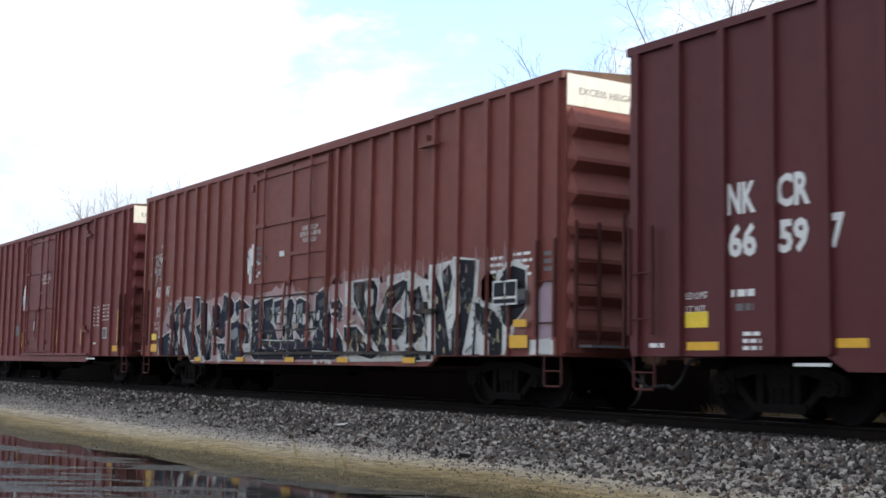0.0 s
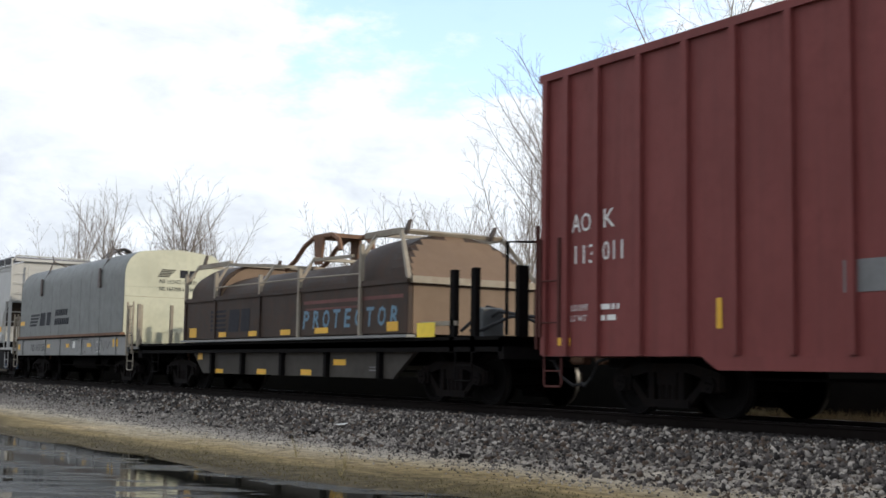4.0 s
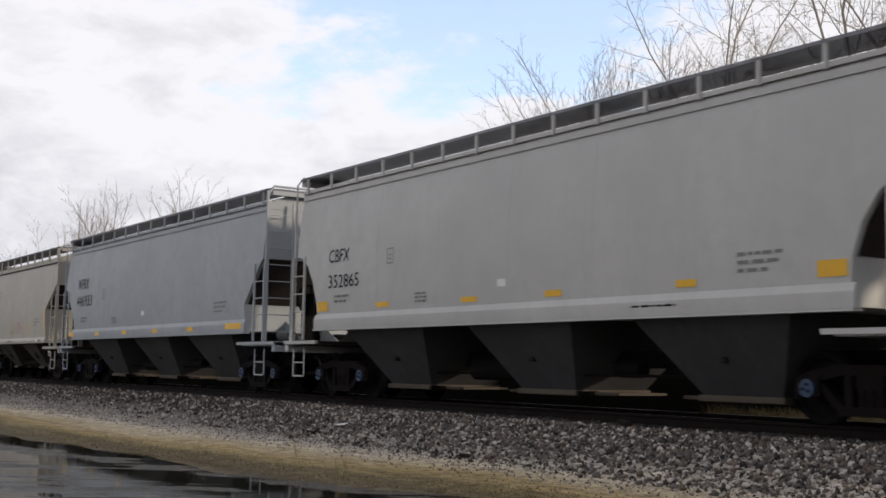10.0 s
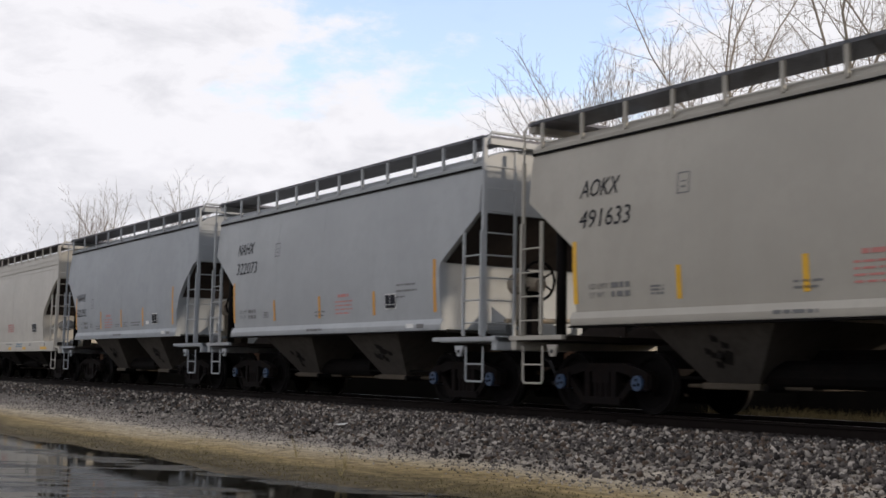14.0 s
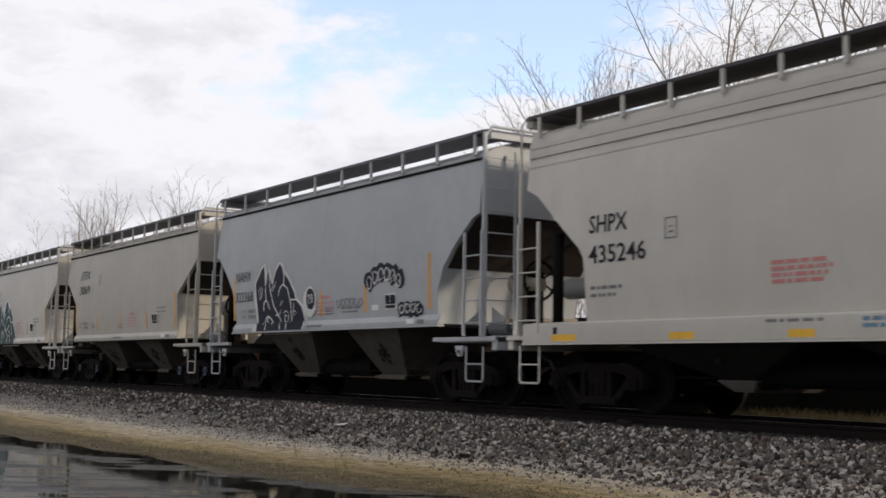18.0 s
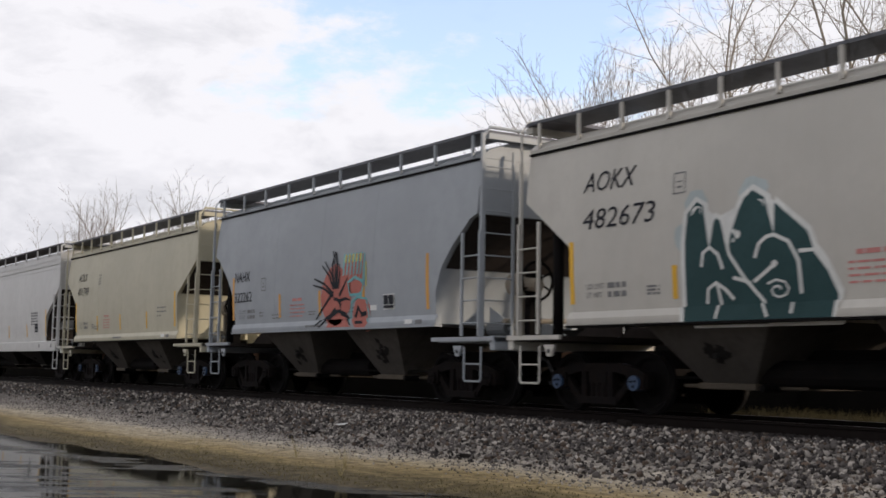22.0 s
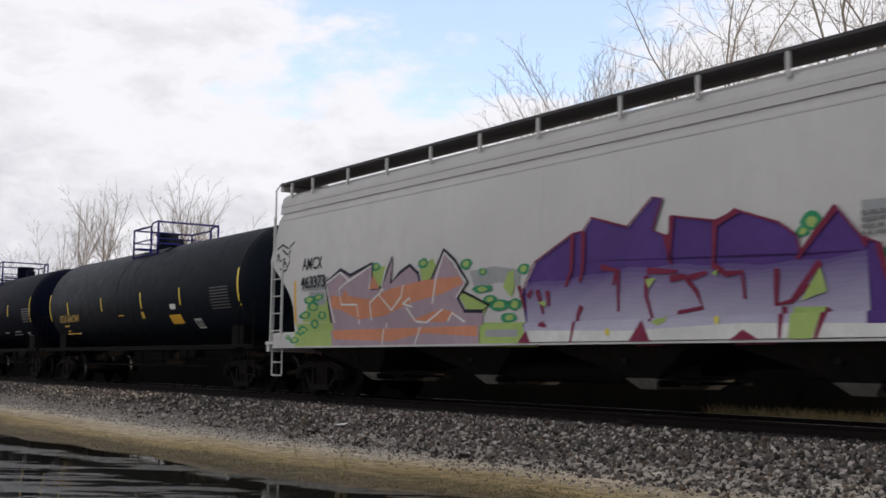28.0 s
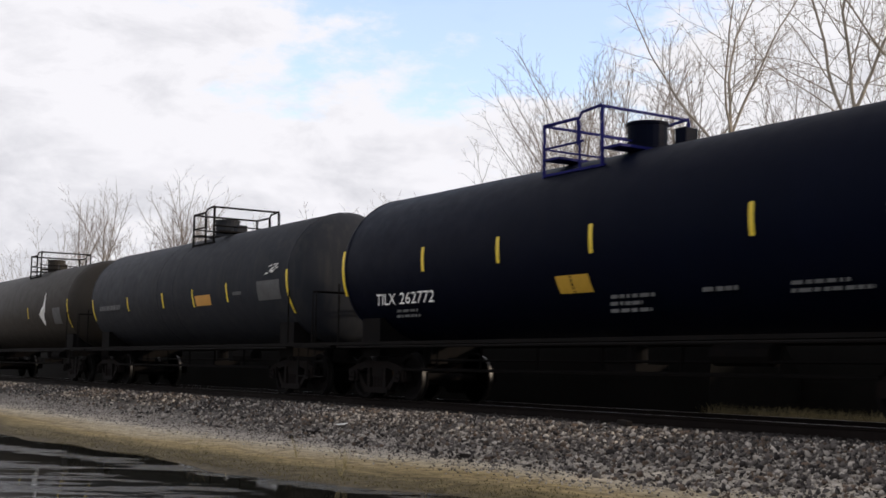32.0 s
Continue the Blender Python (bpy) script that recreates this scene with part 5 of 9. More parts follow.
def stencil_box(car, x, z, mat=INK_FADE, s=0.24):
    f = Shape()
    for a, b, c, d in ((0, s, 0, 0.02), (0, s, s + 0.04, s + 0.06), (0, 0.02, 0, s + 0.06), (s - 0.02, s, 0, s + 0.06), (s * .3, s * .7, .08, .11), (s * .3, s * .7, .16, .18)):
        f.add([(x + a, side_y(z + c), z + c), (x + b, side_y(z + c), z + c), (x + b, side_y(z + d), z + d), (x + a, side_y(z + d), z + d)], [(0, 1, 2, 3)])
    tagged(part("stencil", f, mat, car), kind="stuff")


def long_grey(x, paint, reporting, number, label, h=7.68, size=0.27, w=(0.86, 1.26), kind="round"):
    car, y = hopper(x, kind, h, 6.58, paint, label, 3, 15, sill=(1.40, 1.70), blue=True, eave=4.20, top=4.42, board=4.62)
    big = kind == "angled"
    marks(car, reporting, number, -6.42 if big else -6.22, 2.96 if big else 2.74, 2.42 if big else 2.22, size, widths=w)
    stencil_box(car, -3.86, 2.58)
    low = [(-7.1, -6.65, 1.46, 1.60)] + [(c - 0.2, c + 0.2, 1.47, 1.58) for c in (-4.19, -1.63, 0.90, 3.48)] + [(5.74, 6.69, 1.48, 1.62)]
    for a, b, z0, z1 in low if big else ((-6.7, -6.24, 1.76, 1.96), (-4.26, -3.80, 1.77, 1.87), (-1.35, -0.88, 1.76, 1.85), (0.97, 1.39, 1.76, 1.86), (3.87, 4.26, 1.77, 1.87), (6.27, 6.71, 1.78, 1.98)):
        decal("reflector", car, YELLOW, a, b, z0, z1, -1.606 if big else side_y(z0) - 0.004)
    z = 1.98
    bars(car, -5.95, z + 0.04, side_y(z) - 0.004, [0.6, 0.5], 0.05, 0.05, INK_FADE)
    bars(car, -2.85, z - 0.02, side_y(z) - 0.004, [0.4, 0.4, 0.4], 0.035, 0.035, INK_FADE)
    bars(car, 5.0, 2.12, side_y(2.1) - 0.004, [0.75, 0.7, 0.5], 0.045, 0.06, INK_FADE)
    bars(car, 3.0, 1.52, -1.604, [0.9], 0.03, 0.03, INK_FADE)
    decal("placard", car, CARD_WHITE, -0.28, -0.04, 1.98, 2.10, side_y(2.0) - 0.004)
    writing(reporting, 0.17, INK, car, h + 0.03, 4.00, 0.05, facing="end")
    writing(number, 0.17, INK, car, h + 0.03, 3.74, 0.05, facing="end")
    return car


long_grey(-94.43, GREY_LIGHT, "CBFX", "352871", "light grey three-bay covered hopper with black lettering")
long_grey(-111.14, GREY_LIGHT, "CBFX", "352865", "light grey three-bay covered hopper with yellow reflectors")
long_grey(-128.35, GREY_BLUE, "WFRX", "446933", "blue-grey three-bay covered hopper with large dark lettering", size=0.35, w=(1.14, 1.55), h=7.75, kind="angled")


def short_hopper(x, kind, paint, reporting, number, label, mat=INK, slant=0.0, strip=ORANGE, ink=True, red=0.6, size=0.27, widths=(0.90, 1.14), at=(-4.38, 3.21, 2.75)):
    h = 5.66
    if kind == "facet":
        car, y = hopper(x, kind, h, 4.5, paint, label, 2, 12, sill=(1.30, 1.50), blue=True, end=h + 0.5, eave=4.06, top=4.26, board=4.54)
        marks(car, reporting, number, at[0], at[1], at[2], size, mat, widths=widths, slant=slant)
        stencil_box(car, -2.30, 3.05)
        strips(car, h, 1.62, 2.08, [-4.47, -2.27, -0.1, 2.17, 4.33], strip)
        bars(car, 3.02, 2.14, side_y(2.14), [0.66, 0.72, 0.3], 0.035, 0.075, INK_FADE)
        bars(car, -2.83, 1.80, side_y(1.80), [0.26, 0.26, 0.26], 0.03, 0.02, INK_FADE)
        sill_at = 1.36
    else:
        car, y = hopper(x, kind, h, 4.5, paint, label, 2, 10, sill=(1.40, 1.58), end=h + 0.5, eave=4.22, top=4.38, board=4.64)
        marks(car, reporting, number, -4.39, 2.57, 2.095, 0.235, mat, widths=(0.84, 0.97))
        stencil_box(car, -2.9, 2.31)
        strips(car, h, 1.68, 2.2, [-4.46, -1.93, -0.03, 1.83, 4.15], strip)
        bars(car, 0.84, 1.78, side_y(1.78), [0.82, 0.7], 0.035, 0.04, INK_FADE)
        bars(car, 0.15, 1.80, side_y(1.80), [0.38, 0.36, 0.38], 0.03, 0.025, INK_FADE)
        bars(car, -0.54, 1.76, side_y(1.76), [0.3, 0.28], 0.025, 0.03, INK_FADE)
        bars(car, -3.0, 1.80, side_y(1.80), [0.2, 0.2], 0.04, 0.03, INK_FADE)
        decal("placard", car, CARD_WHITE, 2.08, 2.33, 1.72, 1.82, side_y(1.72))
        sill_at = 1.44
    for z, width in ((1.83, 0.92), (1.70, 0.90)):
        writing("LD LMT" if z > 1.8 else "LT WT", 0.08, INK_FADE, car, -4.14, z, side_y(z) - 0.004, width=0.40 if z > 1.8 else 0.34, lean=5)
        bars(car, -3.66, z, side_y(z), [width - 0.5], 0.08, 0.05, INK_FADE)
    bars(car, red + 0.12, 2.02, side_y(2.0), [0.45], 0.06, 0.04, INK_RED)
    bars(car, red, 1.92, side_y(1.92), [0.72, 0.7, 0.72, 0.6], 0.028, 0.05, INK_RED)
    bars(car, red - 0.9, 1.74, side_y(1.7), [0.45, 0.4], 0.03, 0.045, INK_FADE)
    if ink:
        ink_box(car, 2.60, 1.72, 0.40, 0.29)
    decal("placard", car, CARD_WHITE, h - 2.24, h - 1.98, sill_at - 0.01, sill_at + 0.07, -1.609)
    decal("placard", car, INK_FADE, h - 1.88, h - 1.64, sill_at - 0.02, sill_at + 0.06, -1.609)
    bars(car, -0.6, sill_at, -1.609, [0.7], 0.05, 0.03, INK_FADE)
    return car


short_hopper(-143.04, "facet", BEIGE, "AOKX", "491633", "beige two-bay covered hopper with amber strips", slant=0.25, strip=YELLOW, ink=False)
short_hopper(-155.76, "facet", GREY_PALE, "NAHX", "322073", "pale blue-grey two-bay covered hopper with amber strips", slant=0.25)
short_hopper(-168.44, "bowed", GREY_BLUE, "NAHX", "322292", "blue-grey two-bay covered hopper with sill lugs", red=-1.55)


def full_sill_hopper(x, half, truck_at, paint, reporting, number, label, bays, posts, size=0.26, at=(-4.12, 2.66, 2.21), w=(0.84, 1.24)):
    car, y = hopper(x, "full", half, truck_at, paint, label, bays, posts, sill=(1.05, 1.36), end=half + 0.5, eave=4.02, top=4.43, board=4.64)
    marks(car, reporting, number, at[0], at[1], at[2], size, INK, widths=w, bold=0.004)
    return car


car12 = full_sill_hopper(-181.13, 5.72, 4.58, CREAM, "SHPX", "435246", "cream two-bay covered hopper with a full side sill", 2, 12)
ink_box(car12, 2.84, 1.69, 0.55, 0.32)
stencil_box(car12, -2.5, 2.45)
bars(car12, -4.1, 1.82, side_y(1.8) - 0.004, [0.7, 0.6], 0.05, 0.06, INK_FADE)
bars(car12, -0.62, 1.98, side_y(1.9) - 0.004, [0.9, 0.95, 0.9, 0.8], 0.05, 0.03, INK_RED)
reflectors(car12, -1.606, [(-5.0, -4.4, 1.07, 1.17), (-2.41, -1.94, 1.07, 1.17), (-0.34, 0.07, 1.07, 1.17), (1.71, 2.16, 1.07, 1.17), (4.08, 4.92, 1.07, 1.17)])
bars(car12, 0.75, 1.25, -1.607, [0.9, 0.85], 0.05, 0.03, INK_BLUE)
bars(car12, -0.7, 1.26, -1.607, [0.9], 0.04, 0.03, INK_FADE)
bars(car12, 2.6, 1.26, -1.607, [0.25, 0.25], 0.03, 0.02, INK_FADE)
decal("slot", car12, INK, -4.95, -4.85, 1.18, 1.28, -1.606)
decal("slot", car12, INK, 4.6, 4.68, 1.18, 1.30, -1.606)

car13 = short_hopper(-193.82, "bowed", GREY_PALE, "NAHX", "322368", "grey two-bay covered hopper with black and white graffiti", red=-0.2)
car14 = short_hopper(-206.52, "facet", BEIGE, "ITFX", "3069", "beige two-bay covered hopper with orange strips", slant=0.2, widths=(0.98, 1.06), at=(-4.21, 3.26, 2.79), size=0.28)
car15 = short_hopper(-219.22, "facet", CREAM, "AOKX", "482673", "cream two-bay covered hopper with teal graffiti", slant=0.25, strip=YELLOW, widths=(1.17, 1.57), at=(-4.23, 3.28, 2.72), size=0.30)
car16 = short_hopper(-231.92, "bowed", GREY_BLUE, "NAHX", "322262", "blue-grey two-bay covered hopper with red graffiti", red=-1.42)
car17 = short_hopper(-244.57, "facet", TAN, "AOKX", "491749", "yellowed beige two-bay covered hopper with amber strips", slant=0.25, strip=YELLOW, ink=False, red=-1.7)
car18 = full_sill_hopper(-260.94, 9.65, 8.45, WHITE_CAR, "SHPX", "464139", "long white four-bay covered hopper with a full side sill", 4, 18, at=(-8.31, 2.70, 2.22), w=(0.80, 1.10), size=0.25)
for k in range(13):
    if k not in (3, 9):
        decal("name_stroke", car18, INK, -5.96 + k * 0.112, -5.88 + k * 0.112, 1.17, 1.27, -1.609, lean=0.02)
strips(car18, 9.65, 1.53, 1.98, [-8.40, -5.11, -2.5, 0.4, 3.2, 5.8, 8.3], YELLOW)
stencil_box(car18, -6.75, 2.5, s=0.22)
writing("LD LMT", 0.07, INK_FADE, car18, -8.25, 1.84, side_y(1.85) - 0.006, width=0.34)
writing("LT WT", 0.07, INK_FADE, car18, -8.25, 1.70, side_y(1.7) - 0.006, width=0.30)
bars(car18, -7.85, 1.84, side_y(1.8) - 0.004, [0.4, 0.35], 0.06, 0.07, INK_FADE)
ink_box(car18, 6.9, 1.66, 0.42, 0.36)
bars(car18, 6.4, 2.35, side_y(2.3) - 0.004, [0.9, 0.9, 0.8, 0.9, 0.7], 0.05, 0.05, INK_FADE)
decal("placard", car18, INK_FADE, -8.64, -8.39, 2.66, 2.93, side_y(2.66) - 0.01)
part("round_stencil", Shape().flat(blob_ring(-7.14, 1.755, 0.095), side_y(1.76) - 0.012), INK_DIM, car18)
stencil_box(car18, -7.52, 1.08, mat=INK_DIM, s=0.2)
decal("placard", car18, YELLOW2, -6.43, -6.33, 1.13, 1.25, -1.606)
for px in (-9.1, -7.6, 7.6, 9.1):
    decal("slot", car18, INK, px, px + 0.09, 1.14, 1.26, -1.606)
for a, b in ((2.0, 2.4), (2.4, 2.8), (2.8, 3.05)):
    decal("rust_run", car18, RUST, -7.0, -6.985, a, b, side_y(a))
car19 = full_sill_hopper(-281.62, 9.62, 8.4, WHITE_CAR, "AMCX", "", "long white four-bay covered hopper with purple and orange graffiti", 4, 18, at=(-8.28, 2.66, 2.3), w=(0.92, 1.1))


# ---- coil cars ----
class Strokes:
    """Painted strokes, each a piece of its own."""

    def __init__(self, car):
        self.car = car

    def flat(self, outline, y):
        part("emblem_stroke", Shape().flat(outline, y), INK, self.car)


def coil_car_grey(x):
    car = start_car("coil_car", x, "grey steel coil car under a rounded hood", "coil car", "coil cars in the train")
    for px in (4.8, -4.7):
        add_truck(car, px)
    h0, h1 = -5.95, 5.72
    # hood: rounded shoulders, one long shell
    arc = [(-1.57, 1.5)] + [(-1.57, 2.9)] + [(-1.57 + 0.62 * (1 - math.cos(a)), 3.25 + 0.72 * math.sin(a)) for a in np.linspace(0, math.pi / 2, 8)]
    arc += [(-0.4, 4.03), (0, 4.06)]
    arc = arc + [(-a, b) for a, b in arc[-2::-1]]
    hood = Shape().loft([[(px, a, b) for a, b in arc] for px in (h0, h0 + 0.02, h1 - 0.02, h1)])
    part("hood", smooth_by_angle(hood.mesh("hood", COIL_GREY), 40), None, car, "weathered grey steel hood")
    plate = Shape().loft([[(px, a * 0.995, b) for a, b in arc if b > 2.65] for px in (h1, h1 + 0.025)])
    part("hood_end", plate, HOOD_CREAM, car, "cream painted hood end")
    part("hood_end", Shape().box(h1, h1 + 0.025, -1.56, 1.56, 1.30, 2.895), HOOD_CREAM, car)
    part("hood_seam", Shape().box(h1 + 0.024, h1 + 0.029, -1.55, 1.55, 2.60, 2.612), FRAME_TAN, car)
    part("end_deck", Shape().box(h1, h1 + 0.05, -1.5, 1.5, 0.95, 1.30), HOOD_CREAM, car)
    decal_end = Shape().add([(h1 + 0.034, 0.28, 1.92), (h1 + 0.034, 0.52, 1.92), (h1 + 0.034, 0.52, 2.05), (h1 + 0.034, 0.28, 2.05)], [(0, 1, 2, 3)])
    part("placard", decal_end, CARD_WHITE, car)
    part("hood_lip", Shape().box(h0 - 0.03, h1 + 0.03, -1.64, -1.50, 1.46, 1.54), RUST, car)
    part("hood_lip", Shape().box(h0 - 0.03, h1 + 0.03, 1.50, 1.64, 1.46, 1.54), RUST, car)
    # lifting bracket: two arches over the middle, and a shackle plate on the shoulder
    def hoop(x0, x1, r, name):
        secs = []
        for a in np.linspace(0, math.pi, 13):
            c, s = math.cos(a), math.sin(a)
            k = 1.0 if 0.3 < a < 2.84 else 1.25
            secs.append([(x0, -r * c * k, 4.12 + r * s), (x1, -r * c * k, 4.12 + r * s), (x1, -(r - 0.035) * c * k, 4.12 + (r - 0.035) * s), (x0, -(r - 0.035) * c * k, 4.12 + (r - 0.035) * s)])
        return part(name, Shape().loft(secs), COIL_HOOP, car)
    hoop(0.38, 0.85, 0.36, "lifting_hoop")
    hoop(-0.25, -0.08, 0.34, "lifting_hoop")
    part("lifting_strap", Shape().box(-0.10, 0.40, -0.16, 0.16, 4.42, 4.46, bevel=0.01), COIL_HOOP, car)
    for yy in (-0.40, 0.40):
        part("hoop_foot", Shape().box(-0.3, 0.9, yy - 0.08, yy + 0.08, 3.98, 4.13, bevel=0.015), COIL_HOOP, car)
    # guide prongs clasping the shoulder
    for px in (3.45, -3.15):
        g = Shape().prism([(px - 0.12, 2.98), (px - 0.03, 2.95), (px + 0.03, 2.95), (px + 0.12, 2.98), (px + 0.09, 3.12), (px + 0.045, 3.55), (px - 0.045, 3.55), (px - 0.09, 3.12)], -1.63, -1.57)
        part("guide_plate", g, COIL_HOOP, car, "rust-stained guide plate")
        part("guide_prong", Shape().tube([(px, -1.59, 3.3), (px, -1.34, 3.85), (px - 0.02, -1.2, 4.22), (px - 0.06, -1.25, 4.42)], 0.045, 6, r2=0.02), COIL_HOOP, car)
        part("guide_strut", Shape().tube([(px - 0.02, -1.22, 4.2), (px + 0.02, -0.7, 4.02)], 0.022, 5), COIL_HOOP, car)
    # lapped sheets: seams up the side and over the shoulder
    for px in (-4.45, -3.15, -1.85, -0.9, 0.35, 1.45, 2.45, 3.45, 4.6):
        part("hood_seam", Shape().tube([(px, c, d) for c, d in arc], 0.004, 4), COIL_SEAM, car)
    # frame
    part("side_sill", Shape().box(-6.2, 6.1, -1.58, -1.46, 0.86, 1.42, bevel=0.015), COIL_SILL, car)
    part("side_sill", Shape().box(-6.2, 6.1, 1.46, 1.58, 0.86, 1.42, bevel=0.015), COIL_SILL, car)
    part("sill_cap", Shape().box(-6.2, 6.1, -1.62, -1.42, 1.42, 1.46), UNDER, car)
    part("floor_deck", Shape().box(-6.9, 6.9, -1.46, 1.46, 1.0, 1.2), UNDER, car)
    for px in (-5.4, -2.4, -0.6, 1.8, 3.6, 5.2):
        part("sill_stiffener", Shape().box(px - 0.05, px + 0.05, -1.61, -1.58, 0.86, 1.42), COIL_SILL, car)
    for sgn in (-1, 1):
        x0, x1 = sorted((sgn * 5.95, sgn * 7.1))
        part("end_platform", Shape().box(x0, x1, -1.5, 1.5, 1.04, 1.12), COIL_SILL, car)
        part("end_sill", Shape().box(min(sgn * 6.95, sgn * 7.1), max(sgn * 6.95, sgn * 7.1), -1.5, 1.5, 0.8, 1.14), UNDER, car)
        for px, yy in ((6.15, -1.52), (6.95, -1.52), (6.5, -1.3), (6.95, -0.55), (6.95, 0.0), (6.95, 0.55), (6.95, 1.5), (6.2, 1.5)):
            part("handrail_post", Shape().box(sgn * px - 0.05, sgn * px + 0.05, yy - 0.04, yy + 0.04, 1.1, 2.32), FRAME_TAN, car)
        ladder(car, sgn * 6.2 - (0.0 if sgn > 0 else 0.5), -1.60, 0.9, 2.4, "x", FRAME_TAN, width=0.5)
        stirrup(car, sgn * 6.2 - (0.0 if sgn > 0 else 0.5), FRAME_TAN, -1.56, 0.45, 0.95, 0.5)
        part("lower_end_plate", Shape().box(min(sgn * 6.3, sgn * 6.34), max(sgn * 6.3, sgn * 6.34), -0.9, 1.1, 1.12, 1.55), HOOD_CREAM, car)
    part("brake_stand", Shape().box(6.6, 6.85, 0.95, 1.25, 1.12, 2.15), FRAME_TAN, car)
    underframe(car, 6.3, 7.0)
    y = -1.576
    # emblem and name on the hood as plain bars
    emb = Strokes(car)
    for i in range(4):
        emb.flat([(-4.6 + 0.04 * i, 1.90 + i * 0.115), (-3.72 + 0.13 * i, 1.90 + i * 0.115), (-3.62 + 0.13 * i, 1.975 + i * 0.115), (-4.56 + 0.04 * i, 1.975 + i * 0.115)], y)
    emb.flat([(-3.3, 1.9), (-2.62, 1.9), (-2.54, 2.35), (-3.2, 2.35)], y)
    emb.flat([(-2.45, 1.9), (-1.95, 1.9), (-1.88, 2.35), (-2.38, 2.35)], y)
    for z, w, n in ((2.2, 1.45, 7), (1.9, 1.7, 8)):
        for i in range(n):
            u, l = -1.38 + (2.2 - z) * -0.2 + i * w / n, w / n * 0.8
            decal("name_stroke", car, INK, u, u + l, z, z + 0.21, y, lean=0.05)
    ex = h1 + 0.036
    e2 = Shape()
    for i in range(5):
        e2.add([(ex, -0.45 - 0.03 * i, 3.42 - i * 0.05), (ex, -0.02 - 0.05 * i, 3.42 - i * 0.05), (ex, -0.02 - 0.05 * i, 3.45 - i * 0.05), (ex, -0.45 - 0.03 * i, 3.45 - i * 0.05)], [(0, 1, 2, 3)])
    e2.add([(ex, 0.12, 3.22), (ex, 0.35, 3.22), (ex, 0.38, 3.45), (ex, 0.12, 3.45)], [(0, 1, 2, 3)])
    e2.add([(ex, 0.4, 3.22), (ex, 0.6, 3.22), (ex, 0.6, 3.45), (ex, 0.42, 3.45)], [(0, 1, 2, 3)])
    part("emblem", e2, INK, car)
    writing("NS 163102-163831", 0.12, INK, car, ex, 3.03, -0.52, facing="end", width=1.15)
    writing("NS 163750-162949", 0.12, INK, car, ex, 2.81, -0.52, facing="end", width=1.15)
    decal("placard", car, YELLOW, -5.9, -5.3, 1.95, 2.1, y)
    writing("163158", 0.24, INK, car, -3.68, 1.02, -1.584, width=1.15)
    writing("NS", 0.24, INK, car, -4.25, 1.02, -1.584, width=0.42)
    reflectors(car, -1.585, [(-6.05, -5.75, 1.08, 1.26), (-2.2, -1.8, 1.12, 1.24), (0.1, 0.5, 1.12, 1.24), (2.4, 2.8, 1.12, 1.24), (4.9, 5.4, 1.12, 1.34)])
    decal("placard", car, CARD_WHITE, 0.85, 1.12, 1.1, 1.32, -1.585)
    decal("placard", car, CARD_WHITE, 3.4, 3.72, 0.96, 1.28, -1.585)
    decal("placard", car, INK, 3.43, 3.69, 0.99, 1.25, -1.589)
    return car


coil_grey = coil_car_grey(-78.95)


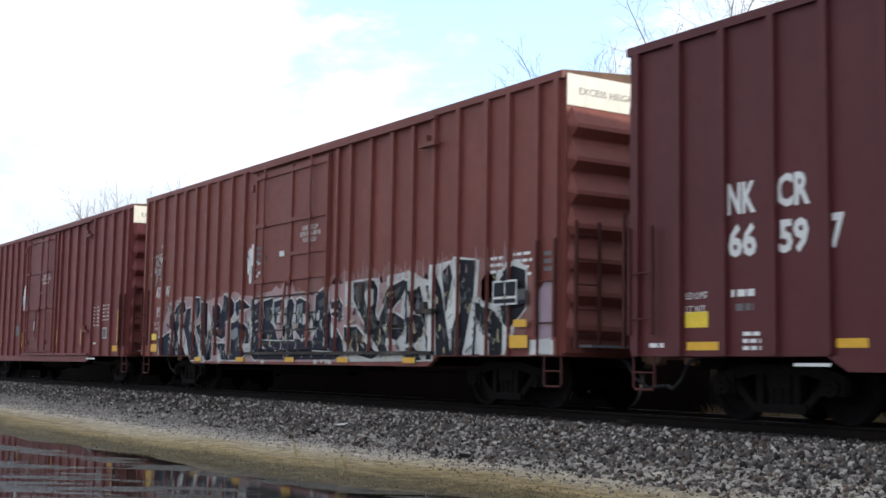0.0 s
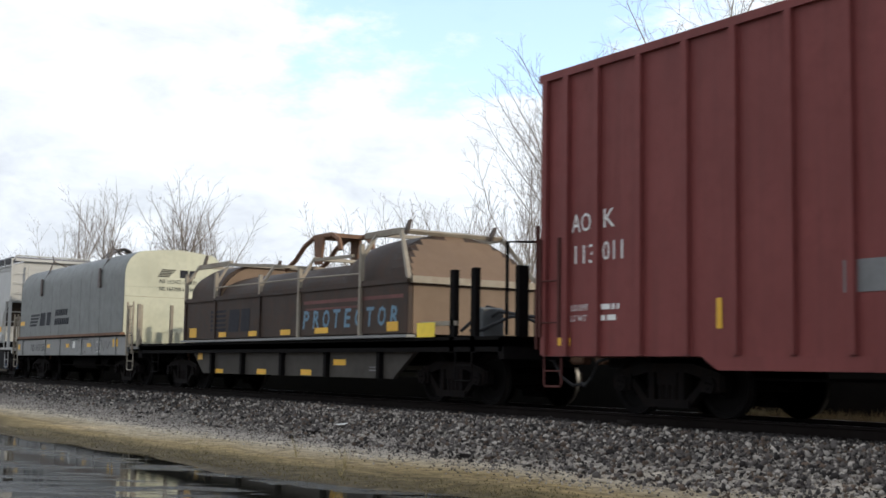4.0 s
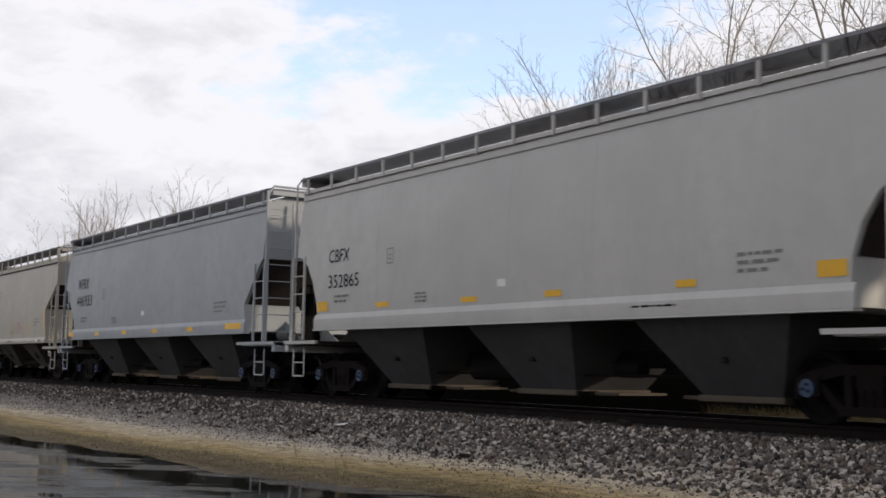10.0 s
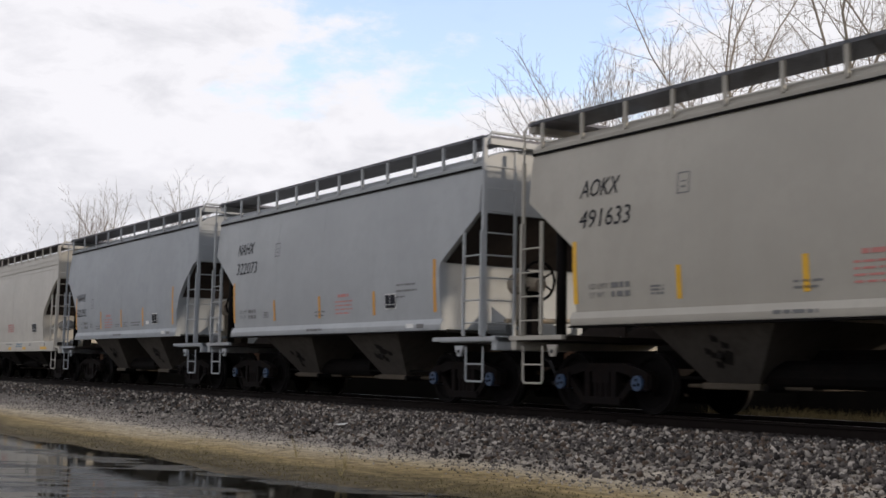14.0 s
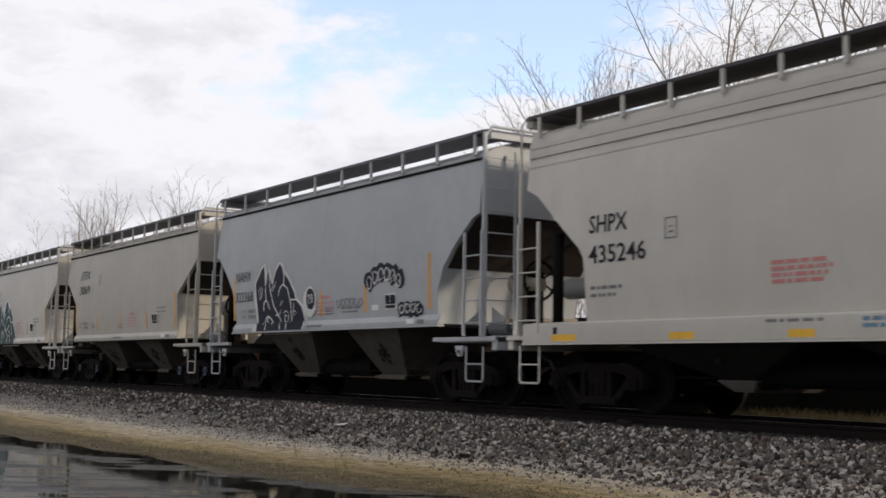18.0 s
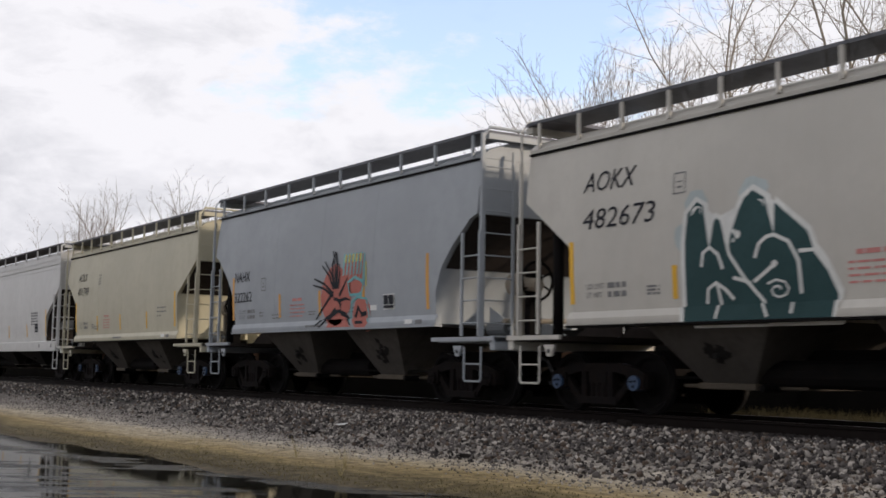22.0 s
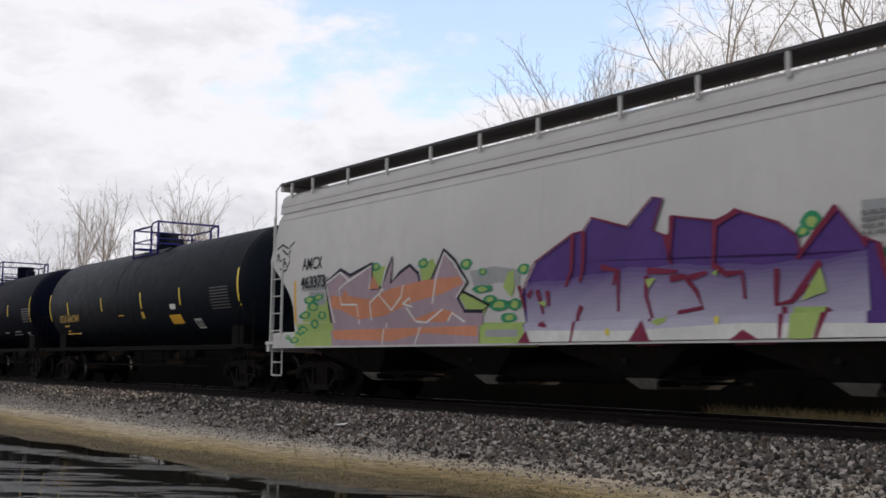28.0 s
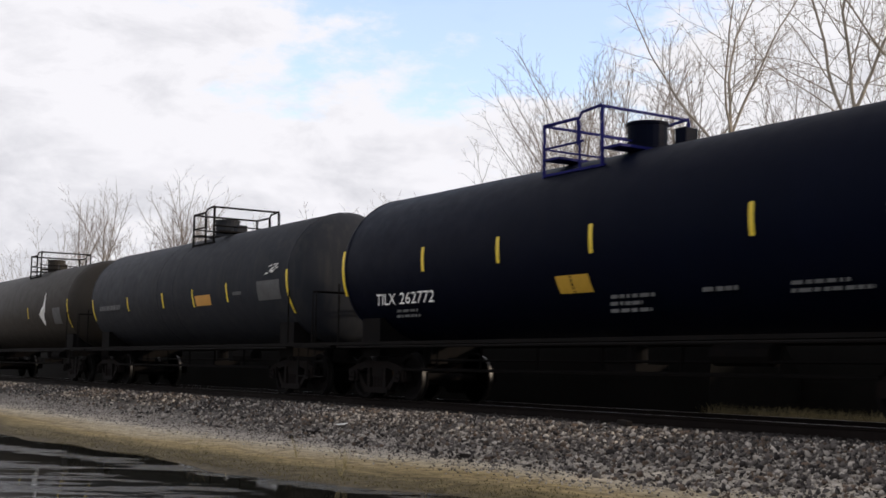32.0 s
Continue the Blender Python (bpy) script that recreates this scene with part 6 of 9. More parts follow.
def coil_car_brown(x):
    car = start_car("coil_car", x, "sooty brown coil car with open hood racks", "coil car", "coil cars in the train")
    for px in (6.55, -6.6):
        add_truck(car, px)
    b0, b1 = -5.32, 5.75      # trough with covers
    # box trough sides
    part("trough_side", Shape().box(b0, b1, -1.52, -1.40, 1.26, 2.22, bevel=0.015), COIL_BROWN, car)
    part("trough_side", Shape().box(b0, b1, 1.40, 1.52, 1.26, 2.22, bevel=0.015), COIL_BROWN, car)
    for sgn, px in ((1, b1), (-1, b0)):
        part("trough_end", Shape().box(min(px, px - sgn * 0.06), max(px, px - sgn * 0.06), -1.4, 1.4, 1.26, 2.2), COIL_TAN, car, "tan rusted end sheet")
    part("trough_rail", Shape().box(b0 - 0.03, b1 + 0.03, -1.56, -1.38, 2.20, 2.30), COIL_BROWN, car)
    part("trough_rail", Shape().box(b0 - 0.03, b1 + 0.03, 1.38, 1.56, 2.20, 2.30), COIL_BROWN, car)
    part("side_cap", Shape().box(b0 - 0.1, b1 + 0.1, -1.60, -1.40, 1.19, 1.24), COIL_SILL, car)
    # curved covers: tall at both ends, lower in the middle
    def cover(x0, x1, z0, rise, mat, name="cover"):
        arc = [(-1.36 * math.cos(a), z0 + rise * math.sin(a)) for a in np.linspace(0, math.pi, 17)]
        s = Shape().loft([[(px, a, b) for a, b in arc] for px in (x0, x1)])
        part(name, smooth_by_angle(s.mesh(name, [mat]), 40), None, car)
    def hood(sections, mat, name="cover"):
        """A cover whose crown rises and falls along the car: (x, rise) pairs."""
        s = Shape().loft([[(px, -1.40 * math.cos(a) * (0.93 + 0.07 * min(1, rise)), 2.28 + rise * math.sin(a) ** 0.75) for a in np.linspace(0, math.pi, 21)] for px, rise in sections])
        part(name, smooth_by_angle(s.mesh(name, [mat]), 40), None, car)
    hood([(2.95, 0.62), (3.05, 0.80), (3.35, 0.93), (3.8, 0.98), (4.90, 0.98)], COIL_BROWN)
    # the tall cover's end is cut off by a sloping sheet
    tall = Shape()
    for px in np.linspace(4.90, 5.73, 8):
        cap = 2.28 + 0.985 * (5.76 - px) / 0.86
        tall.v.extend((px, -1.40 * math.cos(a), min(2.28 + 0.98 * math.sin(a) ** 0.75, cap)) for a in np.linspace(0, math.pi, 21))
    for i in range(7):
        for j in range(20):
            f = (i * 21 + j, i * 21 + j + 1, i * 21 + j + 22, i * 21 + j + 21)
            tall.f.append(f)
            tall.m.append(1 if all(abs(tall.v[k][2] - 2.28 - 0.985 * (5.76 - tall.v[k][0]) / 0.86) < 0.03 for k in f) else 0)
    part("cover_end", tall, [COIL_BROWN, COIL_TAN], car, "sloped tan end sheet of the cover")
    cover(b0 + 2.0, 2.98, 2.28, 0.60, COIL_BROWN)
    hood([(b0 + 0.05, 0.85), (b0 + 0.4, 0.93), (b0 + 1.9, 0.93)], COIL_BROWN)
    cover(b0 + 1.9, b0 + 1.95, 2.28, 0.90, COIL_TAN, "cover_end")
    # rack frames
    posts = ((b0 + 0.05, 3.18), (b0 + 2.0, 3.12), (-0.71, 2.92), (1.30, 2.95), (4.0, 3.26))
    for px, hgt in posts:
        for yy in (-1.53, 1.53):
            part("rack_post", Shape().box(px - 0.045, px + 0.045, yy - 0.04, yy + 0.04, 1.24 if px > 1 else 2.25, hgt - 0.22), FRAME_TAN, car)
            if px < 1:
                part("side_rib", Shape().box(px - 0.05, px + 0.05, yy - 0.03, yy + 0.03, 1.24, 2.25), COIL_BROWN, car)
        part("rack_bow", Shape().tube([(px, -1.52, hgt - 0.5), (px, -1.20, hgt), (px, 1.20, hgt), (px, 1.52, hgt - 0.5)], 0.05, 4), FRAME_TAN, car)
    part("end_bow", Shape().tube([(b1 + 0.04, -1.52, 2.25), (4.92, -1.18, 3.26), (4.92, 1.18, 3.26), (b1 + 0.04, 1.52, 2.25)], 0.06, 4), FRAME_TAN, car, "chalky sloped end bow")
    for px, yy in ((4.9, -1.1), (4.9, 0.9), (b0 + 0.1, -1.1), (b0 + 0.1, 1.0)):
        part("rack_hook", Shape().prism([(px - 0.04, 3.2), (px + 0.10, 3.2), (px + 0.24, 3.46), (px + 0.16, 3.46)], yy - 0.03, yy + 0.03), COIL_HOOP, car)
    for yy in (-1.18, 1.18):
        part("rack_beam", Shape().box(3.55, 4.94, yy - 0.04, yy + 0.04, 3.20, 3.32), FRAME_TAN, car)
        part("rack_beam", Shape().box(b0, b0 + 2.1, yy - 0.04, yy + 0.04, 3.10, 3.21), FRAME_TAN, car)
        part("rack_beam", Shape().tube([(b0 + 2.0, yy, 3.12), (-0.7, yy, 2.92)], 0.045, 4), FRAME_TAN, car)
        part("rack_beam", Shape().tube([(1.3, yy, 2.93), (3.0, yy, 2.90)], 0.045, 4), FRAME_TAN, car)
    for yy in (-1.55, 1.55):
        part("tie_rod", Shape().tube([(b0 + 2.0, yy, 2.52), (1.3, yy, 2.50), (4.0, yy, 2.46)], 0.018, 5), FRAME_TAN, car)
    arch = Shape()
    for yy in (-0.42, 0.42):
        arch.tube([(-1.7, yy, 2.93), (-1.2, yy, 3.12), (-0.75, yy, 3.42), (-0.2, yy, 3.60), (0.65, yy, 3.60), (0.95, yy, 3.46), (1.05, yy, 3.22)], 0.06, 5)
    arch.box(-0.20, 0.62, -0.48, 0.48, 3.55, 3.64)
    arch.prism([(-0.1, 3.58), (-0.05, 2.95), (0.22, 2.95), (0.36, 3.58)], -0.5, -0.44).prism([(-0.1, 3.58), (-0.05, 2.95), (0.22, 2.95), (0.36, 3.58)], 0.44, 0.5)
    part("lifting_arch", arch, RUST, car, "rusty steel lifting arch")
    part("end_beam", Shape().box(b1 + 0.01, b1 + 0.10, -1.48, 1.48, 2.20, 2.33), FRAME_TAN, car, "chalky cream end beam")
    part("locker", Shape().box(-7.75, -5.6, -0.35, 1.35, 1.18, 2.24, bevel=0.08), LOCKER_BLUE, car, "faded blue steel equipment locker")
    decal("reflector", car, BOX_WHITE, -7.5, -7.42, 1.25, 2.1, -0.356)
    # deep fishbelly sill with ribs
    part("deck", Shape().box(-8.8, 8.75, -1.5, 1.5, 1.0, 1.18), UNDER, car)
    sill = Shape().prism([(-5.1, 0.95), (-4.4, 0.42), (5.0, 0.42), (5.8, 0.95)], -1.36, -1.26)
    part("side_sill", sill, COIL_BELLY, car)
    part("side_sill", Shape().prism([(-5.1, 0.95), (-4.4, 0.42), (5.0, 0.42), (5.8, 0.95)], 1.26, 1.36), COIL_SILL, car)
    part("sill_chord", Shape().box(-8.7, 8.7, -1.50, -1.36, 0.92, 1.12), UNDER, car)
    for px in (-3.7, -1.87, 0.27, 2.39, 4.58):
        part("sill_rib", Shape().prism([(px - 0.06, 0.95), (px - 0.06, 0.42), (px + 0.06, 0.42), (px + 0.06, 0.95)], -1.46, -1.36), UNDER, car)
    for sgn in (-1, 1):
        for px, yy in ((7.2, -1.45), (7.85, -1.45)) if sgn > 0 else ():
            part("end_post", Shape().box(sgn * px - 0.07, sgn * px + 0.07, yy - 0.05, yy + 0.05, 0.9, 2.35), UNDER, car)
        for px, yy in ((8.3, -0.8), (8.3, 0.1)) if sgn > 0 else ():
            part("end_post", Shape().box(sgn * px - 0.06, sgn * px + 0.06, yy - 0.1, yy + 0.1, 1.18, 2.4), UNDER, car)
        stirrup(car, sgn * 7.3 - (0 if sgn > 0 else 0.5), UNDER, -1.48, 0.42, 0.95, 0.5)
        part("end_sill", Shape().box(min(sgn * 8.6, sgn * 8.75), max(sgn * 8.6, sgn * 8.75), -1.5, 1.5, 0.8, 1.16), UNDER, car)
    part("valve_box", Shape().box(6.9, 7.25, -0.9, -0.4, 1.18, 1.72, bevel=0.03), GEAR_GREY, car)
    part("end_rail", Shape().box(6.2, 7.3, -1.5, -1.42, 1.38, 1.46), FRAME_TAN, car)
    part("tool_chest", Shape().box(7.9, 8.6, 0.3, 1.2, 1.18, 2.2, bevel=0.03), GEAR_GREY, car)
    for k in range(3):
        part("brake_hose", Shape().tube([(6.6 + k * .3, -0.9, 1.3), (7.0 + k * .35, -0.6, 1.75 - .1 * k), (7.6 + k * .3, -0.2, 1.55), (8.2, 0.1, 1.3)], 0.03, 6), HOSE, car)
    part("end_handrail", Shape().tube([(8.55, -1.3, 1.2), (8.55, -1.3, 2.75), (8.55, -0.6, 2.8), (8.55, -0.5, 2.5)], 0.03, 6).tube([(8.55, 0.3, 1.2), (8.55, 0.3, 2.85), (8.55, 1.2, 2.85), (8.55, 1.2, 1.2)], 0.03, 6), UNDER, car)
    underframe(car, 8.2, 8.65)
    y = -1.527
    for i, c in enumerate("PROTECTOR"):
        writing(c, 0.36, INK_BLUE, car, 1.46 + i * 0.455, 1.43, y, width=0.30, bold=0.012, slant=0.14)
    emb = Strokes(car)
    for i in range(5):
        emb.flat([(-3.6, 1.45 + i * 0.11), (-2.7, 1.45 + i * 0.11), (-2.62, 1.51 + i * 0.11), (-3.6, 1.51 + i * 0.11)], y)
    emb.flat([(-2.5, 1.42), (-1.9, 1.42), (-1.84, 1.95), (-2.43, 1.95)], y)
    emb.flat([(-1.78, 1.42), (-1.3, 1.42), (-1.25, 1.95), (-1.74, 1.95)], y)
    decal("red_stripe", car, INK_RUST, 1.5, 5.6, 1.93, 2.0, y)
    decal("red_stripe", car, INK_RUST, 1.6, 4.0, 1.80, 1.84, y)
    reflectors(car, y - 0.005, [(-4.97, -4.5, 1.31, 1.55), (-3.05, -2.6, 1.30, 1.42), (-1.3, -0.85, 1.30, 1.42), (0.4, 0.9, 1.30, 1.42), (2.05, 2.65, 1.31, 1.43), (5.02, 5.44, 1.31, 1.49)])
    reflectors(car, -1.365, [(-3.58, -3.1, 0.43, 0.53), (-1.14, -0.64, 0.43, 0.55), (1.12, 1.62, 0.44, 0.56), (2.6, 3.14, 0.66, 0.78), (-4.75, -4.45, 0.76, 0.92)])
    decal("reflector", car, YELLOW2, 6.15, 6.75, 1.18, 1.44, -1.56)
    for z0, z1 in ((0.56, 0.585), (0.62, 0.64)):
        decal("stencil", car, INK_FADE, 4.1, 4.55, z0, z1, -1.366)
    return car


coil_car_brown(-63.08)


# ---- tank cars ----
def tank_car(x, paint, label, half=7.0, truck=6.45, over=1.35, rail_paint=UNDER, strip_x=(), extra=None, plat=(-2.2, 2.2), dome=0.3, r=1.51, band=None):
    car = start_car("tank_car", x, label, "tank car", "tank cars in the train")
    zc, n = 2.62, 36
    add_truck(car, truck)
    add_truck(car, -truck)
    secs = []
    for k in range(7):                       # elliptical heads
        a = math.pi / 2 * k / 6
        secs.append((-half - 0.72 * math.cos(a), r * math.sin(a) if k else 0.02))
    secs += [(half + 0.72 * math.cos(a), max(0.02, r * math.sin(a))) for a in (math.pi / 2 * (6 - k) / 6 for k in range(7))]
    shell = Shape().loft([[(px, rr * math.cos(2 * math.pi * i / n), zc + rr * math.sin(2 * math.pi * i / n)) for i in range(n)] for px, rr in secs])
    part("tank_shell", smooth_by_angle(shell.mesh("tank_shell", paint), 50), None, car)
    for px in (-half, -half / 3, half / 3, half) if band is None else band:
        part("weld_ring", Shape().loft([[(px + d, (r + e) * math.cos(2 * math.pi * i / n), zc + (r + e) * math.sin(2 * math.pi * i / n)) for i in range(n)]
                                        for d, e in ((-0.03, -0.01), (-0.02, 0.006), (0.02, 0.006), (0.03, -0.01))], caps=False), paint, car, smooth=True)
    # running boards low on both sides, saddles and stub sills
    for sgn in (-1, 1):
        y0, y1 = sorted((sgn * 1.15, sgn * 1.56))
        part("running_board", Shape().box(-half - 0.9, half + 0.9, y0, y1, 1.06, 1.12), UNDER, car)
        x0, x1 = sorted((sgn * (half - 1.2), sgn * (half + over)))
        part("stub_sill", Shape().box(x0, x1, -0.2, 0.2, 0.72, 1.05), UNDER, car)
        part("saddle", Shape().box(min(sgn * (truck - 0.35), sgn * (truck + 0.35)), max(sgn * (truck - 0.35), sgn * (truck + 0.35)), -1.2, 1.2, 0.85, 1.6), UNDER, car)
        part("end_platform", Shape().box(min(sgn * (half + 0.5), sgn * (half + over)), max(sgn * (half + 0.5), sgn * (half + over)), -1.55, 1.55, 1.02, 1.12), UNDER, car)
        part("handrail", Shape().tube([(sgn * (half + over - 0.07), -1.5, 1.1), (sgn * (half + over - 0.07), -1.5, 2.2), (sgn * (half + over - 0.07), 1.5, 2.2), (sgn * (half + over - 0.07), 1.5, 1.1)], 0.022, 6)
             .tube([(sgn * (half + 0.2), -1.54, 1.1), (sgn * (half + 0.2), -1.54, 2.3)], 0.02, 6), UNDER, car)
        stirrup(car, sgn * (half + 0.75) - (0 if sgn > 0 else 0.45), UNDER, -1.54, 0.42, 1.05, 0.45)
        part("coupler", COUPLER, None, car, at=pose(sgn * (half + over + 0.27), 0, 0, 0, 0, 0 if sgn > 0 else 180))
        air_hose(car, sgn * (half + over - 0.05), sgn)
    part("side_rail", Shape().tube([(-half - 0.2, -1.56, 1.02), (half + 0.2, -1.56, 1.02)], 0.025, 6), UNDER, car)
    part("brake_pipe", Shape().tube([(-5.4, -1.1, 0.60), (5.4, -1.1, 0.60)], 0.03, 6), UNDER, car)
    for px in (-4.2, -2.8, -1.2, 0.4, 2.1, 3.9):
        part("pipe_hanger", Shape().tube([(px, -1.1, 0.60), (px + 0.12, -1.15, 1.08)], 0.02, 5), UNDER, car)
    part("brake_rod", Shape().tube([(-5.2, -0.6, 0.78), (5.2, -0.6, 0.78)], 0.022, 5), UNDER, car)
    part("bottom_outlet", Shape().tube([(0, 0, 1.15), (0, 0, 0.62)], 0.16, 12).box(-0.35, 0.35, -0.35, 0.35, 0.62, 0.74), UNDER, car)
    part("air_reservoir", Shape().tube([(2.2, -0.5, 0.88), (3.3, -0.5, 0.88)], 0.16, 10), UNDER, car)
    # dome, platform and rails on top
    zt = zc + r
    part("dome", Shape().tube([(dome, 0, zt - 0.12), (dome, 0, zt + 0.42)], 0.33, 20).tube([(dome, 0, zt + 0.42), (dome, 0, zt + 0.46)], 0.35, 20), paint, car, smooth=False)
    part("vent_box", Shape().box(dome + 0.75, dome + 1.0, -0.15, 0.15, zt - 0.1, zt + 0.25, bevel=0.02), paint, car)
    p0, p1 = plat
    part("top_platform", Shape().box(p0, p1 + 0.5, -0.95, -0.5, zt - 0.32, zt - 0.28).box(p0, p0 + 0.4, -0.95, 0.95, zt - 0.06, zt - 0.02).box(p1 + 0.5, p1 + 0.9, -0.95, 0.95, zt - 0.06, zt - 0.02), rail_paint, car)
    for yy in (-0.93, 0.93):
        rails = Shape()
        rails.tube([(p0, yy, zt - 0.34), (p0, yy, zt + 0.56)], 0.032, 6).tube([(p0, yy, zt + 0.54), (p1 - 0.15, yy, zt + 0.54), (p1 - 0.1, yy, zt + 0.44), (p1 - 0.1, yy, zt - 0.28)], 0.028, 6)
        rails.tube([(p0, yy, zt + 0.15), (p1, yy, zt + 0.15)], 0.02, 5)
        part("safety_rail", rails, rail_paint, car)
        part("safety_rail", Shape().tube([(p1 + 0.45, yy, zt - 0.3), (p1 + 0.45, yy, zt + 0.62)], 0.035, 6).tube([(p1 - 0.15, yy, zt + 0.1), (p1 - 0.15, yy, zt + 0.5), (p1 - 0.05, yy, zt + 0.62), (p1 + 0.45, yy, zt + 0.66)], 0.026, 6), rail_paint, car)
    for px, zz in ((p0, 0.54), (p1 + 0.45, 0.64)):
        part("safety_rail", Shape().tube([(px, -0.93, zt + zz), (px, 0.93, zt + zz)], 0.028, 6).tube([(px, -0.93, zt + 0.15), (px, 0.93, zt + 0.15)], 0.02, 5), rail_paint, car)

    def on_shell(px, w, z0, z1, mat, name="reflector", label=""):
        s = Shape()
        a0, a1 = math.asin((z0 - zc) / r), math.asin((z1 - zc) / r)
        rows = [(-(r + 0.008) * math.cos(a), zc + (r + 0.008) * math.sin(a)) for a in np.linspace(a0, a1, 6)]
        s.v = [(px + d, yy, zz) for yy, zz in rows for d in (0, w)]
        s.f = [(2 * i, 2 * i + 1, 2 * i + 3, 2 * i + 2) for i in range(5)]
        s.m = [0] * 5
        part(name, s, mat, car, label)
    for px, z0, z1 in strip_x:
        on_shell(px - 0.045, 0.09, z0, z1, YELLOW2)
    return car, on_shell, (lambda z: -math.sqrt(max(0.01, r * r - (z - zc) ** 2)) - 0.012)


Z1, Z2 = 2.38, 2.82
c, sh, ys = tank_car(-301.51, TANK_DULL, "dull charcoal tank car with yellow strips and blue top rails", half=8.05, truck=7.4, over=1.0, rail_paint=RAIL_BLUE, plat=(-1.26, 0.38), dome=-0.9,
                     strip_x=[(-8.1, 2.05, 2.95), (-5.99, 2.2, 2.62), (-2.42, 2.22, 2.64), (1.16, 2.2, 2.64), (4.19, 2.2, 2.64), (8.0, 2.05, 2.95)], band=(-8.05, -1.0, 0.2, 8.05))
for word, px, ww in (("UTLX", -6.94, 0.80), ("660041", -6.02, 1.2)):
    writing(word, 0.24, INK_YELLOW, c, px, 1.96, ys(2.08) - 0.05, width=ww)
bars(c, -6.7, 1.82, ys(1.85) - 0.03, [0.5], 0.05, 0.05, INK_YELLOW)
bars(c, -6.7, 1.66, ys(1.68) - 0.03, [0.3, 1.5], 0.04, 0.05, INK_YELLOW)
sh(3.14, 0.85, 1.72, 1.96, YELLOW, "placard", "yellow warning placard")
sh(3.39, 0.40, 2.10, 2.24, CARD_WHITE, "placard")
sh(4.76, 0.48, 1.58, 1.82, CARD_WHITE, "placard")
sh(4.79, 0.20, 1.61, 1.79, INK, "placard")
sh(5.02, 0.19, 1.61, 1.79, INK, "placard")
sh(-1.0, 0.5, 2.03, 2.06, YELLOW, "placard")
sh(1.0, 0.25, 1.92, 2.10, INK_YELLOW, "placard")
for k in range(8):
    sh(6.25, 1.15, 2.02 + 0.072 * k, 2.05 + 0.072 * k, INK_DIM, "stencil")

c, sh, ys = tank_car(-319.37, TANK_BLACK, "glossy black tank car with yellow strips and white lettering", rail_paint=RAIL_BLUE, plat=(-1.26, -0.24), dome=0.23,
                     strip_x=[(-7.1, 2.05, 2.95), (-4.09, Z1, Z2), (-1.75, Z1, Z2), (0.63, Z1, Z2), (3.81, Z1, Z2), (7.0, 2.1, 3.0)], band=(-7.0, 7.0))
for word, px, ww in (("TILX", -5.92, 0.72), ("262772", -5.05, 1.2)):
    writing(word, 0.22, INK_WHITE, c, px, 1.82, ys(1.94) - 0.05, width=ww)
writing("TILX 262772", 0.15, INK_WHITE, c, 7.66, 3.02, -0.78, facing="end", width=0.95)
for k in range(3):
    e = Shape().add([(7.60 + 0.03 * k, -0.72, 2.88 - k * 0.1), (7.60 + 0.03 * k, 0.10, 2.88 - k * 0.1), (7.60 + 0.03 * k, 0.10, 2.94 - k * 0.1), (7.60 + 0.03 * k, -0.72, 2.94 - k * 0.1)], [(0, 1, 2, 3)])
    part("stencil", e, INK_DIM, c)
bars(c, -5.4, 1.68, ys(1.7) - 0.03, [0.75, 0.85], 0.05, 0.05, INK_DIM)
bars(c, 0.8, 1.70, ys(1.72) - 0.03, [0.95, 0.7, 0.9], 0.055, 0.05, INK_DIM)
bars(c, 2.7, 1.72, ys(1.74) - 0.03, [0.65], 0.06, 0.05, INK_DIM)
bars(c, 4.25, 1.74, ys(1.76) - 0.03, [0.9, 1.25], 0.05, 0.05, INK_DIM)
sh(-0.34, 0.8, 1.82, 2.09, INK_YELLOW, "placard")
sh(0.0, 0.04, 1.83, 2.08, TANK_BLACK, "placard")
sh(5.8, 0.44, 1.50, 1.74, CARD_WHITE, "placard")
sh(5.83, 0.38, 1.53, 1.71, INK, "placard")
for k in range(6):
    sh(5.86, 1.1, 2.1 + 0.09 * k, 2.15 + 0.09 * k, INK_DIM, "stencil")

c, sh, ys = tank_car(-336.08, TANK_GREY, "faded grey-black tank car with yellow strips", plat=(-0.06, 0.9), dome=0.06,
                     strip_x=[(-6.9, 1.95, 2.6), (-3.62, 2.15, 2.55), (-0.75, 2.15, 2.55), (1.44, 2.1, 2.55), (3.65, 2.15, 2.6), (7.0, 1.8, 2.75)], band=(-7.0, -1.2, 0.0, 7.0))
bars(c, -6.16, 2.22, ys(2.26) - 0.03, [1.9], 0.14, 0.05, INK_DIM)
sh(1.6, 1.0, 2.12, 2.38, ORANGE, "placard")
sh(4.0, 0.5, 2.3, 2.38, INK_DIM, "placard")
sh(5.41, 1.2, 2.12, 2.56, INK_DIM, "placard")
scr = Shape()
rs = random.Random(2)
for k in range(14):
    px, pz = 5.85 + rs.uniform(0, .55), 2.68 + rs.uniform(0, .2)
    scr.add([(px, ys(pz) - 0.02, pz), (px + 0.2, ys(pz) - 0.02, pz + 0.02), (px + 0.18, ys(pz) - 0.02, pz + 0.05)], [(0, 1, 2)])
part("scrawl", scr, INK_WHITE, c, "white paint scrawl")

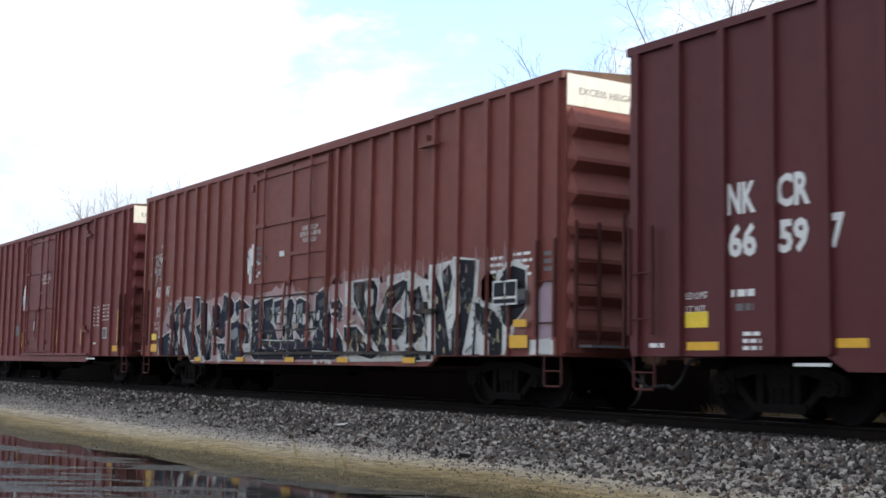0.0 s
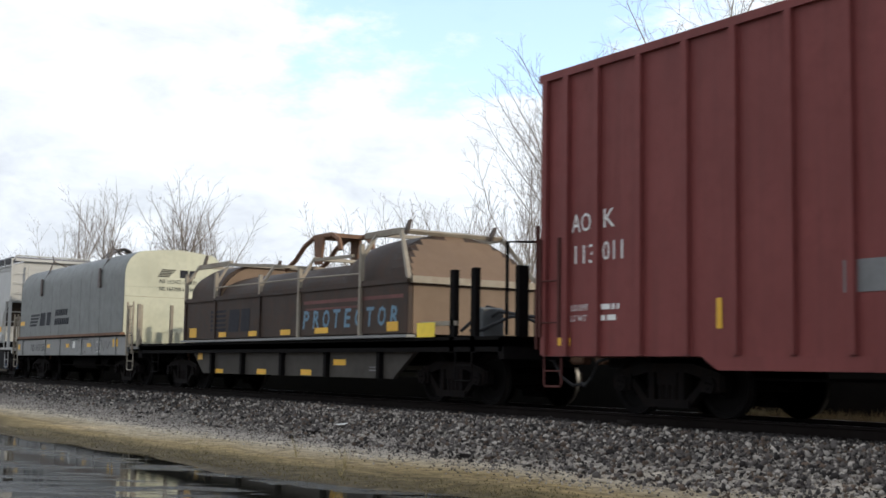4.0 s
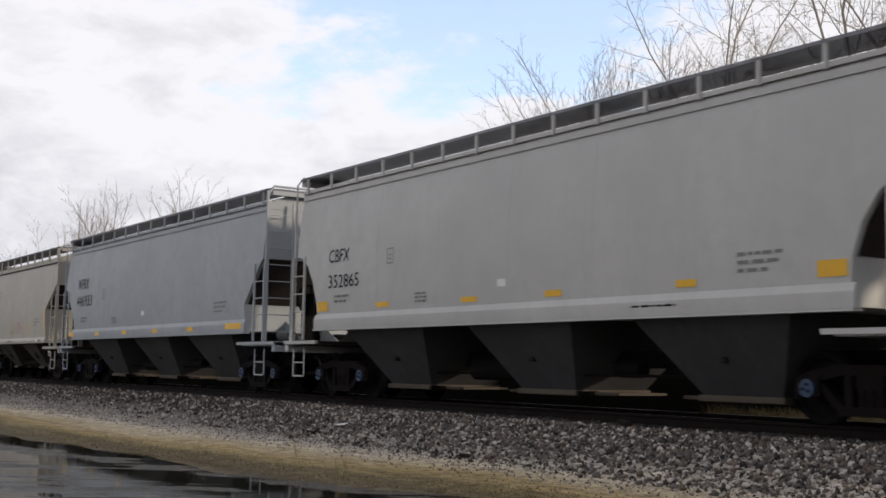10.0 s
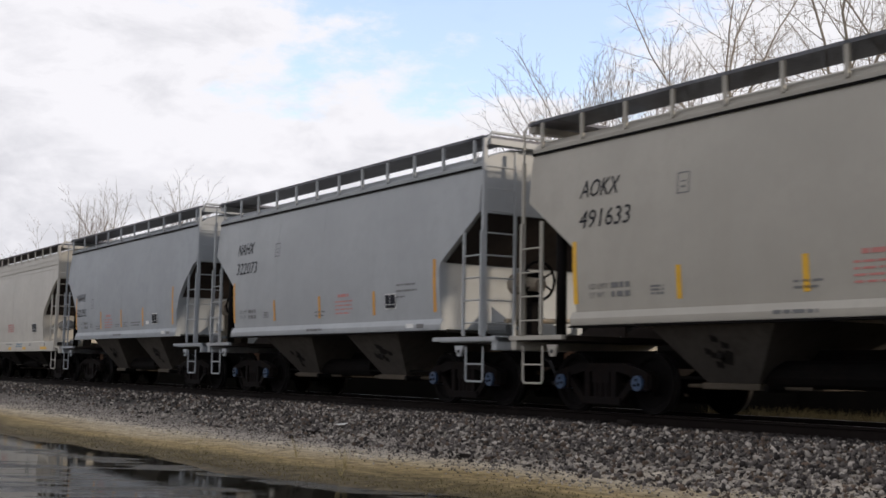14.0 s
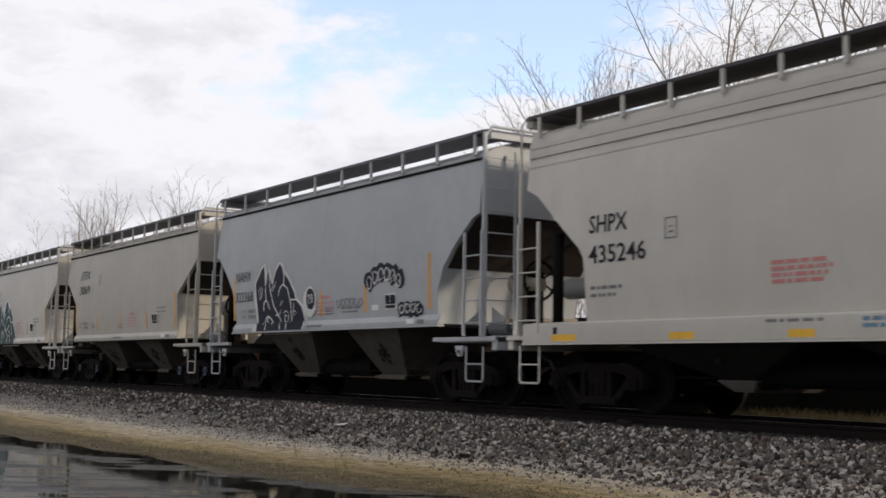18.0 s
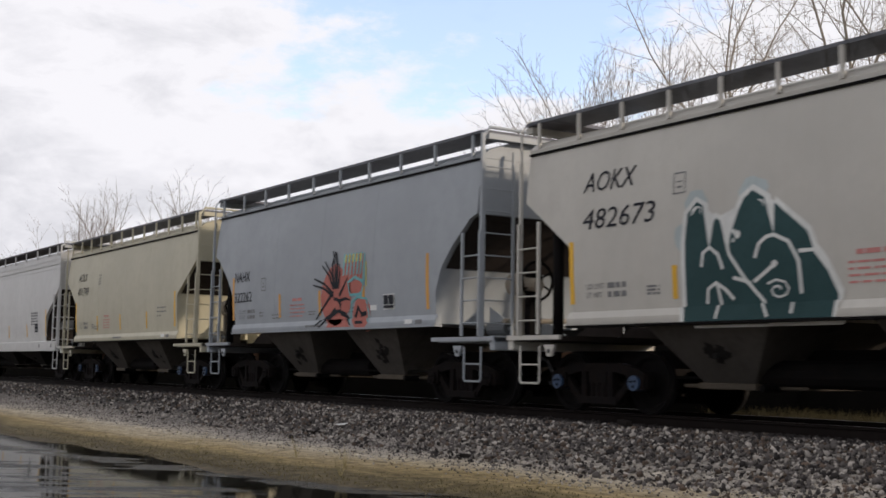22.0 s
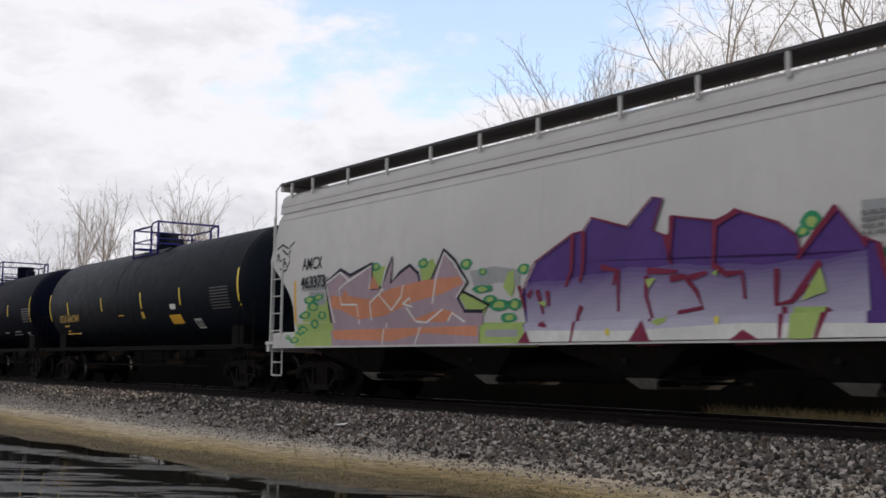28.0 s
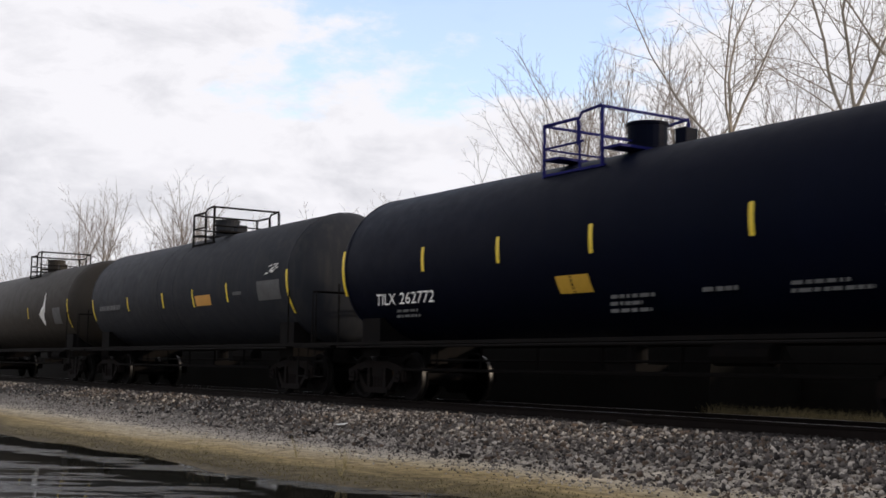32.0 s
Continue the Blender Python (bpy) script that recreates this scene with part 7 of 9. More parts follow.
c, sh, ys = tank_car(-352.8, TANK_BROWN, "oily brown-black tank car with a pale diamond patch", plat=(-0.06, 0.9), dome=0.06, strip_x=[(7.0, 1.8, 2.75), (2.0, 2.2, 2.6)], band=(-7.0, 7.0))
sh(5.2, 0.9, 1.95, 2.5, INK_DIM, "placard")
part("patch", Shape().add([(3.6, ys(2.3) - 0.02, 2.3), (4.0, ys(1.9) - 0.02, 1.9), (4.4, ys(2.6) - 0.02, 2.6), (4.2, ys(3.1) - 0.02, 3.1)], [(0, 1, 2, 3)]), INK_WHITE, c, "pale diamond shaped patch")


# ---- trees and brush ----
def grow(seed, fork, limb, tilts, r0=0.10, kink=0.17, lift=0.03, lateral=0.6, angle=(0.5, 0.95), rmin=0.0075, lean=0.0, sag=0.0):
    """A bare tree: a trunk up to its fork, crooked limbs fanned by their tilts, and side shoots in three orders on alternate sides."""
    rng = random.Random(seed)
    wood, fine = Shape(), Shape()

    def branch(p, d, length, r, level):
        n = max(2, int(length / (0.46, 0.36, 0.26, 0.24)[level]))
        pts, q, dd = [Vector(p)], Vector(p), Vector(d).normalized()
        for i in range(n):
            bend = Vector((rng.gauss(0, 1), rng.gauss(0, 1), rng.gauss(0, 0.7))) * kink * (0.5, 0.7, 1.0, 1.1)[level]
            dd = (dd + bend + Vector((0, 0, lift * (1.0, 1.2, 1.6, 2.0)[level] - sag * (level > 0)))).normalized()
            q = q + dd * (length / n)
            pts.append(q.copy())
        tip = max(rmin * 0.5, r * 0.22)
        (wood if level < 2 else fine).tube(pts, r, (6, 4, 3, 3)[level], r2=tip, caps=False)
        if level >= 3:
            return
        first = max(1, int(n * (0.12, 0.18, 0.2)[level]))
        spin = rng.uniform(0, 6.28)
        for i in range(first, n + 1):
            if rng.random() > (0.92, 0.88, 0.8)[level]:
                continue
            t = i / n
            at, along = pts[i], (pts[i] - pts[i - 1]).normalized()
            spin += 2.4 + rng.uniform(-0.5, 0.5)
            side = along.orthogonal().normalized()
            side = side * math.cos(spin) + along.cross(side) * math.sin(spin)
            ang = rng.uniform(*angle)
            out = along * math.cos(ang) + side * math.sin(ang)
            grown = length * lateral * rng.uniform(0.6, 1.1) * (1.12 - 0.72 * t)
            if grown > (0.5, 0.3, 0.16)[level]:
                branch(at, out, grown, max(rmin, (r + (tip - r) * t) * 0.5), level + 1)

    top = Vector((lean * fork, 0, fork))
    wood.tube([(0, 0, -0.4), top * 0.5 + Vector((0.04 * fork * lean, 0.03, 0)), top], r0 * 1.2, 8, r2=r0 * 0.95, caps=False)
    for a in tilts:
        low = top * rng.uniform(0.8, 1.0)
        d = Vector((a, rng.uniform(-0.35, 0.35), 1)).normalized()
        branch(low, d, limb * rng.uniform(0.85, 1.05), r0 * rng.uniform(0.55, 0.75), 0)
    return wood, fine


def tree_template(bark, twig, *shape, **more):
    wood, fine = grow(*shape, **more)
    return wood.mesh("trunk", bark, True), fine.mesh("crown", twig)


FAN = dict(kink=0.10, lift=0.02, lateral=0.44, angle=(0.38, 0.75), rmin=0.010)
FAR = dict(kink=0.11, lift=0.035, lateral=0.42, angle=(0.38, 0.75), rmin=0.012)
WIDE = dict(kink=0.15, lift=0.008, lateral=0.50, angle=(0.5, 1.0), rmin=0.0075)
TREES = [tree_template(BARK, TWIG, 11, 9.6, 8.8, (-1.05, -0.74, -0.5, -0.3, -0.1, 0.08), r0=0.065, **FAN),
         tree_template(BARK, TWIG, 12, 9.2, 9.0, (-0.46, -0.3, -0.14, 0.02, 0.16, 0.36), r0=0.065, **FAN),
         tree_template(BARK_PALE, TWIG_PALE, 13, 9.4, 9.5, (-0.38, -0.12, 0.36), r0=0.085, lean=-0.04, **WIDE),
         tree_template(BARK_PALE, TWIG_PALE, 14, 10.6, 8.6, (-0.52, -0.16, 0.08, 0.42), r0=0.085, lean=-0.04, **WIDE),
         tree_template(BARK, TWIG_FAR, 15, 10.4, 8.2, (-0.5, -0.28, -0.12, 0.04, 0.18, 0.42), r0=0.085, **FAR),
         tree_template(BARK, TWIG_FAR, 16, 9.6, 8.0, (-0.95, -0.6, -0.32, -0.1, 0.12, 0.34, 0.62), r0=0.08, **FAR),
         tree_template(BARK, TWIG_FAR, 17, 5.6, 7.0, (-0.6, -0.3, -0.05, 0.2, 0.5), r0=0.065, kink=0.12, lift=0.03, lateral=0.44, angle=(0.45, 0.85), rmin=0.011)]


def plant(k, x, y, scale, turn, label, group="bare trees along the track"):
    t = tagged(new("tree"), label, "tree", group)
    t.matrix_basis = pose(x, y, -0.4, 0, 0, turn)
    for name, me in zip(("trunk", "crown"), TREES[k]):
        p = part(name, me, None, t)
        p.scale = (scale, scale, scale)


# along the far side: bearing() gives the x of a line of sight at the distance y
def bearing(px, y):
    a = 56.87 - math.degrees(math.atan((px - 784) / 2160))
    return math.tan(radians(a)) * -(y + 13.255)


VASE, TALL = "bare grey-brown tree with fanned stems", "tall bare tree with pale sunlit bark"
for px, y, k, sc, turn in ((1010, 30, 0, 0.98, 57), (1040, 28, 0, 1.0, 63), (1012, 33, 1, 1.02, 240), (1078, 30, 0, 0.98, 45), (1000, 33, 0, 0.88, 70), (1112, 27, 1, 0.98, 57), (1170, 28, 1, 0.94, 200), (1222, 27, 1, 0.98, 95), (1312, 22, 3, 1.02, 57), (1540, 18, 2, 1.0, 57),
                          (1400, 30, 0, 0.86, 120), (1470, 29, 1, 0.86, 20), (1700, 20, 3, 0.95, 80), (1660, 28, 1, 0.95, 10)):
    plant(k, bearing(px, y), y, sc, turn, TALL if k in (2, 3) else VASE)
for px, y, k, sc, turn in ((180, 26, 4, 1.08, 57), (138, 27, 4, 1.08, 170), (325, 30, 5, 1.18, 57), (312, 31, 4, 0.95, 200), (352, 32, 4, 0.9, 300), (100, 30, 6, 1.55, 140), (252, 36, 6, 1.5, 210), (385, 33, 6, 1.35, 10), (62, 34, 6, 1.4, 250), (28, 26, 6, 1.3, 60), (-40, 28, 5, 0.9, 10),
                          (215, 40, 6, 1.5, 15), (290, 42, 6, 1.5, 100), (620, 44, 6, 1.4, 80), (665, 47, 6, 1.35, 200), (715, 44, 6, 1.35, 130), (590, 47, 6, 1.35, 20), (760, 42, 6, 1.3, 250),
                          (815, 38, 6, 1.2, 190), (875, 38, 6, 1.1, 60), (935, 35, 6, 1.3, 100), (500, 70, 6, 1.5, 20), (440, 65, 6, 1.5, 220)):
    plant(k, bearing(px, y), y, sc, turn, VASE)


def build_brush():
    """Thickets of thin stems behind the trees."""
    rng = random.Random(21)
    for px0, px1, y0, y1, n, h in ((930, 1700, 34, 52, 420, 13.0), (560, 930, 46, 70, 480, 15.0), (-60, 420, 46, 70, 560, 18.0)):
        s = Shape()
        for i in range(n):
            y = rng.uniform(y0, y1)
            x = bearing(rng.uniform(px0, px1), y)
            hh = h * rng.uniform(0.45, 1.0)
            p = Vector((x, y, -0.5))
            d = Vector((rng.uniform(-.2, .2), rng.uniform(-.2, .2), 1))
            s.tube([p, p + d * hh * 0.5, p + d * hh + Vector((rng.uniform(-.5, .5), 0, 0))], 0.03, 3, r2=0.010, caps=False)
            for b in range(15):
                t = rng.uniform(0.2, 0.97)
                q = p + d * hh * t
                e = Vector((rng.uniform(-1, 1), rng.uniform(-.6, .6), rng.uniform(0.5, 1.3))) * hh * 0.16
                s.tube([q, q + e], 0.014, 3, r2=0.008, caps=False)
        tagged(new("brush", s.mesh("brush", TWIG)), "leafless brown brush and saplings behind the track", "brush", kind="stuff")


build_brush()


def build_bank():
    """Low earth banks added beyond the far rail, near black for shade; the first ends short of the camera's right."""
    soil = surface("shade_dark_soil", (0.005, 0.0046, 0.0042), 0.95, grain=5, vary=0.4, second=(0.008, 0.007, 0.006), bump=0.5, spec=0.05)
    rng = random.Random(6)
    # heights chosen to back the gap under the cars with a dark face
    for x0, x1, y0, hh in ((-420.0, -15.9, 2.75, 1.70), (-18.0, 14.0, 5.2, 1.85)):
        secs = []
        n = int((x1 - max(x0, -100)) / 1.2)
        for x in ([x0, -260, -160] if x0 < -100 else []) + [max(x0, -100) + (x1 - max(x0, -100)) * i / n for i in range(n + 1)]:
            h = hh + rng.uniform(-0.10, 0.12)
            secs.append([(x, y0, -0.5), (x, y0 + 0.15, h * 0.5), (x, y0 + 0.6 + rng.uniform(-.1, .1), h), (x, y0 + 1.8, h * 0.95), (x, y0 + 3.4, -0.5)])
        tagged(new("embankment", smooth_by_angle(Shape().loft(secs).mesh("embankment", soil), 60)), "low earth bank added beyond the far rail, near black for shade", "bank", kind="structure")


build_bank()


def build_grass():
    rng = random.Random(5)

    def tufts(name, n, place, mat, h, label):
        s = Shape()
        for i in range(n):
            x, y = place()
            z = float(ground_z(np.array(x), np.array(y)))
            for b in range(rng.randint(3, 6)):
                a = rng.uniform(0, 6.28)
                l = h * rng.uniform(0.5, 1.2)
                dx, dy = math.cos(a) * l * 0.45, math.sin(a) * l * 0.45
                w = 0.004
                s.add([(x - w, y, z - 0.01), (x + w, y, z - 0.01), (x + dx * .4 + w, y + dy * .4, z + l * .6), (x + dx * .4 - w, y + dy * .4, z + l * .6), (x + dx, y + dy, z + l)],
                      [(0, 1, 2, 3), (3, 2, 4)])
        tagged(new(name, s.mesh(name, mat)), label, "grass", kind="stuff")

    def edge():
        x = rng.uniform(-32, -6)
        return x, float(shore(x)) + abs(rng.gauss(0.05, 0.42))

    def strip():
        x = rng.uniform(-40, -6)
        return x, float(shore(x)) * 0.5 - 2.2 + rng.gauss(0.0, 0.6)

    def beyond():
        x = rng.uniform(-15.9, 2)
        while math.sin(x * 3.1) + math.sin(x * 7.7 + 1) < rng.uniform(-2.2, 0.8):
            x = rng.uniform(-15.9, 2)
        return x, rng.uniform(2.6, 3.8)
    tufts("grass", 5200, edge, GREEN_GRASS, 0.020, "short olive grass at the water's edge")
    tufts("dry_grass", 1600, strip, DRY_GRASS, 0.018, "sparse dry grass on the dirt strip")
    tufts("dry_grass", 4200, beyond, SHADE_GRASS, 0.42, "tall dry grass beyond the track")
    weed = Shape()
    for i in range(9):
        a, l = rng.uniform(-0.5, 0.5), rng.uniform(0.15, 0.3)
        weed.tube([(0, 0, -0.02), (a * 0.1, 0.02 * i - 0.08, l * 0.6), (a * 0.3, 0.03 * i - 0.12, l)], 0.003, 3, r2=0.0015)
    me = weed.mesh("weed", DRY_GRASS)
    for x, y, r in ((-12.0, -6.75, 10), (-14.6, -6.0, 80), (-15.8, -6.9, 200), (-12.9, -6.2, 120)):
        w = tagged(new("weed", me), "dry straw-coloured weed stalks in the dirt", "weed", "weeds by the puddle", kind="stuff")
        w.matrix_basis = pose(x, y, float(ground_z(np.array(x), np.array(y))), 0, 0, r)


build_grass()


def build_litter():
    """Small things lying on the shoulder, and dusty rubble beyond the far rail."""
    def lie(name, me, x, y, turn, label, cat, lift=0.02):
        o = tagged(new(name, me), label, cat)
        o.matrix_basis = pose(x, y, float(ground_z(np.array(x), np.array(y))) + lift, 0, 0, turn)
    lie("paper_scrap", Shape().add([(-0.11, -0.05, 0), (0.1, -0.03, 0.01), (0.12, 0.05, 0.04), (-0.09, 0.04, 0.02)], [(0, 1, 2, 3)]).mesh("paper_scrap", CARD_WHITE), -18.85, -3.04, 20, "crumpled white paper scrap on the gravel", "litter", 0.05)
    lie("wood_splinter", Shape().box(-0.32, 0.3, -0.04, 0.05, -0.02, 0.05, bevel=0.01).mesh("wood_splinter", TIE_WOOD), -13.2, -1.55, 150, "dark splintered piece of tie on the ballast", "wood", 0.08)
    lie("wood_splinter", Shape().box(-0.16, 0.2, -0.03, 0.03, -0.02, 0.04, bevel=0.01).mesh("wood_splinter", TIE_WOOD), -19.0, -3.55, 170, "dark wood scrap on the dirt", "wood", 0.02)
    lie("wood_splinter", Shape().box(-0.12, 0.16, -0.03, 0.03, -0.02, 0.04, bevel=0.01).mesh("wood_splinter", TIE_WOOD), -13.65, -3.95, 10, "dark wood scrap on the dirt", "wood", 0.02)


build_litter()


# ---- graffiti: layers of sprayed shapes on the car sides ----
def spray(name, rgb, vary=0.2):
    return surface(name, rgb, 0.55, vary=vary, bump=0.03, spec=0.15)


SPRAY = {"chalk": spray("chalky_white_spray", (0.54, 0.535, 0.51)), "rose": spray("dusty_rose_spray", (0.40, 0.27, 0.27)), "slate": spray("slate_spray", (0.12, 0.13, 0.14)), "black": spray("black_spray", (0.014, 0.015, 0.02)), "white": spray("white_spray", (0.64, 0.64, 0.61)), "grey": spray("grey_spray", (0.22, 0.24, 0.24)),
         "pink": spray("pink_haze_spray", (0.25, 0.125, 0.11)), "teal": spray("teal_spray", (0.026, 0.062, 0.064)), "navy": spray("navy_spray", (0.013, 0.015, 0.03)),
         "red": spray("red_spray", (0.46, 0.15, 0.12)), "cyan": spray("cyan_spray", (0.16, 0.42, 0.44)), "purple": spray("purple_spray", (0.085, 0.04, 0.19)),
         "orange": spray("orange_spray", (0.56, 0.23, 0.13)), "green": spray("green_spray", (0.035, 0.26, 0.12)),
         "lime": spray("lime_spray", (0.34, 0.46, 0.14)), "crimson": spray("crimson_spray", (0.19, 0.022, 0.055)), "yellow": spray("yellow_spray", (0.66, 0.58, 0.10)),
         "haze": spray("pale_blue_haze_spray", (0.42, 0.47, 0.47)), "charcoal": spray("charcoal_spray", (0.075, 0.078, 0.078)), "umber": spray("umber_spray", (0.075, 0.04, 0.03)), "buff": spray("buff_spray", (0.46, 0.40, 0.26)), "silver": spray("silver_spray", (0.33, 0.34, 0.34)), "lilac_grey": spray("dusty_lilac_spray", (0.36, 0.27, 0.31)),
         }


def clip_half(poly, axis, at, keep_low):
    """The part of an outline on one side of a line."""
    out = []
    for i, p in enumerate(poly):
        q = poly[(i + 1) % len(poly)]
        pin, qin = (p[axis] <= at) == keep_low, (q[axis] <= at) == keep_low
        if pin:
            out.append(p)
        if pin != qin and q[axis] != p[axis]:
            f = (at - p[axis]) / (q[axis] - p[axis])
            out.append((p[0] + (q[0] - p[0]) * f, p[1] + (q[1] - p[1]) * f))
    return out


def cut_up(poly, axis, cuts):
    """Slices of an outline between successive cuts."""
    pieces = []
    for lo, hi in zip(cuts, cuts[1:]):
        c = clip_half(clip_half(poly, axis, hi, True), axis, lo, False)
        if len(c) > 2:
            pieces.append(((lo + hi) / 2, c))
    return pieces


class Painting:
    """Flat sprayed layers, each a little proud of the last, that follow the relief of the car's side."""

    def __init__(self, car, depth, name, label, xcuts, zcuts):
        self.car, self.depth, self.lift, self.root = car, depth, 0.004, None
        self.name, self.label, self.xcuts, self.zcuts = name, label, xcuts, zcuts

    def layer(self, polys, mat):
        s = Shape()
        for poly in polys:
            for xm, strip in cut_up(poly, 0, self.xcuts):
                for zm, c in cut_up(strip, 1, self.zcuts):
                    ys = [self.depth(xm, zm, z) for x, z in c]
                    if None not in ys:
                        s.add([(x, y - self.lift, z) for (x, z), y in zip(c, ys)], [tuple(range(len(c)))])
        self.lift += 0.0016
        if not s.f:
            return
        o = part(self.name if self.root is None else "spray_layer", s, SPRAY[mat], self.root or self.car, self.label if self.root is None else "")
        tagged(o, kind="stuff")
        self.root = self.root or o


BOX_POSTS = POSTS_CLOSE


def box_depth(xm, zm, z):
    if zm < 0.86:
        return -1.632 if abs(xm) < 5.7 else None
    if any(abs(xm - p) < 0.056 for p in BOX_POSTS):
        return -1.677
    return -1.657 if DOOR_X[0] < xm < DOOR_X[1] and zm > 0.98 else -1.602


def hopper_depth(low, high):
    def depth(xm, zm, z):
        if zm < high:
            return -1.602 if zm > low else -1.40
        return side_y(z, 0.004)
    return depth


def box_painting(name, label):
    cuts = sorted([-9.3, 9.3, *DOOR_X] + [p + d for p in BOX_POSTS for d in (-0.055, 0.055)])
    return Painting(car2, box_depth, name, label, cuts, [0.68, 0.86, 0.98, 5.0])


def hopper_painting(car, label, low, high, half):
    return Painting(car, hopper_depth(low, high), "graffiti", label, [-half, half], [0.9, low, high, 1.8, 2.05, 2.3, 2.6, 2.9, 3.2, 3.6])


def blob(rng, cx, cz, rx, rz, n=14, rough=0.22, spikes=0):
    pts = []
    for i in range(n):
        a = 2 * math.pi * i / n
        k = 1 + rng.uniform(-rough, rough)
        pts.append((cx + rx * k * math.cos(a), cz + rz * k * math.sin(a)))
    return pts


def stroke(pts, w0, w1=None):
    """A brush stroke: a ribbon along a polyline, tapering from w0 to w1."""
    w1 = w0 if w1 is None else w1
    left, right = [], []
    for i, (x, z) in enumerate(pts):
        a, b = pts[max(i - 1, 0)], pts[min(i + 1, len(pts) - 1)]
        d = math.hypot(b[0] - a[0], b[1] - a[1]) or 1
        w = (w0 + (w1 - w0) * i / max(1, len(pts) - 1)) / 2
        nx, nz = -(b[1] - a[1]) / d * w, (b[0] - a[0]) / d * w
        left.append((x + nx, z + nz))
        right.append((x - nx, z - nz))
    return [[left[i], right[i], right[i + 1], left[i + 1]][::-1] for i in range(len(pts) - 1)]


def dense(p, rng, x0, x1, z0, z1, n, mats, size=(0.08, 0.3)):
    for mat in mats:
        polys = []
        for i in range(n):
            cx, cz = rng.uniform(x0, x1), rng.uniform(z0, z1)
            l, a, w = rng.uniform(size[0] * 2, size[1] * 2.2), rng.choice([1.3, 1.5, 1.8, 1.15, 0.5, 2.4]) + rng.uniform(-.15, .15), rng.uniform(size[0], size[1]) * 0.6
            pts = [(cx - math.cos(a) * l / 2, cz - math.sin(a) * l / 2), (cx + rng.uniform(-.08, .08), cz), (cx + math.cos(a) * l / 2, cz + math.sin(a) * l / 2)]
            if all(z0 <= z <= z1 + 0.1 for _, z in pts):
                polys += stroke(pts, w, w * rng.uniform(0.2, 1.0))
        if polys:
            p.layer(polys, mat)


def cell(pts, x0, w, z0=0.72, h=1.6):
    return [(x0 + a * w, z0 + b * h) for a, b in pts]


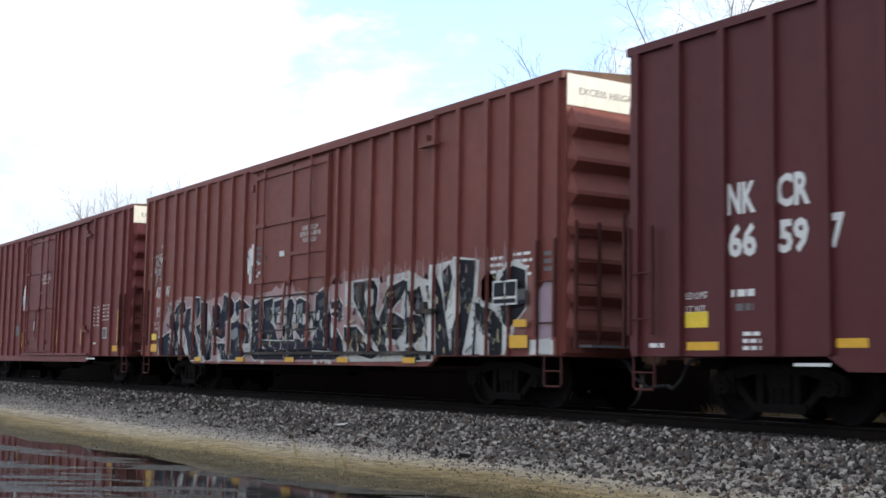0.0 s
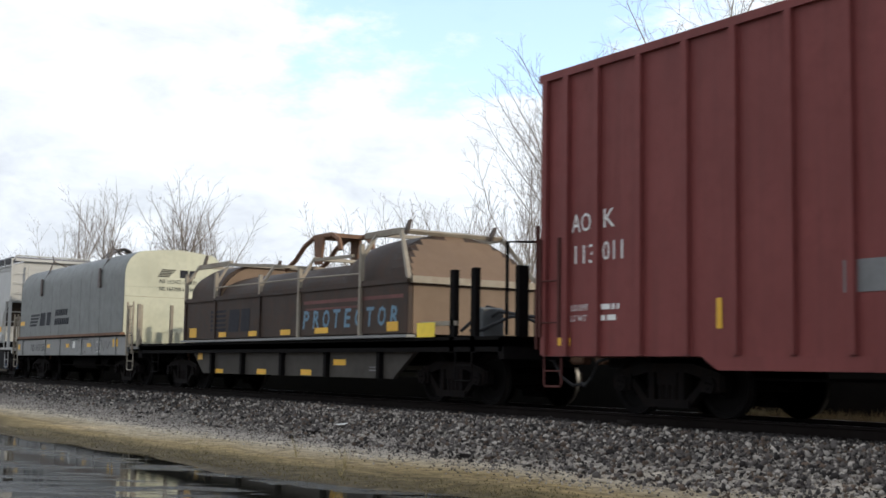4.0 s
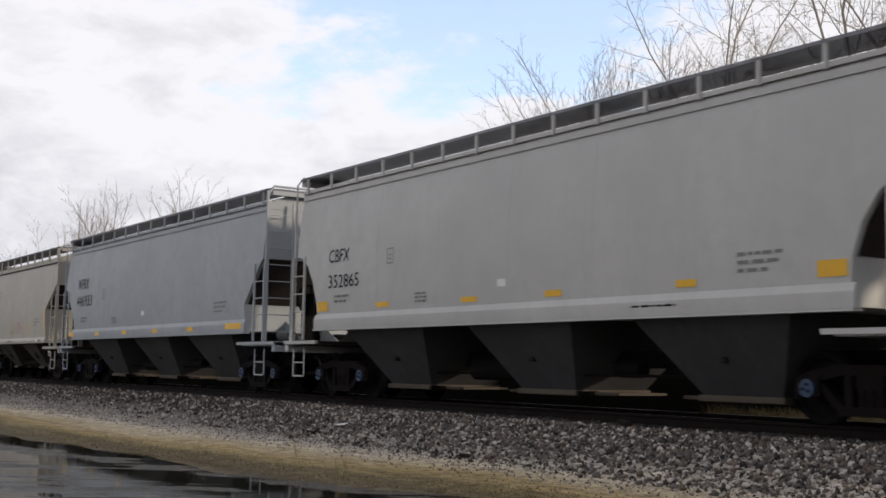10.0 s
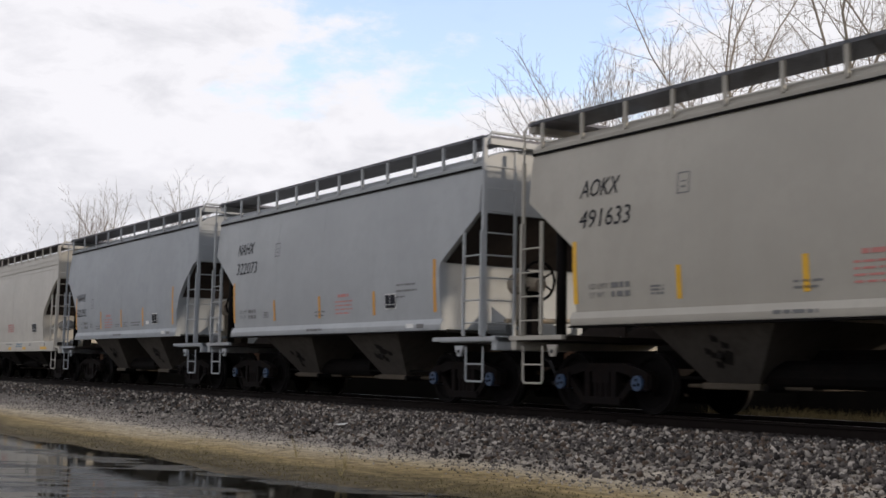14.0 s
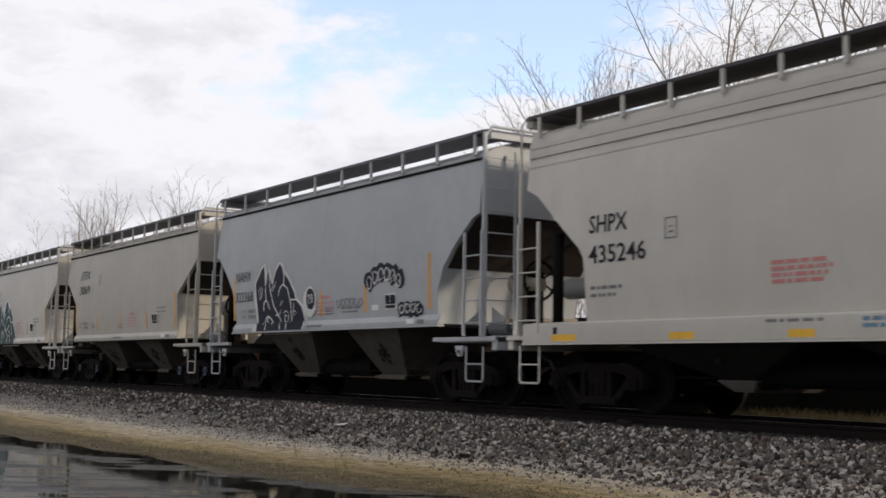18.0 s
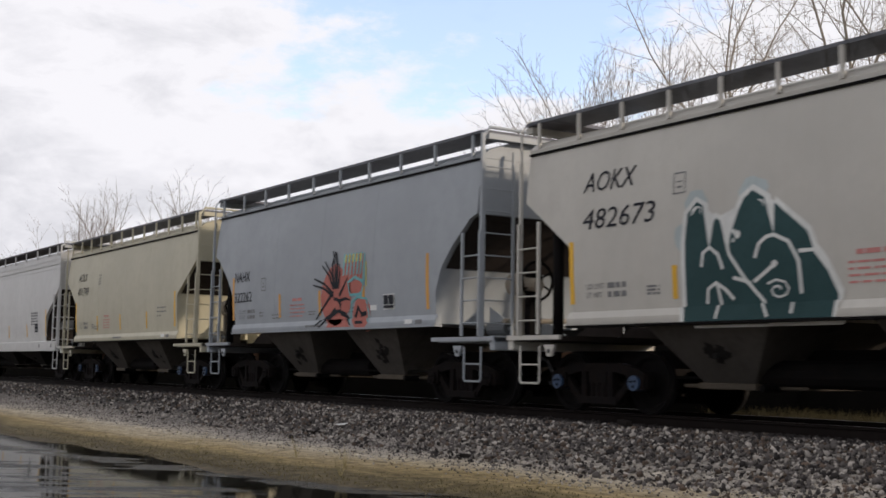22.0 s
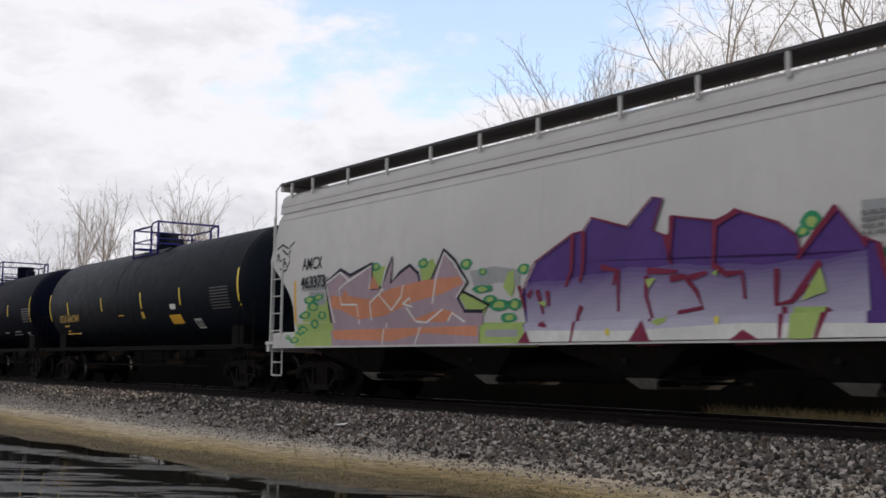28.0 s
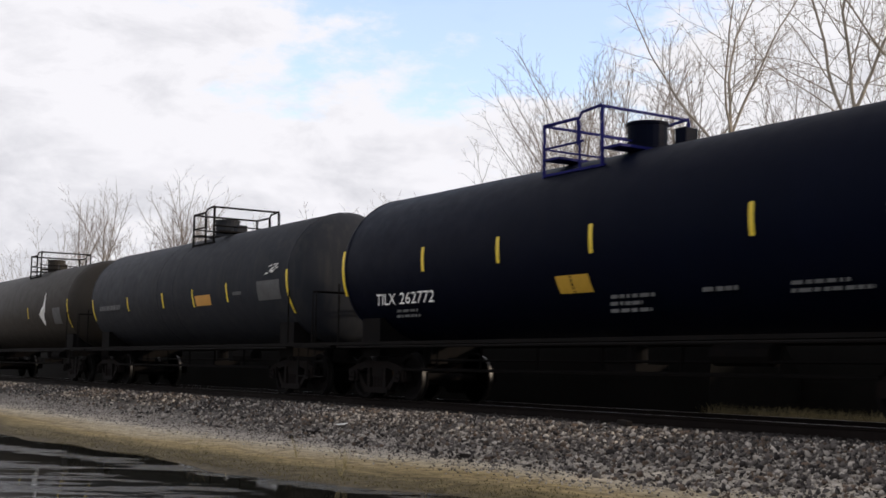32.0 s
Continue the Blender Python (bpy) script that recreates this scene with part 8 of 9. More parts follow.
def paint_boxcar():
    rng = random.Random(3)
    p = box_painting("graffiti", "black and white spray-painted lettering with a pinkish haze")
    p.layer([blob(rng, -7.4 + i * 0.72, 1.75 + rng.uniform(-.1, .1), 0.5, 0.62 + rng.uniform(-.1, .15), 16, .2, 3) for i in range(14)] + [blob(rng, 2.4 + i * 0.92, 1.75, 0.7, 0.80, 16, .1) for i in range(7)], "pink")
    pale = [[(-7.97, 1.19), (-7.92, 1.65), (-7.35, 2.32), (-6.88, 2.41), (-6.21, 2.5), (-5.35, 2.45), (-5.03, 2.31), (-4.24, 2.37), (-3.87, 2.4), (-3.41, 2.47), (-3.02, 2.49), (-2.63, 2.37), (-2.08, 2.34), (-1.81, 2.25), (-1.39, 2.37), (-0.9, 2.4), (-0.68, 2.52), (-0.47, 2.41), (-0.19, 2.65), (0.12, 2.58), (0.28, 2.32), (0.67, 2.33), (1.1, 2.2), (1.52, 2.35), (1.86, 2.39), (2.31, 2.41), (2.54, 2.43), (2.54, 0.73), (-1.78, 0.71), (-7.87, 0.71)]]
    white = [[(2.5, 2.31), (2.94, 2.34), (3.76, 2.33), (3.82, 2.18), (4.08, 2.25), (4.26, 2.36), (4.94, 2.4), (5.33, 2.23), (5.62, 2.18), (5.78, 2.1), (5.75, 0.75), (2.46, 0.73), (2.36, 1.38), (2.47, 1.83)]]
    pale = [[(x, 0.72 + (z - 0.72) * 0.93) for x, z in poly] for poly in pale]
    p.layer(pale, "rose")
    p.layer([blob(rng, -7.4 + rng.uniform(0, 9.4), rng.uniform(0.8, 1.75), rng.uniform(.1, .25), rng.uniform(.2, .45), 9, .3) for i in range(46)] + white, "chalk")
    # the far half of the large word
    chalk = [[(5.65, 2.45), (6.2, 2.5), (6.45, 2.55), (7.1, 2.45), (7.05, 1.9), (7.0, .75), (5.5, .75)], [(7.0, 1.85), (7.5, 1.7), (7.6, 2.2), (8.1, 2.4), (8.45, 2.25), (8.0, 1.0), (7.9, .72), (6.9, .75)], [(8.5, 0.86), (9.2, 0.86), (9.2, 1.08), (8.5, 1.1)]]
    p.layer(chalk, "white")
    dark = [[(-7.34, 2.21), (-7.06, 2.17), (-7.04, 1.91), (-6.75, 2.16), (-6.42, 2.22), (-6.19, 2.24), (-6.14, 1.99), (-6.4, 1.89), (-6.5, 1.62), (-6.72, 1.4), (-7.19, 1.63)], [(-7.9, 1.31), (-7.3, 1.47), (-6.94, 1.29), (-6.68, 0.74), (-7.75, 0.73)], [(-6.96, 1.63), (-6.37, 1.17), (-5.91, 0.74), (-6.52, 0.74), (-6.87, 1.18)], [(-6.07, 2.04), (-5.71, 2.08), (-5.65, 1.59), (-5.29, 1.16), (-5.07, 0.74), (-5.8, 0.74), (-6.04, 1.28), (-6.28, 1.61)], [(-5.49, 2.31), (-5.22, 2.3), (-5.16, 1.95), (-5.36, 1.74), (-5.49, 2.01)], [(-4.92, 2.17), (-4.68, 2.16), (-4.65, 1.15), (-4.38, 0.75), (-4.71, 0.74), (-4.99, 1.16), (-5.3, 1.42), (-5.41, 1.59), (-5.05, 1.68)]]
    dark += [[(-4.05, 2.1), (-3.86, 2.02), (-3.85, 1.79), (-4.12, 1.65), (-4.3, 1.35), (-4.28, 0.75), (-4.57, 0.74), (-4.49, 1.25), (-4.22, 1.65), (-4.42, 1.97)], [(-3.68, 2.29), (-3.5, 2.33), (-3.23, 2.21), (-3.05, 2.1), (-3.04, 1.86), (-3.3, 1.68), (-3.56, 1.54), (-3.38, 1.38), (-3.74, 1.24), (-4.15, 1.35), (-4.12, 1.55), (-3.85, 1.84), (-3.73, 2.04)], [(-4.2, 1.15), (-3.46, 1.14), (-3.18, 0.75), (-3.63, 0.75), (-3.91, 1)], [(-2.96, 2.1), (-2.62, 2.18), (-2.12, 1.96), (-2.36, 1.93), (-2.7, 1.89), (-2.83, 1.76), (-2.99, 1.91)], [(-3.21, 1.62), (-2.69, 1.68), (-2.27, 1.5), (-2.06, 1.22), (-2.18, 1.13), (-2.42, 0.75), (-3.18, 0.75), (-3.2, 1.14)]]
    dark += [[(-2.08, 2.15), (-1.88, 2.16), (-1.87, 1.63), (-2.06, 1.63)], [(-2.06, 1.22), (-1.79, 1.4), (-1.78, 1.12), (-1.47, 0.76), (-1.78, 0.76), (-2.05, 0.94)]]
    door = [[(-1.29, 2.06), (-0.79, 2.12), (-0.82, 1.81), (-0.89, 1.6), (-0.67, 1.46), (-0.5, 1.19), (-1.32, 1.21)], [(-0.75, 2.03), (-0.26, 2.09), (-0.12, 1.96), (-0.25, 1.79), (-0.32, 1.45), (-0.25, 1.19), (-0.45, 1.19), (-0.56, 1.45), (-0.7, 1.63)], [(-0.05, 2.04), (0.15, 2.07), (0.28, 1.94), (0.18, 1.56), (0.29, 1.18), (-0.11, 1.19), (-0.09, 1.61)], [(0.35, 2.02), (0.54, 2.07), (0.98, 1.94), (1.04, 1.65), (0.92, 1.29), (0.67, 1.17), (0.39, 1.35), (0.35, 1.56)], [(1.26, 2.09), (1.69, 2.26), (1.75, 1.86), (1.92, 1.54), (2.36, 1.15), (2.41, 0.92), (1.05, 0.97), (1.29, 1.4), (1.23, 1.73)]]
    door += [[(2, 1.91), (2.2, 1.98), (2.33, 1.87), (2.31, 1.77), (2, 1.79)], [(1.98, 1.7), (2.31, 1.77), (2.35, 1.6), (2.2, 1.57)]]
    right = [[(2.76, 2.29), (3.57, 2.29), (3.74, 2.12), (3.66, 1.62), (3.98, 1.33), (4.28, 0.91), (3.88, 0.88), (3.32, 1.39), (2.78, 1.95)], [(2.54, 1.41), (2.93, 1.42), (3.79, 0.85), (3.6, 0.78), (2.93, 0.88), (2.57, 1.15)], [(4.26, 2.15), (4.69, 2.25), (4.81, 2.16), (4.6, 1.92), (4.25, 1.7), (4.02, 1.44), (3.75, 1.44), (3.89, 1.68), (4.07, 1.89)], [(4.09, 1.57), (4.34, 1.65), (4.71, 1.51), (4.75, 1.39), (4.09, 1.38)], [(4.02, 1.34), (4.71, 1.35), (4.46, 1.12), (4.05, 1.23)], [(4.8, 1.48), (5.08, 1.6), (5.28, 1.56), (5.41, 1.39), (5.35, 1.2), (5.11, 1.07), (4.79, 1.06)]]
    right += [[(4.93, 2), (5.25, 2.11), (5.4, 1.68), (5.48, 1.29), (5.3, 1.61), (5.04, 1.66)], [(4.75, 2.22), (4.85, 2.21), (4.8, 1.48), (4.74, 1.48)], [(4.83, 0.97), (5.07, 1.01), (5.38, 0.77), (4.82, 0.77)], [(5.43, 1.29), (5.59, 1.1), (5.71, 0.78), (5.53, 0.78)], [(5.44, 2.1), (5.62, 2.11), (5.7, 1.85), (5.51, 1.8)]]
    right += [[(5.75, 2.3), (5.95, 2.0), (6.1, 1.5), (6.3, .75), (5.8, .75)], [(5.95, 2.3), (6.2, 2.45), (6.3, 2.2), (6.1, 1.6)], [(6.5, 2.5), (7.0, 2.45), (6.95, 1.9), (6.8, 1.4), (6.6, .75), (6.2, .75), (6.55, 1.6)]]
    right += [[(7.0, 1.75), (7.5, 1.6), (7.8, 1.35), (7.9, 1.0), (7.6, .72), (7.4, .75), (7.45, 1.2), (7.0, 1.5)], [(7.7, 2.1), (8.05, 2.3), (8.4, 2.2), (8.4, 1.6), (8.0, 1.3), (7.75, 1.5)]]
    band = [[(-1.8, 2), (-1.39, 2.11), (-1.33, 1.48), (-1.1, 1.25), (0.67, 1.19), (1.17, 1.15), (2.43, 1.07), (2.43, 0.91), (2.09, 0.77), (-1.47, 0.76), (-1.78, 1.12)]]
    rose = [[(3.76, 2.22), (4.08, 2.25), (4, 1.89), (3.71, 1.62)], [(2.39, 1.82), (2.73, 1.81), (3.37, 1.35), (3.18, 1.34), (2.41, 1.49)], [(4.11, 1.05), (4.5, 1.05), (4.54, 0.95), (4.11, 0.88)], [(4.47, 1.83), (4.6, 1.89), (4.57, 1.62), (4.32, 1.68)]]
    hole = [[(-0.53, 1.8), (-0.29, 1.81), (-0.32, 1.58), (-0.6, 1.56)], [(0.7, 1.73), (0.86, 1.7), (0.82, 1.5), (0.7, 1.5)], [(-0.23, 2.07), (-0.06, 2.06), (-0.06, 1.89), (-0.2, 1.87)], [(1.31, 1.72), (1.43, 1.76), (1.46, 1.6), (1.34, 1.56)], [(1.98, 1.5), (2.09, 1.46), (2.14, 1.23), (2.03, 1.19)], [(-2.59, 1.13), (-2.18, 1.13), (-2.34, 0.89)], [(-4.41, 1.71), (-4.17, 1.75), (-4.35, 1.46)], [(-6.39, 1.61), (-6.16, 1.44), (-6.19, 1.17), (-6.42, 1.28)]]
    hole_pink = [[(-0.58, 1.54), (-0.28, 1.52), (-0.25, 1.27), (-0.45, 1.19)], [(-2.81, 1.13), (-2.54, 1.08), (-2.71, 0.99)]]
    rhole = [[(3.31, 2.06), (3.57, 2.13), (3.57, 1.84), (3.47, 1.76)], [(3.08, 1.1), (3.22, 1.06), (3.27, 0.95)]]
    haze = [[(-3.2, 1.43), (-2.86, 1.52), (-2.68, 1.37), (-2.94, 1.23), (-3.2, 1.23)], [(0.41, 1.93), (0.67, 1.96), (0.65, 1.55), (0.44, 1.53)], [(-5.85, 1.76), (-5.69, 1.7), (-5.64, 1.38), (-5.85, 1.44)], [(-0.67, 1.9), (-0.39, 1.93), (-0.42, 1.84), (-0.64, 1.79)]]
    mottle = [[(2.83, 2.18), (2.96, 2.25), (3.08, 1.94), (2.91, 1.88)], [(3.33, 1.67), (3.52, 1.74), (3.75, 1.41), (3.61, 1.34)], [(3.23, 2.26), (3.51, 2.26), (3.49, 2.15), (3.33, 2.11)], [(4.3, 2.04), (4.6, 2.13), (4.51, 1.96), (4.3, 1.91)], [(2.73, 1.33), (2.95, 1.36), (3.03, 1.14), (2.78, 1.14)], [(4.29, 1.56), (4.46, 1.58), (4.5, 1.42), (4.29, 1.43)], [(4.96, 1.4), (5.2, 1.43), (5.23, 1.27), (4.99, 1.24)], [(5.05, 1.89), (5.21, 1.98), (5.28, 1.75), (5.12, 1.73)], [(3.84, 1.23), (3.98, 1.23), (4.06, 1.05), (3.9, 1.06)], [(-6.41, 2.11), (-6.23, 2.15), (-6.29, 1.96), (-6.49, 1.95)], [(-3.58, 2.13), (-3.4, 2.07), (-3.48, 1.88), (-3.67, 1.94)]]
    mottle += [[(-4.79, 1.36), (-4.65, 1.26), (-4.52, 0.95), (-4.76, 1.05)], [(1.4, 1.96), (1.64, 2.03), (1.66, 1.87), (1.46, 1.84)], [(-1.11, 1.92), (-0.97, 1.95), (-0.93, 1.64), (-1.11, 1.6)]]
    umber = [[(2.99, 2.24), (3.12, 2.25), (3.13, 1.87), (3.01, 1.89)], [(4.21, 2.02), (4.51, 2.03), (4.47, 1.93), (4.23, 1.94)], [(3.98, 1.86), (4.25, 1.87), (4.21, 1.74), (4, 1.71)], [(2.78, 1.25), (3.08, 1.28), (3.32, 1.1), (2.93, 1.07)], [(-2.52, 1.46), (-2.27, 1.41), (-2.15, 1.22), (-2.43, 1.27)], [(-3.97, 1.5), (-3.65, 1.49), (-3.74, 1.34), (-4.02, 1.37)]]
    p.layer(rose, "rose")
    p.layer([q for poly in dark + right for q in stroke([*poly, poly[0]], 0.085, 0.06)], "white")
    p.layer(band, "navy")
    p.layer([q for poly in door for q in stroke([*poly, poly[0]], 0.09, 0.05)], "white")
    p.layer(dark + door, "navy")
    p.layer(right, "black")
    p.layer(hole + rhole, "chalk")
    p.layer(hole_pink, "rose")
    p.layer(haze, "grey")
    spots = []
    for poly in dark + door + right:
        cx, cz = sum(a for a, b in poly) / len(poly), sum(b for a, b in poly) / len(poly)
        for k in range(3):
            a, b = poly[rng.randrange(len(poly))]
            f = rng.uniform(0.1, 0.5)
            spots.append(blob(rng, cx + (a - cx) * f, cz + (b - cz) * f, rng.uniform(.03, .08), rng.uniform(.05, .16), 9, .35))
    p.layer(mottle + spots[::2], "charcoal")
    p.layer(spots[1::6], "slate")
    p.layer(umber, "umber")
    dense(p, rng, -7.6, 2.2, 0.78, 1.95, 60, ("silver", "charcoal", "chalk", "navy"), size=(0.03, 0.10))
    dense(p, rng, 2.5, 8.2, 0.80, 2.15, 34, ("charcoal", "buff", "grey", "black"), size=(0.03, 0.11))
    drips = [q for k in range(30) for a in [2.2 + k * 0.2 + rng.uniform(-.06, .06)] for q in stroke([(a, 2.25), (a + rng.uniform(-.03, .03), 2.4 + rng.uniform(0, .3))], 0.035, 0.01)]
    p.layer(drips, "rose")
    p.layer([[(8.78, 0.88), (9.14, 0.88), (9.14, 1.95), (8.95, 2.02), (8.78, 1.85)]], "lilac_grey")
    p.layer([[(8.80, 0.88), (9.14, 0.88), (9.14, 1.12), (8.80, 1.10)]], "chalk")
    p.layer([blob(rng, rng.uniform(-7.2, 7), rng.uniform(.8, 1.9), .03, .07, 7, .3) for i in range(26)], "buff")
    g = box_painting("grime", "black grease and soot round the latches")
    g.layer([blob(rng, rng.gauss(-0.7, .5), rng.gauss(1.6, .5), rng.uniform(.03, .1), rng.uniform(.03, .09), 8, .4) for i in range(16)] + [blob(rng, rng.gauss(5.3, .2), rng.gauss(1.7, .25), .05, .06, 8, .4) for i in range(8)], "umber")
    q = box_painting("graffiti", "white scrawl")
    polys = [r for k in range(9) for a, b in [(rng.uniform(-2.42, -2.24), rng.uniform(2.45, 3.2))] for r in stroke([(a, b), (a + rng.uniform(-.05, .05), b + rng.uniform(.1, .25))], 0.06)]
    polys += [r for k in range(6) for a, b in [(rng.uniform(-2.0, -1.6), rng.uniform(2.6, 3.1))] for r in stroke([(a, b), (a + .14, b + .01)], 0.06)]
    for i in range(22):
        x, z = -8.62 + rng.uniform(0, .6), rng.uniform(2.9, 3.65)
        polys += stroke([(x, z), (x + rng.uniform(-.2, .2), z + rng.uniform(-.2, .2)), (x + rng.uniform(-.2, .3), z + rng.uniform(-.3, .3))], 0.04)
    q.layer(polys, "white")
    # repainted data panel over the lettering
    decal("placard", car2, CARD_WHITE, 7.62, 8.28, 1.66, 2.06, -1.70, "white bordered data panel")
    decal("placard", car2, INK, 7.65, 7.94, 1.80, 2.03, -1.703)
    decal("placard", car2, INK, 7.97, 8.25, 1.80, 2.03, -1.703)
    decal("placard", car2, INK, 7.65, 8.25, 1.69, 1.76, -1.703)


def paint_hoppers():
    rng = random.Random(8)
    # black throw-up with white outlines
    p = hopper_painting(car13, "black and white throw-up graffiti", 1.40, 1.58, 5.6)
    base = [(-3.15, 1.40), (-3.1, 1.7), (-3.25, 2.48), (-2.95, 2.80), (-2.83, 2.87), (-2.76, 2.72), (-2.68, 2.40), (-2.64, 2.70), (-2.58, 2.74), (-2.5, 2.6), (-2.36, 2.42), (-2.2, 2.72), (-2.03, 2.87), (-1.9, 2.80), (-1.79, 2.60), (-1.72, 2.63), (-1.5, 2.45), (-1.25, 2.2), (-1.2, 2.05), (-0.9, 1.9), (-0.73, 1.6), (-0.87, 1.40)]
    p.layer(stroke([*base, base[0]], 0.13), "white")
    p.layer([[(-3.42, 1.40), (-3.1, 1.40), (-3.1, 1.6), (-3.3, 1.52)], [(-3.34, 2.3), (-3.24, 2.32), (-3.08, 1.7), (-3.2, 1.66)], [(-1.86, 2.78), (-1.72, 2.70), (-1.77, 2.38)]], "white")
    p.layer([base], "navy")
    lines = [[(-2.79, 2.8), (-2.73, 2.5), (-2.68, 2.06)], [(-2.82, 1.85), (-2.78, 2.03), (-2.68, 2.1), (-2.58, 2.02), (-2.5, 1.88)], [(-2.53, 2.66), (-2.48, 2.35), (-2.28, 1.95), (-1.92, 1.6), (-1.92, 1.42)], [(-1.8, 2.7), (-1.77, 2.4)],
             [(-2.05, 2.17), (-1.98, 2.32), (-1.88, 2.39), (-1.77, 2.4), (-1.58, 2.3), (-1.42, 1.95), (-1.4, 1.57)], [(-1.45, 2.06), (-1.15, 2.05), (-0.9, 1.9), (-0.75, 1.58)], [(-2.77, 1.55), (-2.7, 1.68), (-2.58, 1.73), (-2.42, 1.67), (-2.3, 1.55)],
             [(-2.6, 1.72), (-2.62, 1.56), (-2.7, 1.42)], [(-1.6, 1.55), (-1.63, 1.42)]]
    p.layer([q for l in lines for q in stroke(l, 0.035)], "white")
    curl = [(-1.66 + (0.03 + 0.012 * i) * math.cos(i * 0.8), 1.68 + (0.03 + 0.012 * i) * math.sin(i * 0.8)) for i in range(12)]
    marks_ = [curl, [(-3.1, 2.35), (-3.02, 2.1), (-2.98, 2.4), (-2.88, 2.36), (-2.9, 2.2), (-3.0, 2.12)], [(-2.42, 2.3), (-2.3, 2.42), (-2.32, 2.28), (-2.2, 2.5), (-2.22, 2.36)], [(-1.28, 1.98), (-1.32, 1.7), (-1.14, 1.78), (-1.3, 1.82)], [(-2.2, 1.75), (-2.05, 1.72), (-1.9, 1.85)], [(-1.95, 1.95), (-1.82, 2.06)]]
    p.layer([q for l in marks_ for q in stroke(l, 0.024)], "white")
    p.layer([blob(rng, -0.52, 1.98, 0.30, 0.33, 14, .05)], "white")
    p.layer([blob(rng, -0.48, 2.04, 0.21, 0.23, 14, .06)], "navy")
    p.layer(stroke([(-0.62, 2.1), (-.52, 2.14), (-.6, 1.95), (-.5, 1.96)], 0.03) + stroke([(-.44, 2.14), (-.38, 2.1), (-.38, 1.98), (-.44, 1.96), (-.45, 2.1)], 0.03), "white")

    def loops(x0, x1, z0, h, n, rise):
        """Sprayed loops and hooks that spell nothing."""
        out = []
        for i in range(n):
            cx = x0 + (x1 - x0) * (i + 0.5) / n
            cz = z0 + rise * math.sin(math.pi * (i + 0.5) / n)
            w = (x1 - x0) / n * 0.5
            turn = rng.uniform(0, 6.28)
            out.append([(cx + w * 0.8 * math.cos(turn + a), cz + h * 0.4 * math.sin(turn + a)) for a in np.linspace(0, rng.uniform(4.2, 6.6), 9)])
            out.append([(cx - w, cz + h * rng.uniform(.2, .5)), (cx - w * 0.5, cz - h * 0.45), (cx + w * rng.uniform(.4, 1), cz + h * rng.uniform(-.4, .1))])
        return [r for l in out for r in stroke(l, 0.022)]
    q = hopper_painting(car13, "small black tag with white loops", 1.40, 1.58, 5.6)
    q.layer([blob(rng, 1.98 + i * 0.235, 2.22 + 0.2 * math.sin(math.pi * (i + .5) / 6), 0.19, 0.19, 10, .2) for i in range(6)], "navy")
    q.layer(loops(1.9, 3.2, 2.2, 0.3, 6, 0.2), "white")
    q.layer([blob(rng, 3.2 + i * 0.19, 1.70, 0.17, 0.15, 10, .15) for i in range(4)], "navy")
    q.layer(loops(3.1, 3.9, 1.70, 0.2, 4, 0.02), "white")
    q = hopper_painting(car13, "thin dark scrawl", 1.40, 1.58, 5.6)
    q.layer(loops(0.65, 1.75, 1.88, 0.2, 6, 0.03), "grey")
    scrawl = Shape()
    for l in ([(0.35, 1.4), (0.4, 1.15), (0.7, 1.3), (0.75, 1.05), (0.9, 1.35)], [(1.15, 1.38), (1.6, 1.33), (1.35, 0.95), (1.8, 1.2), (1.85, 0.92)], [(1.9, 1.4), (2.1, 1.1), (2.0, 0.92), (2.3, 1.0)], [(2.75, 1.38), (2.95, 0.98), (3.15, 1.36), (3.3, 1.0)],
              [(0.6, 1.34), (1.5, 1.40), (2.6, 1.36)], [(3.8, 1.36), (4.1, 1.0), (4.3, 1.3), (4.45, 1.05), (4.75, 1.32)]):
        for poly in stroke(l, 0.03):
            scrawl.flat(poly, -1.594)
    part("graffiti", scrawl, INK_DIM, coil_grey, "thin black spray scrawl")
    # teal throw-up
    p = hopper_painting(car15, "dark teal throw-up graffiti with white outlines", 1.30, 1.50, 5.6)
    base = [(-2.07, 1.30), (-2.05, 2.36), (-2.0, 2.75), (-1.83, 2.9), (-1.7, 2.83), (-1.62, 2.3), (-1.55, 2.55), (-1.48, 2.65), (-1.36, 2.58), (-1.26, 2.2), (-1.23, 2.46), (-1.0, 2.85), (-0.85, 2.95), (-0.62, 2.82), (-0.51, 2.4), (-0.48, 2.75), (0.03, 2.35), (0.1, 2.15), (0.25, 1.97), (0.45, 1.6), (0.38, 1.30)]
    p.layer([blob(rng, -1.85, 2.9, 0.2, 0.16, 12, .15), blob(rng, -0.85, 2.96, 0.24, 0.17, 12, .15), blob(rng, -2.12, 2.45, 0.12, 0.2, 10, .15)], "haze")
    p.layer(stroke([*base, base[0]], 0.16), "white")
    p.layer([base], "teal")
    p.layer([[(-1.72, 2.85), (-1.5, 2.68), (-1.6, 2.26)], [(-1.42, 2.66), (-1.05, 2.78), (-1.22, 2.42), (-1.28, 2.18)], [(-0.66, 2.86), (-0.48, 2.77), (-0.5, 2.36)]], "white")
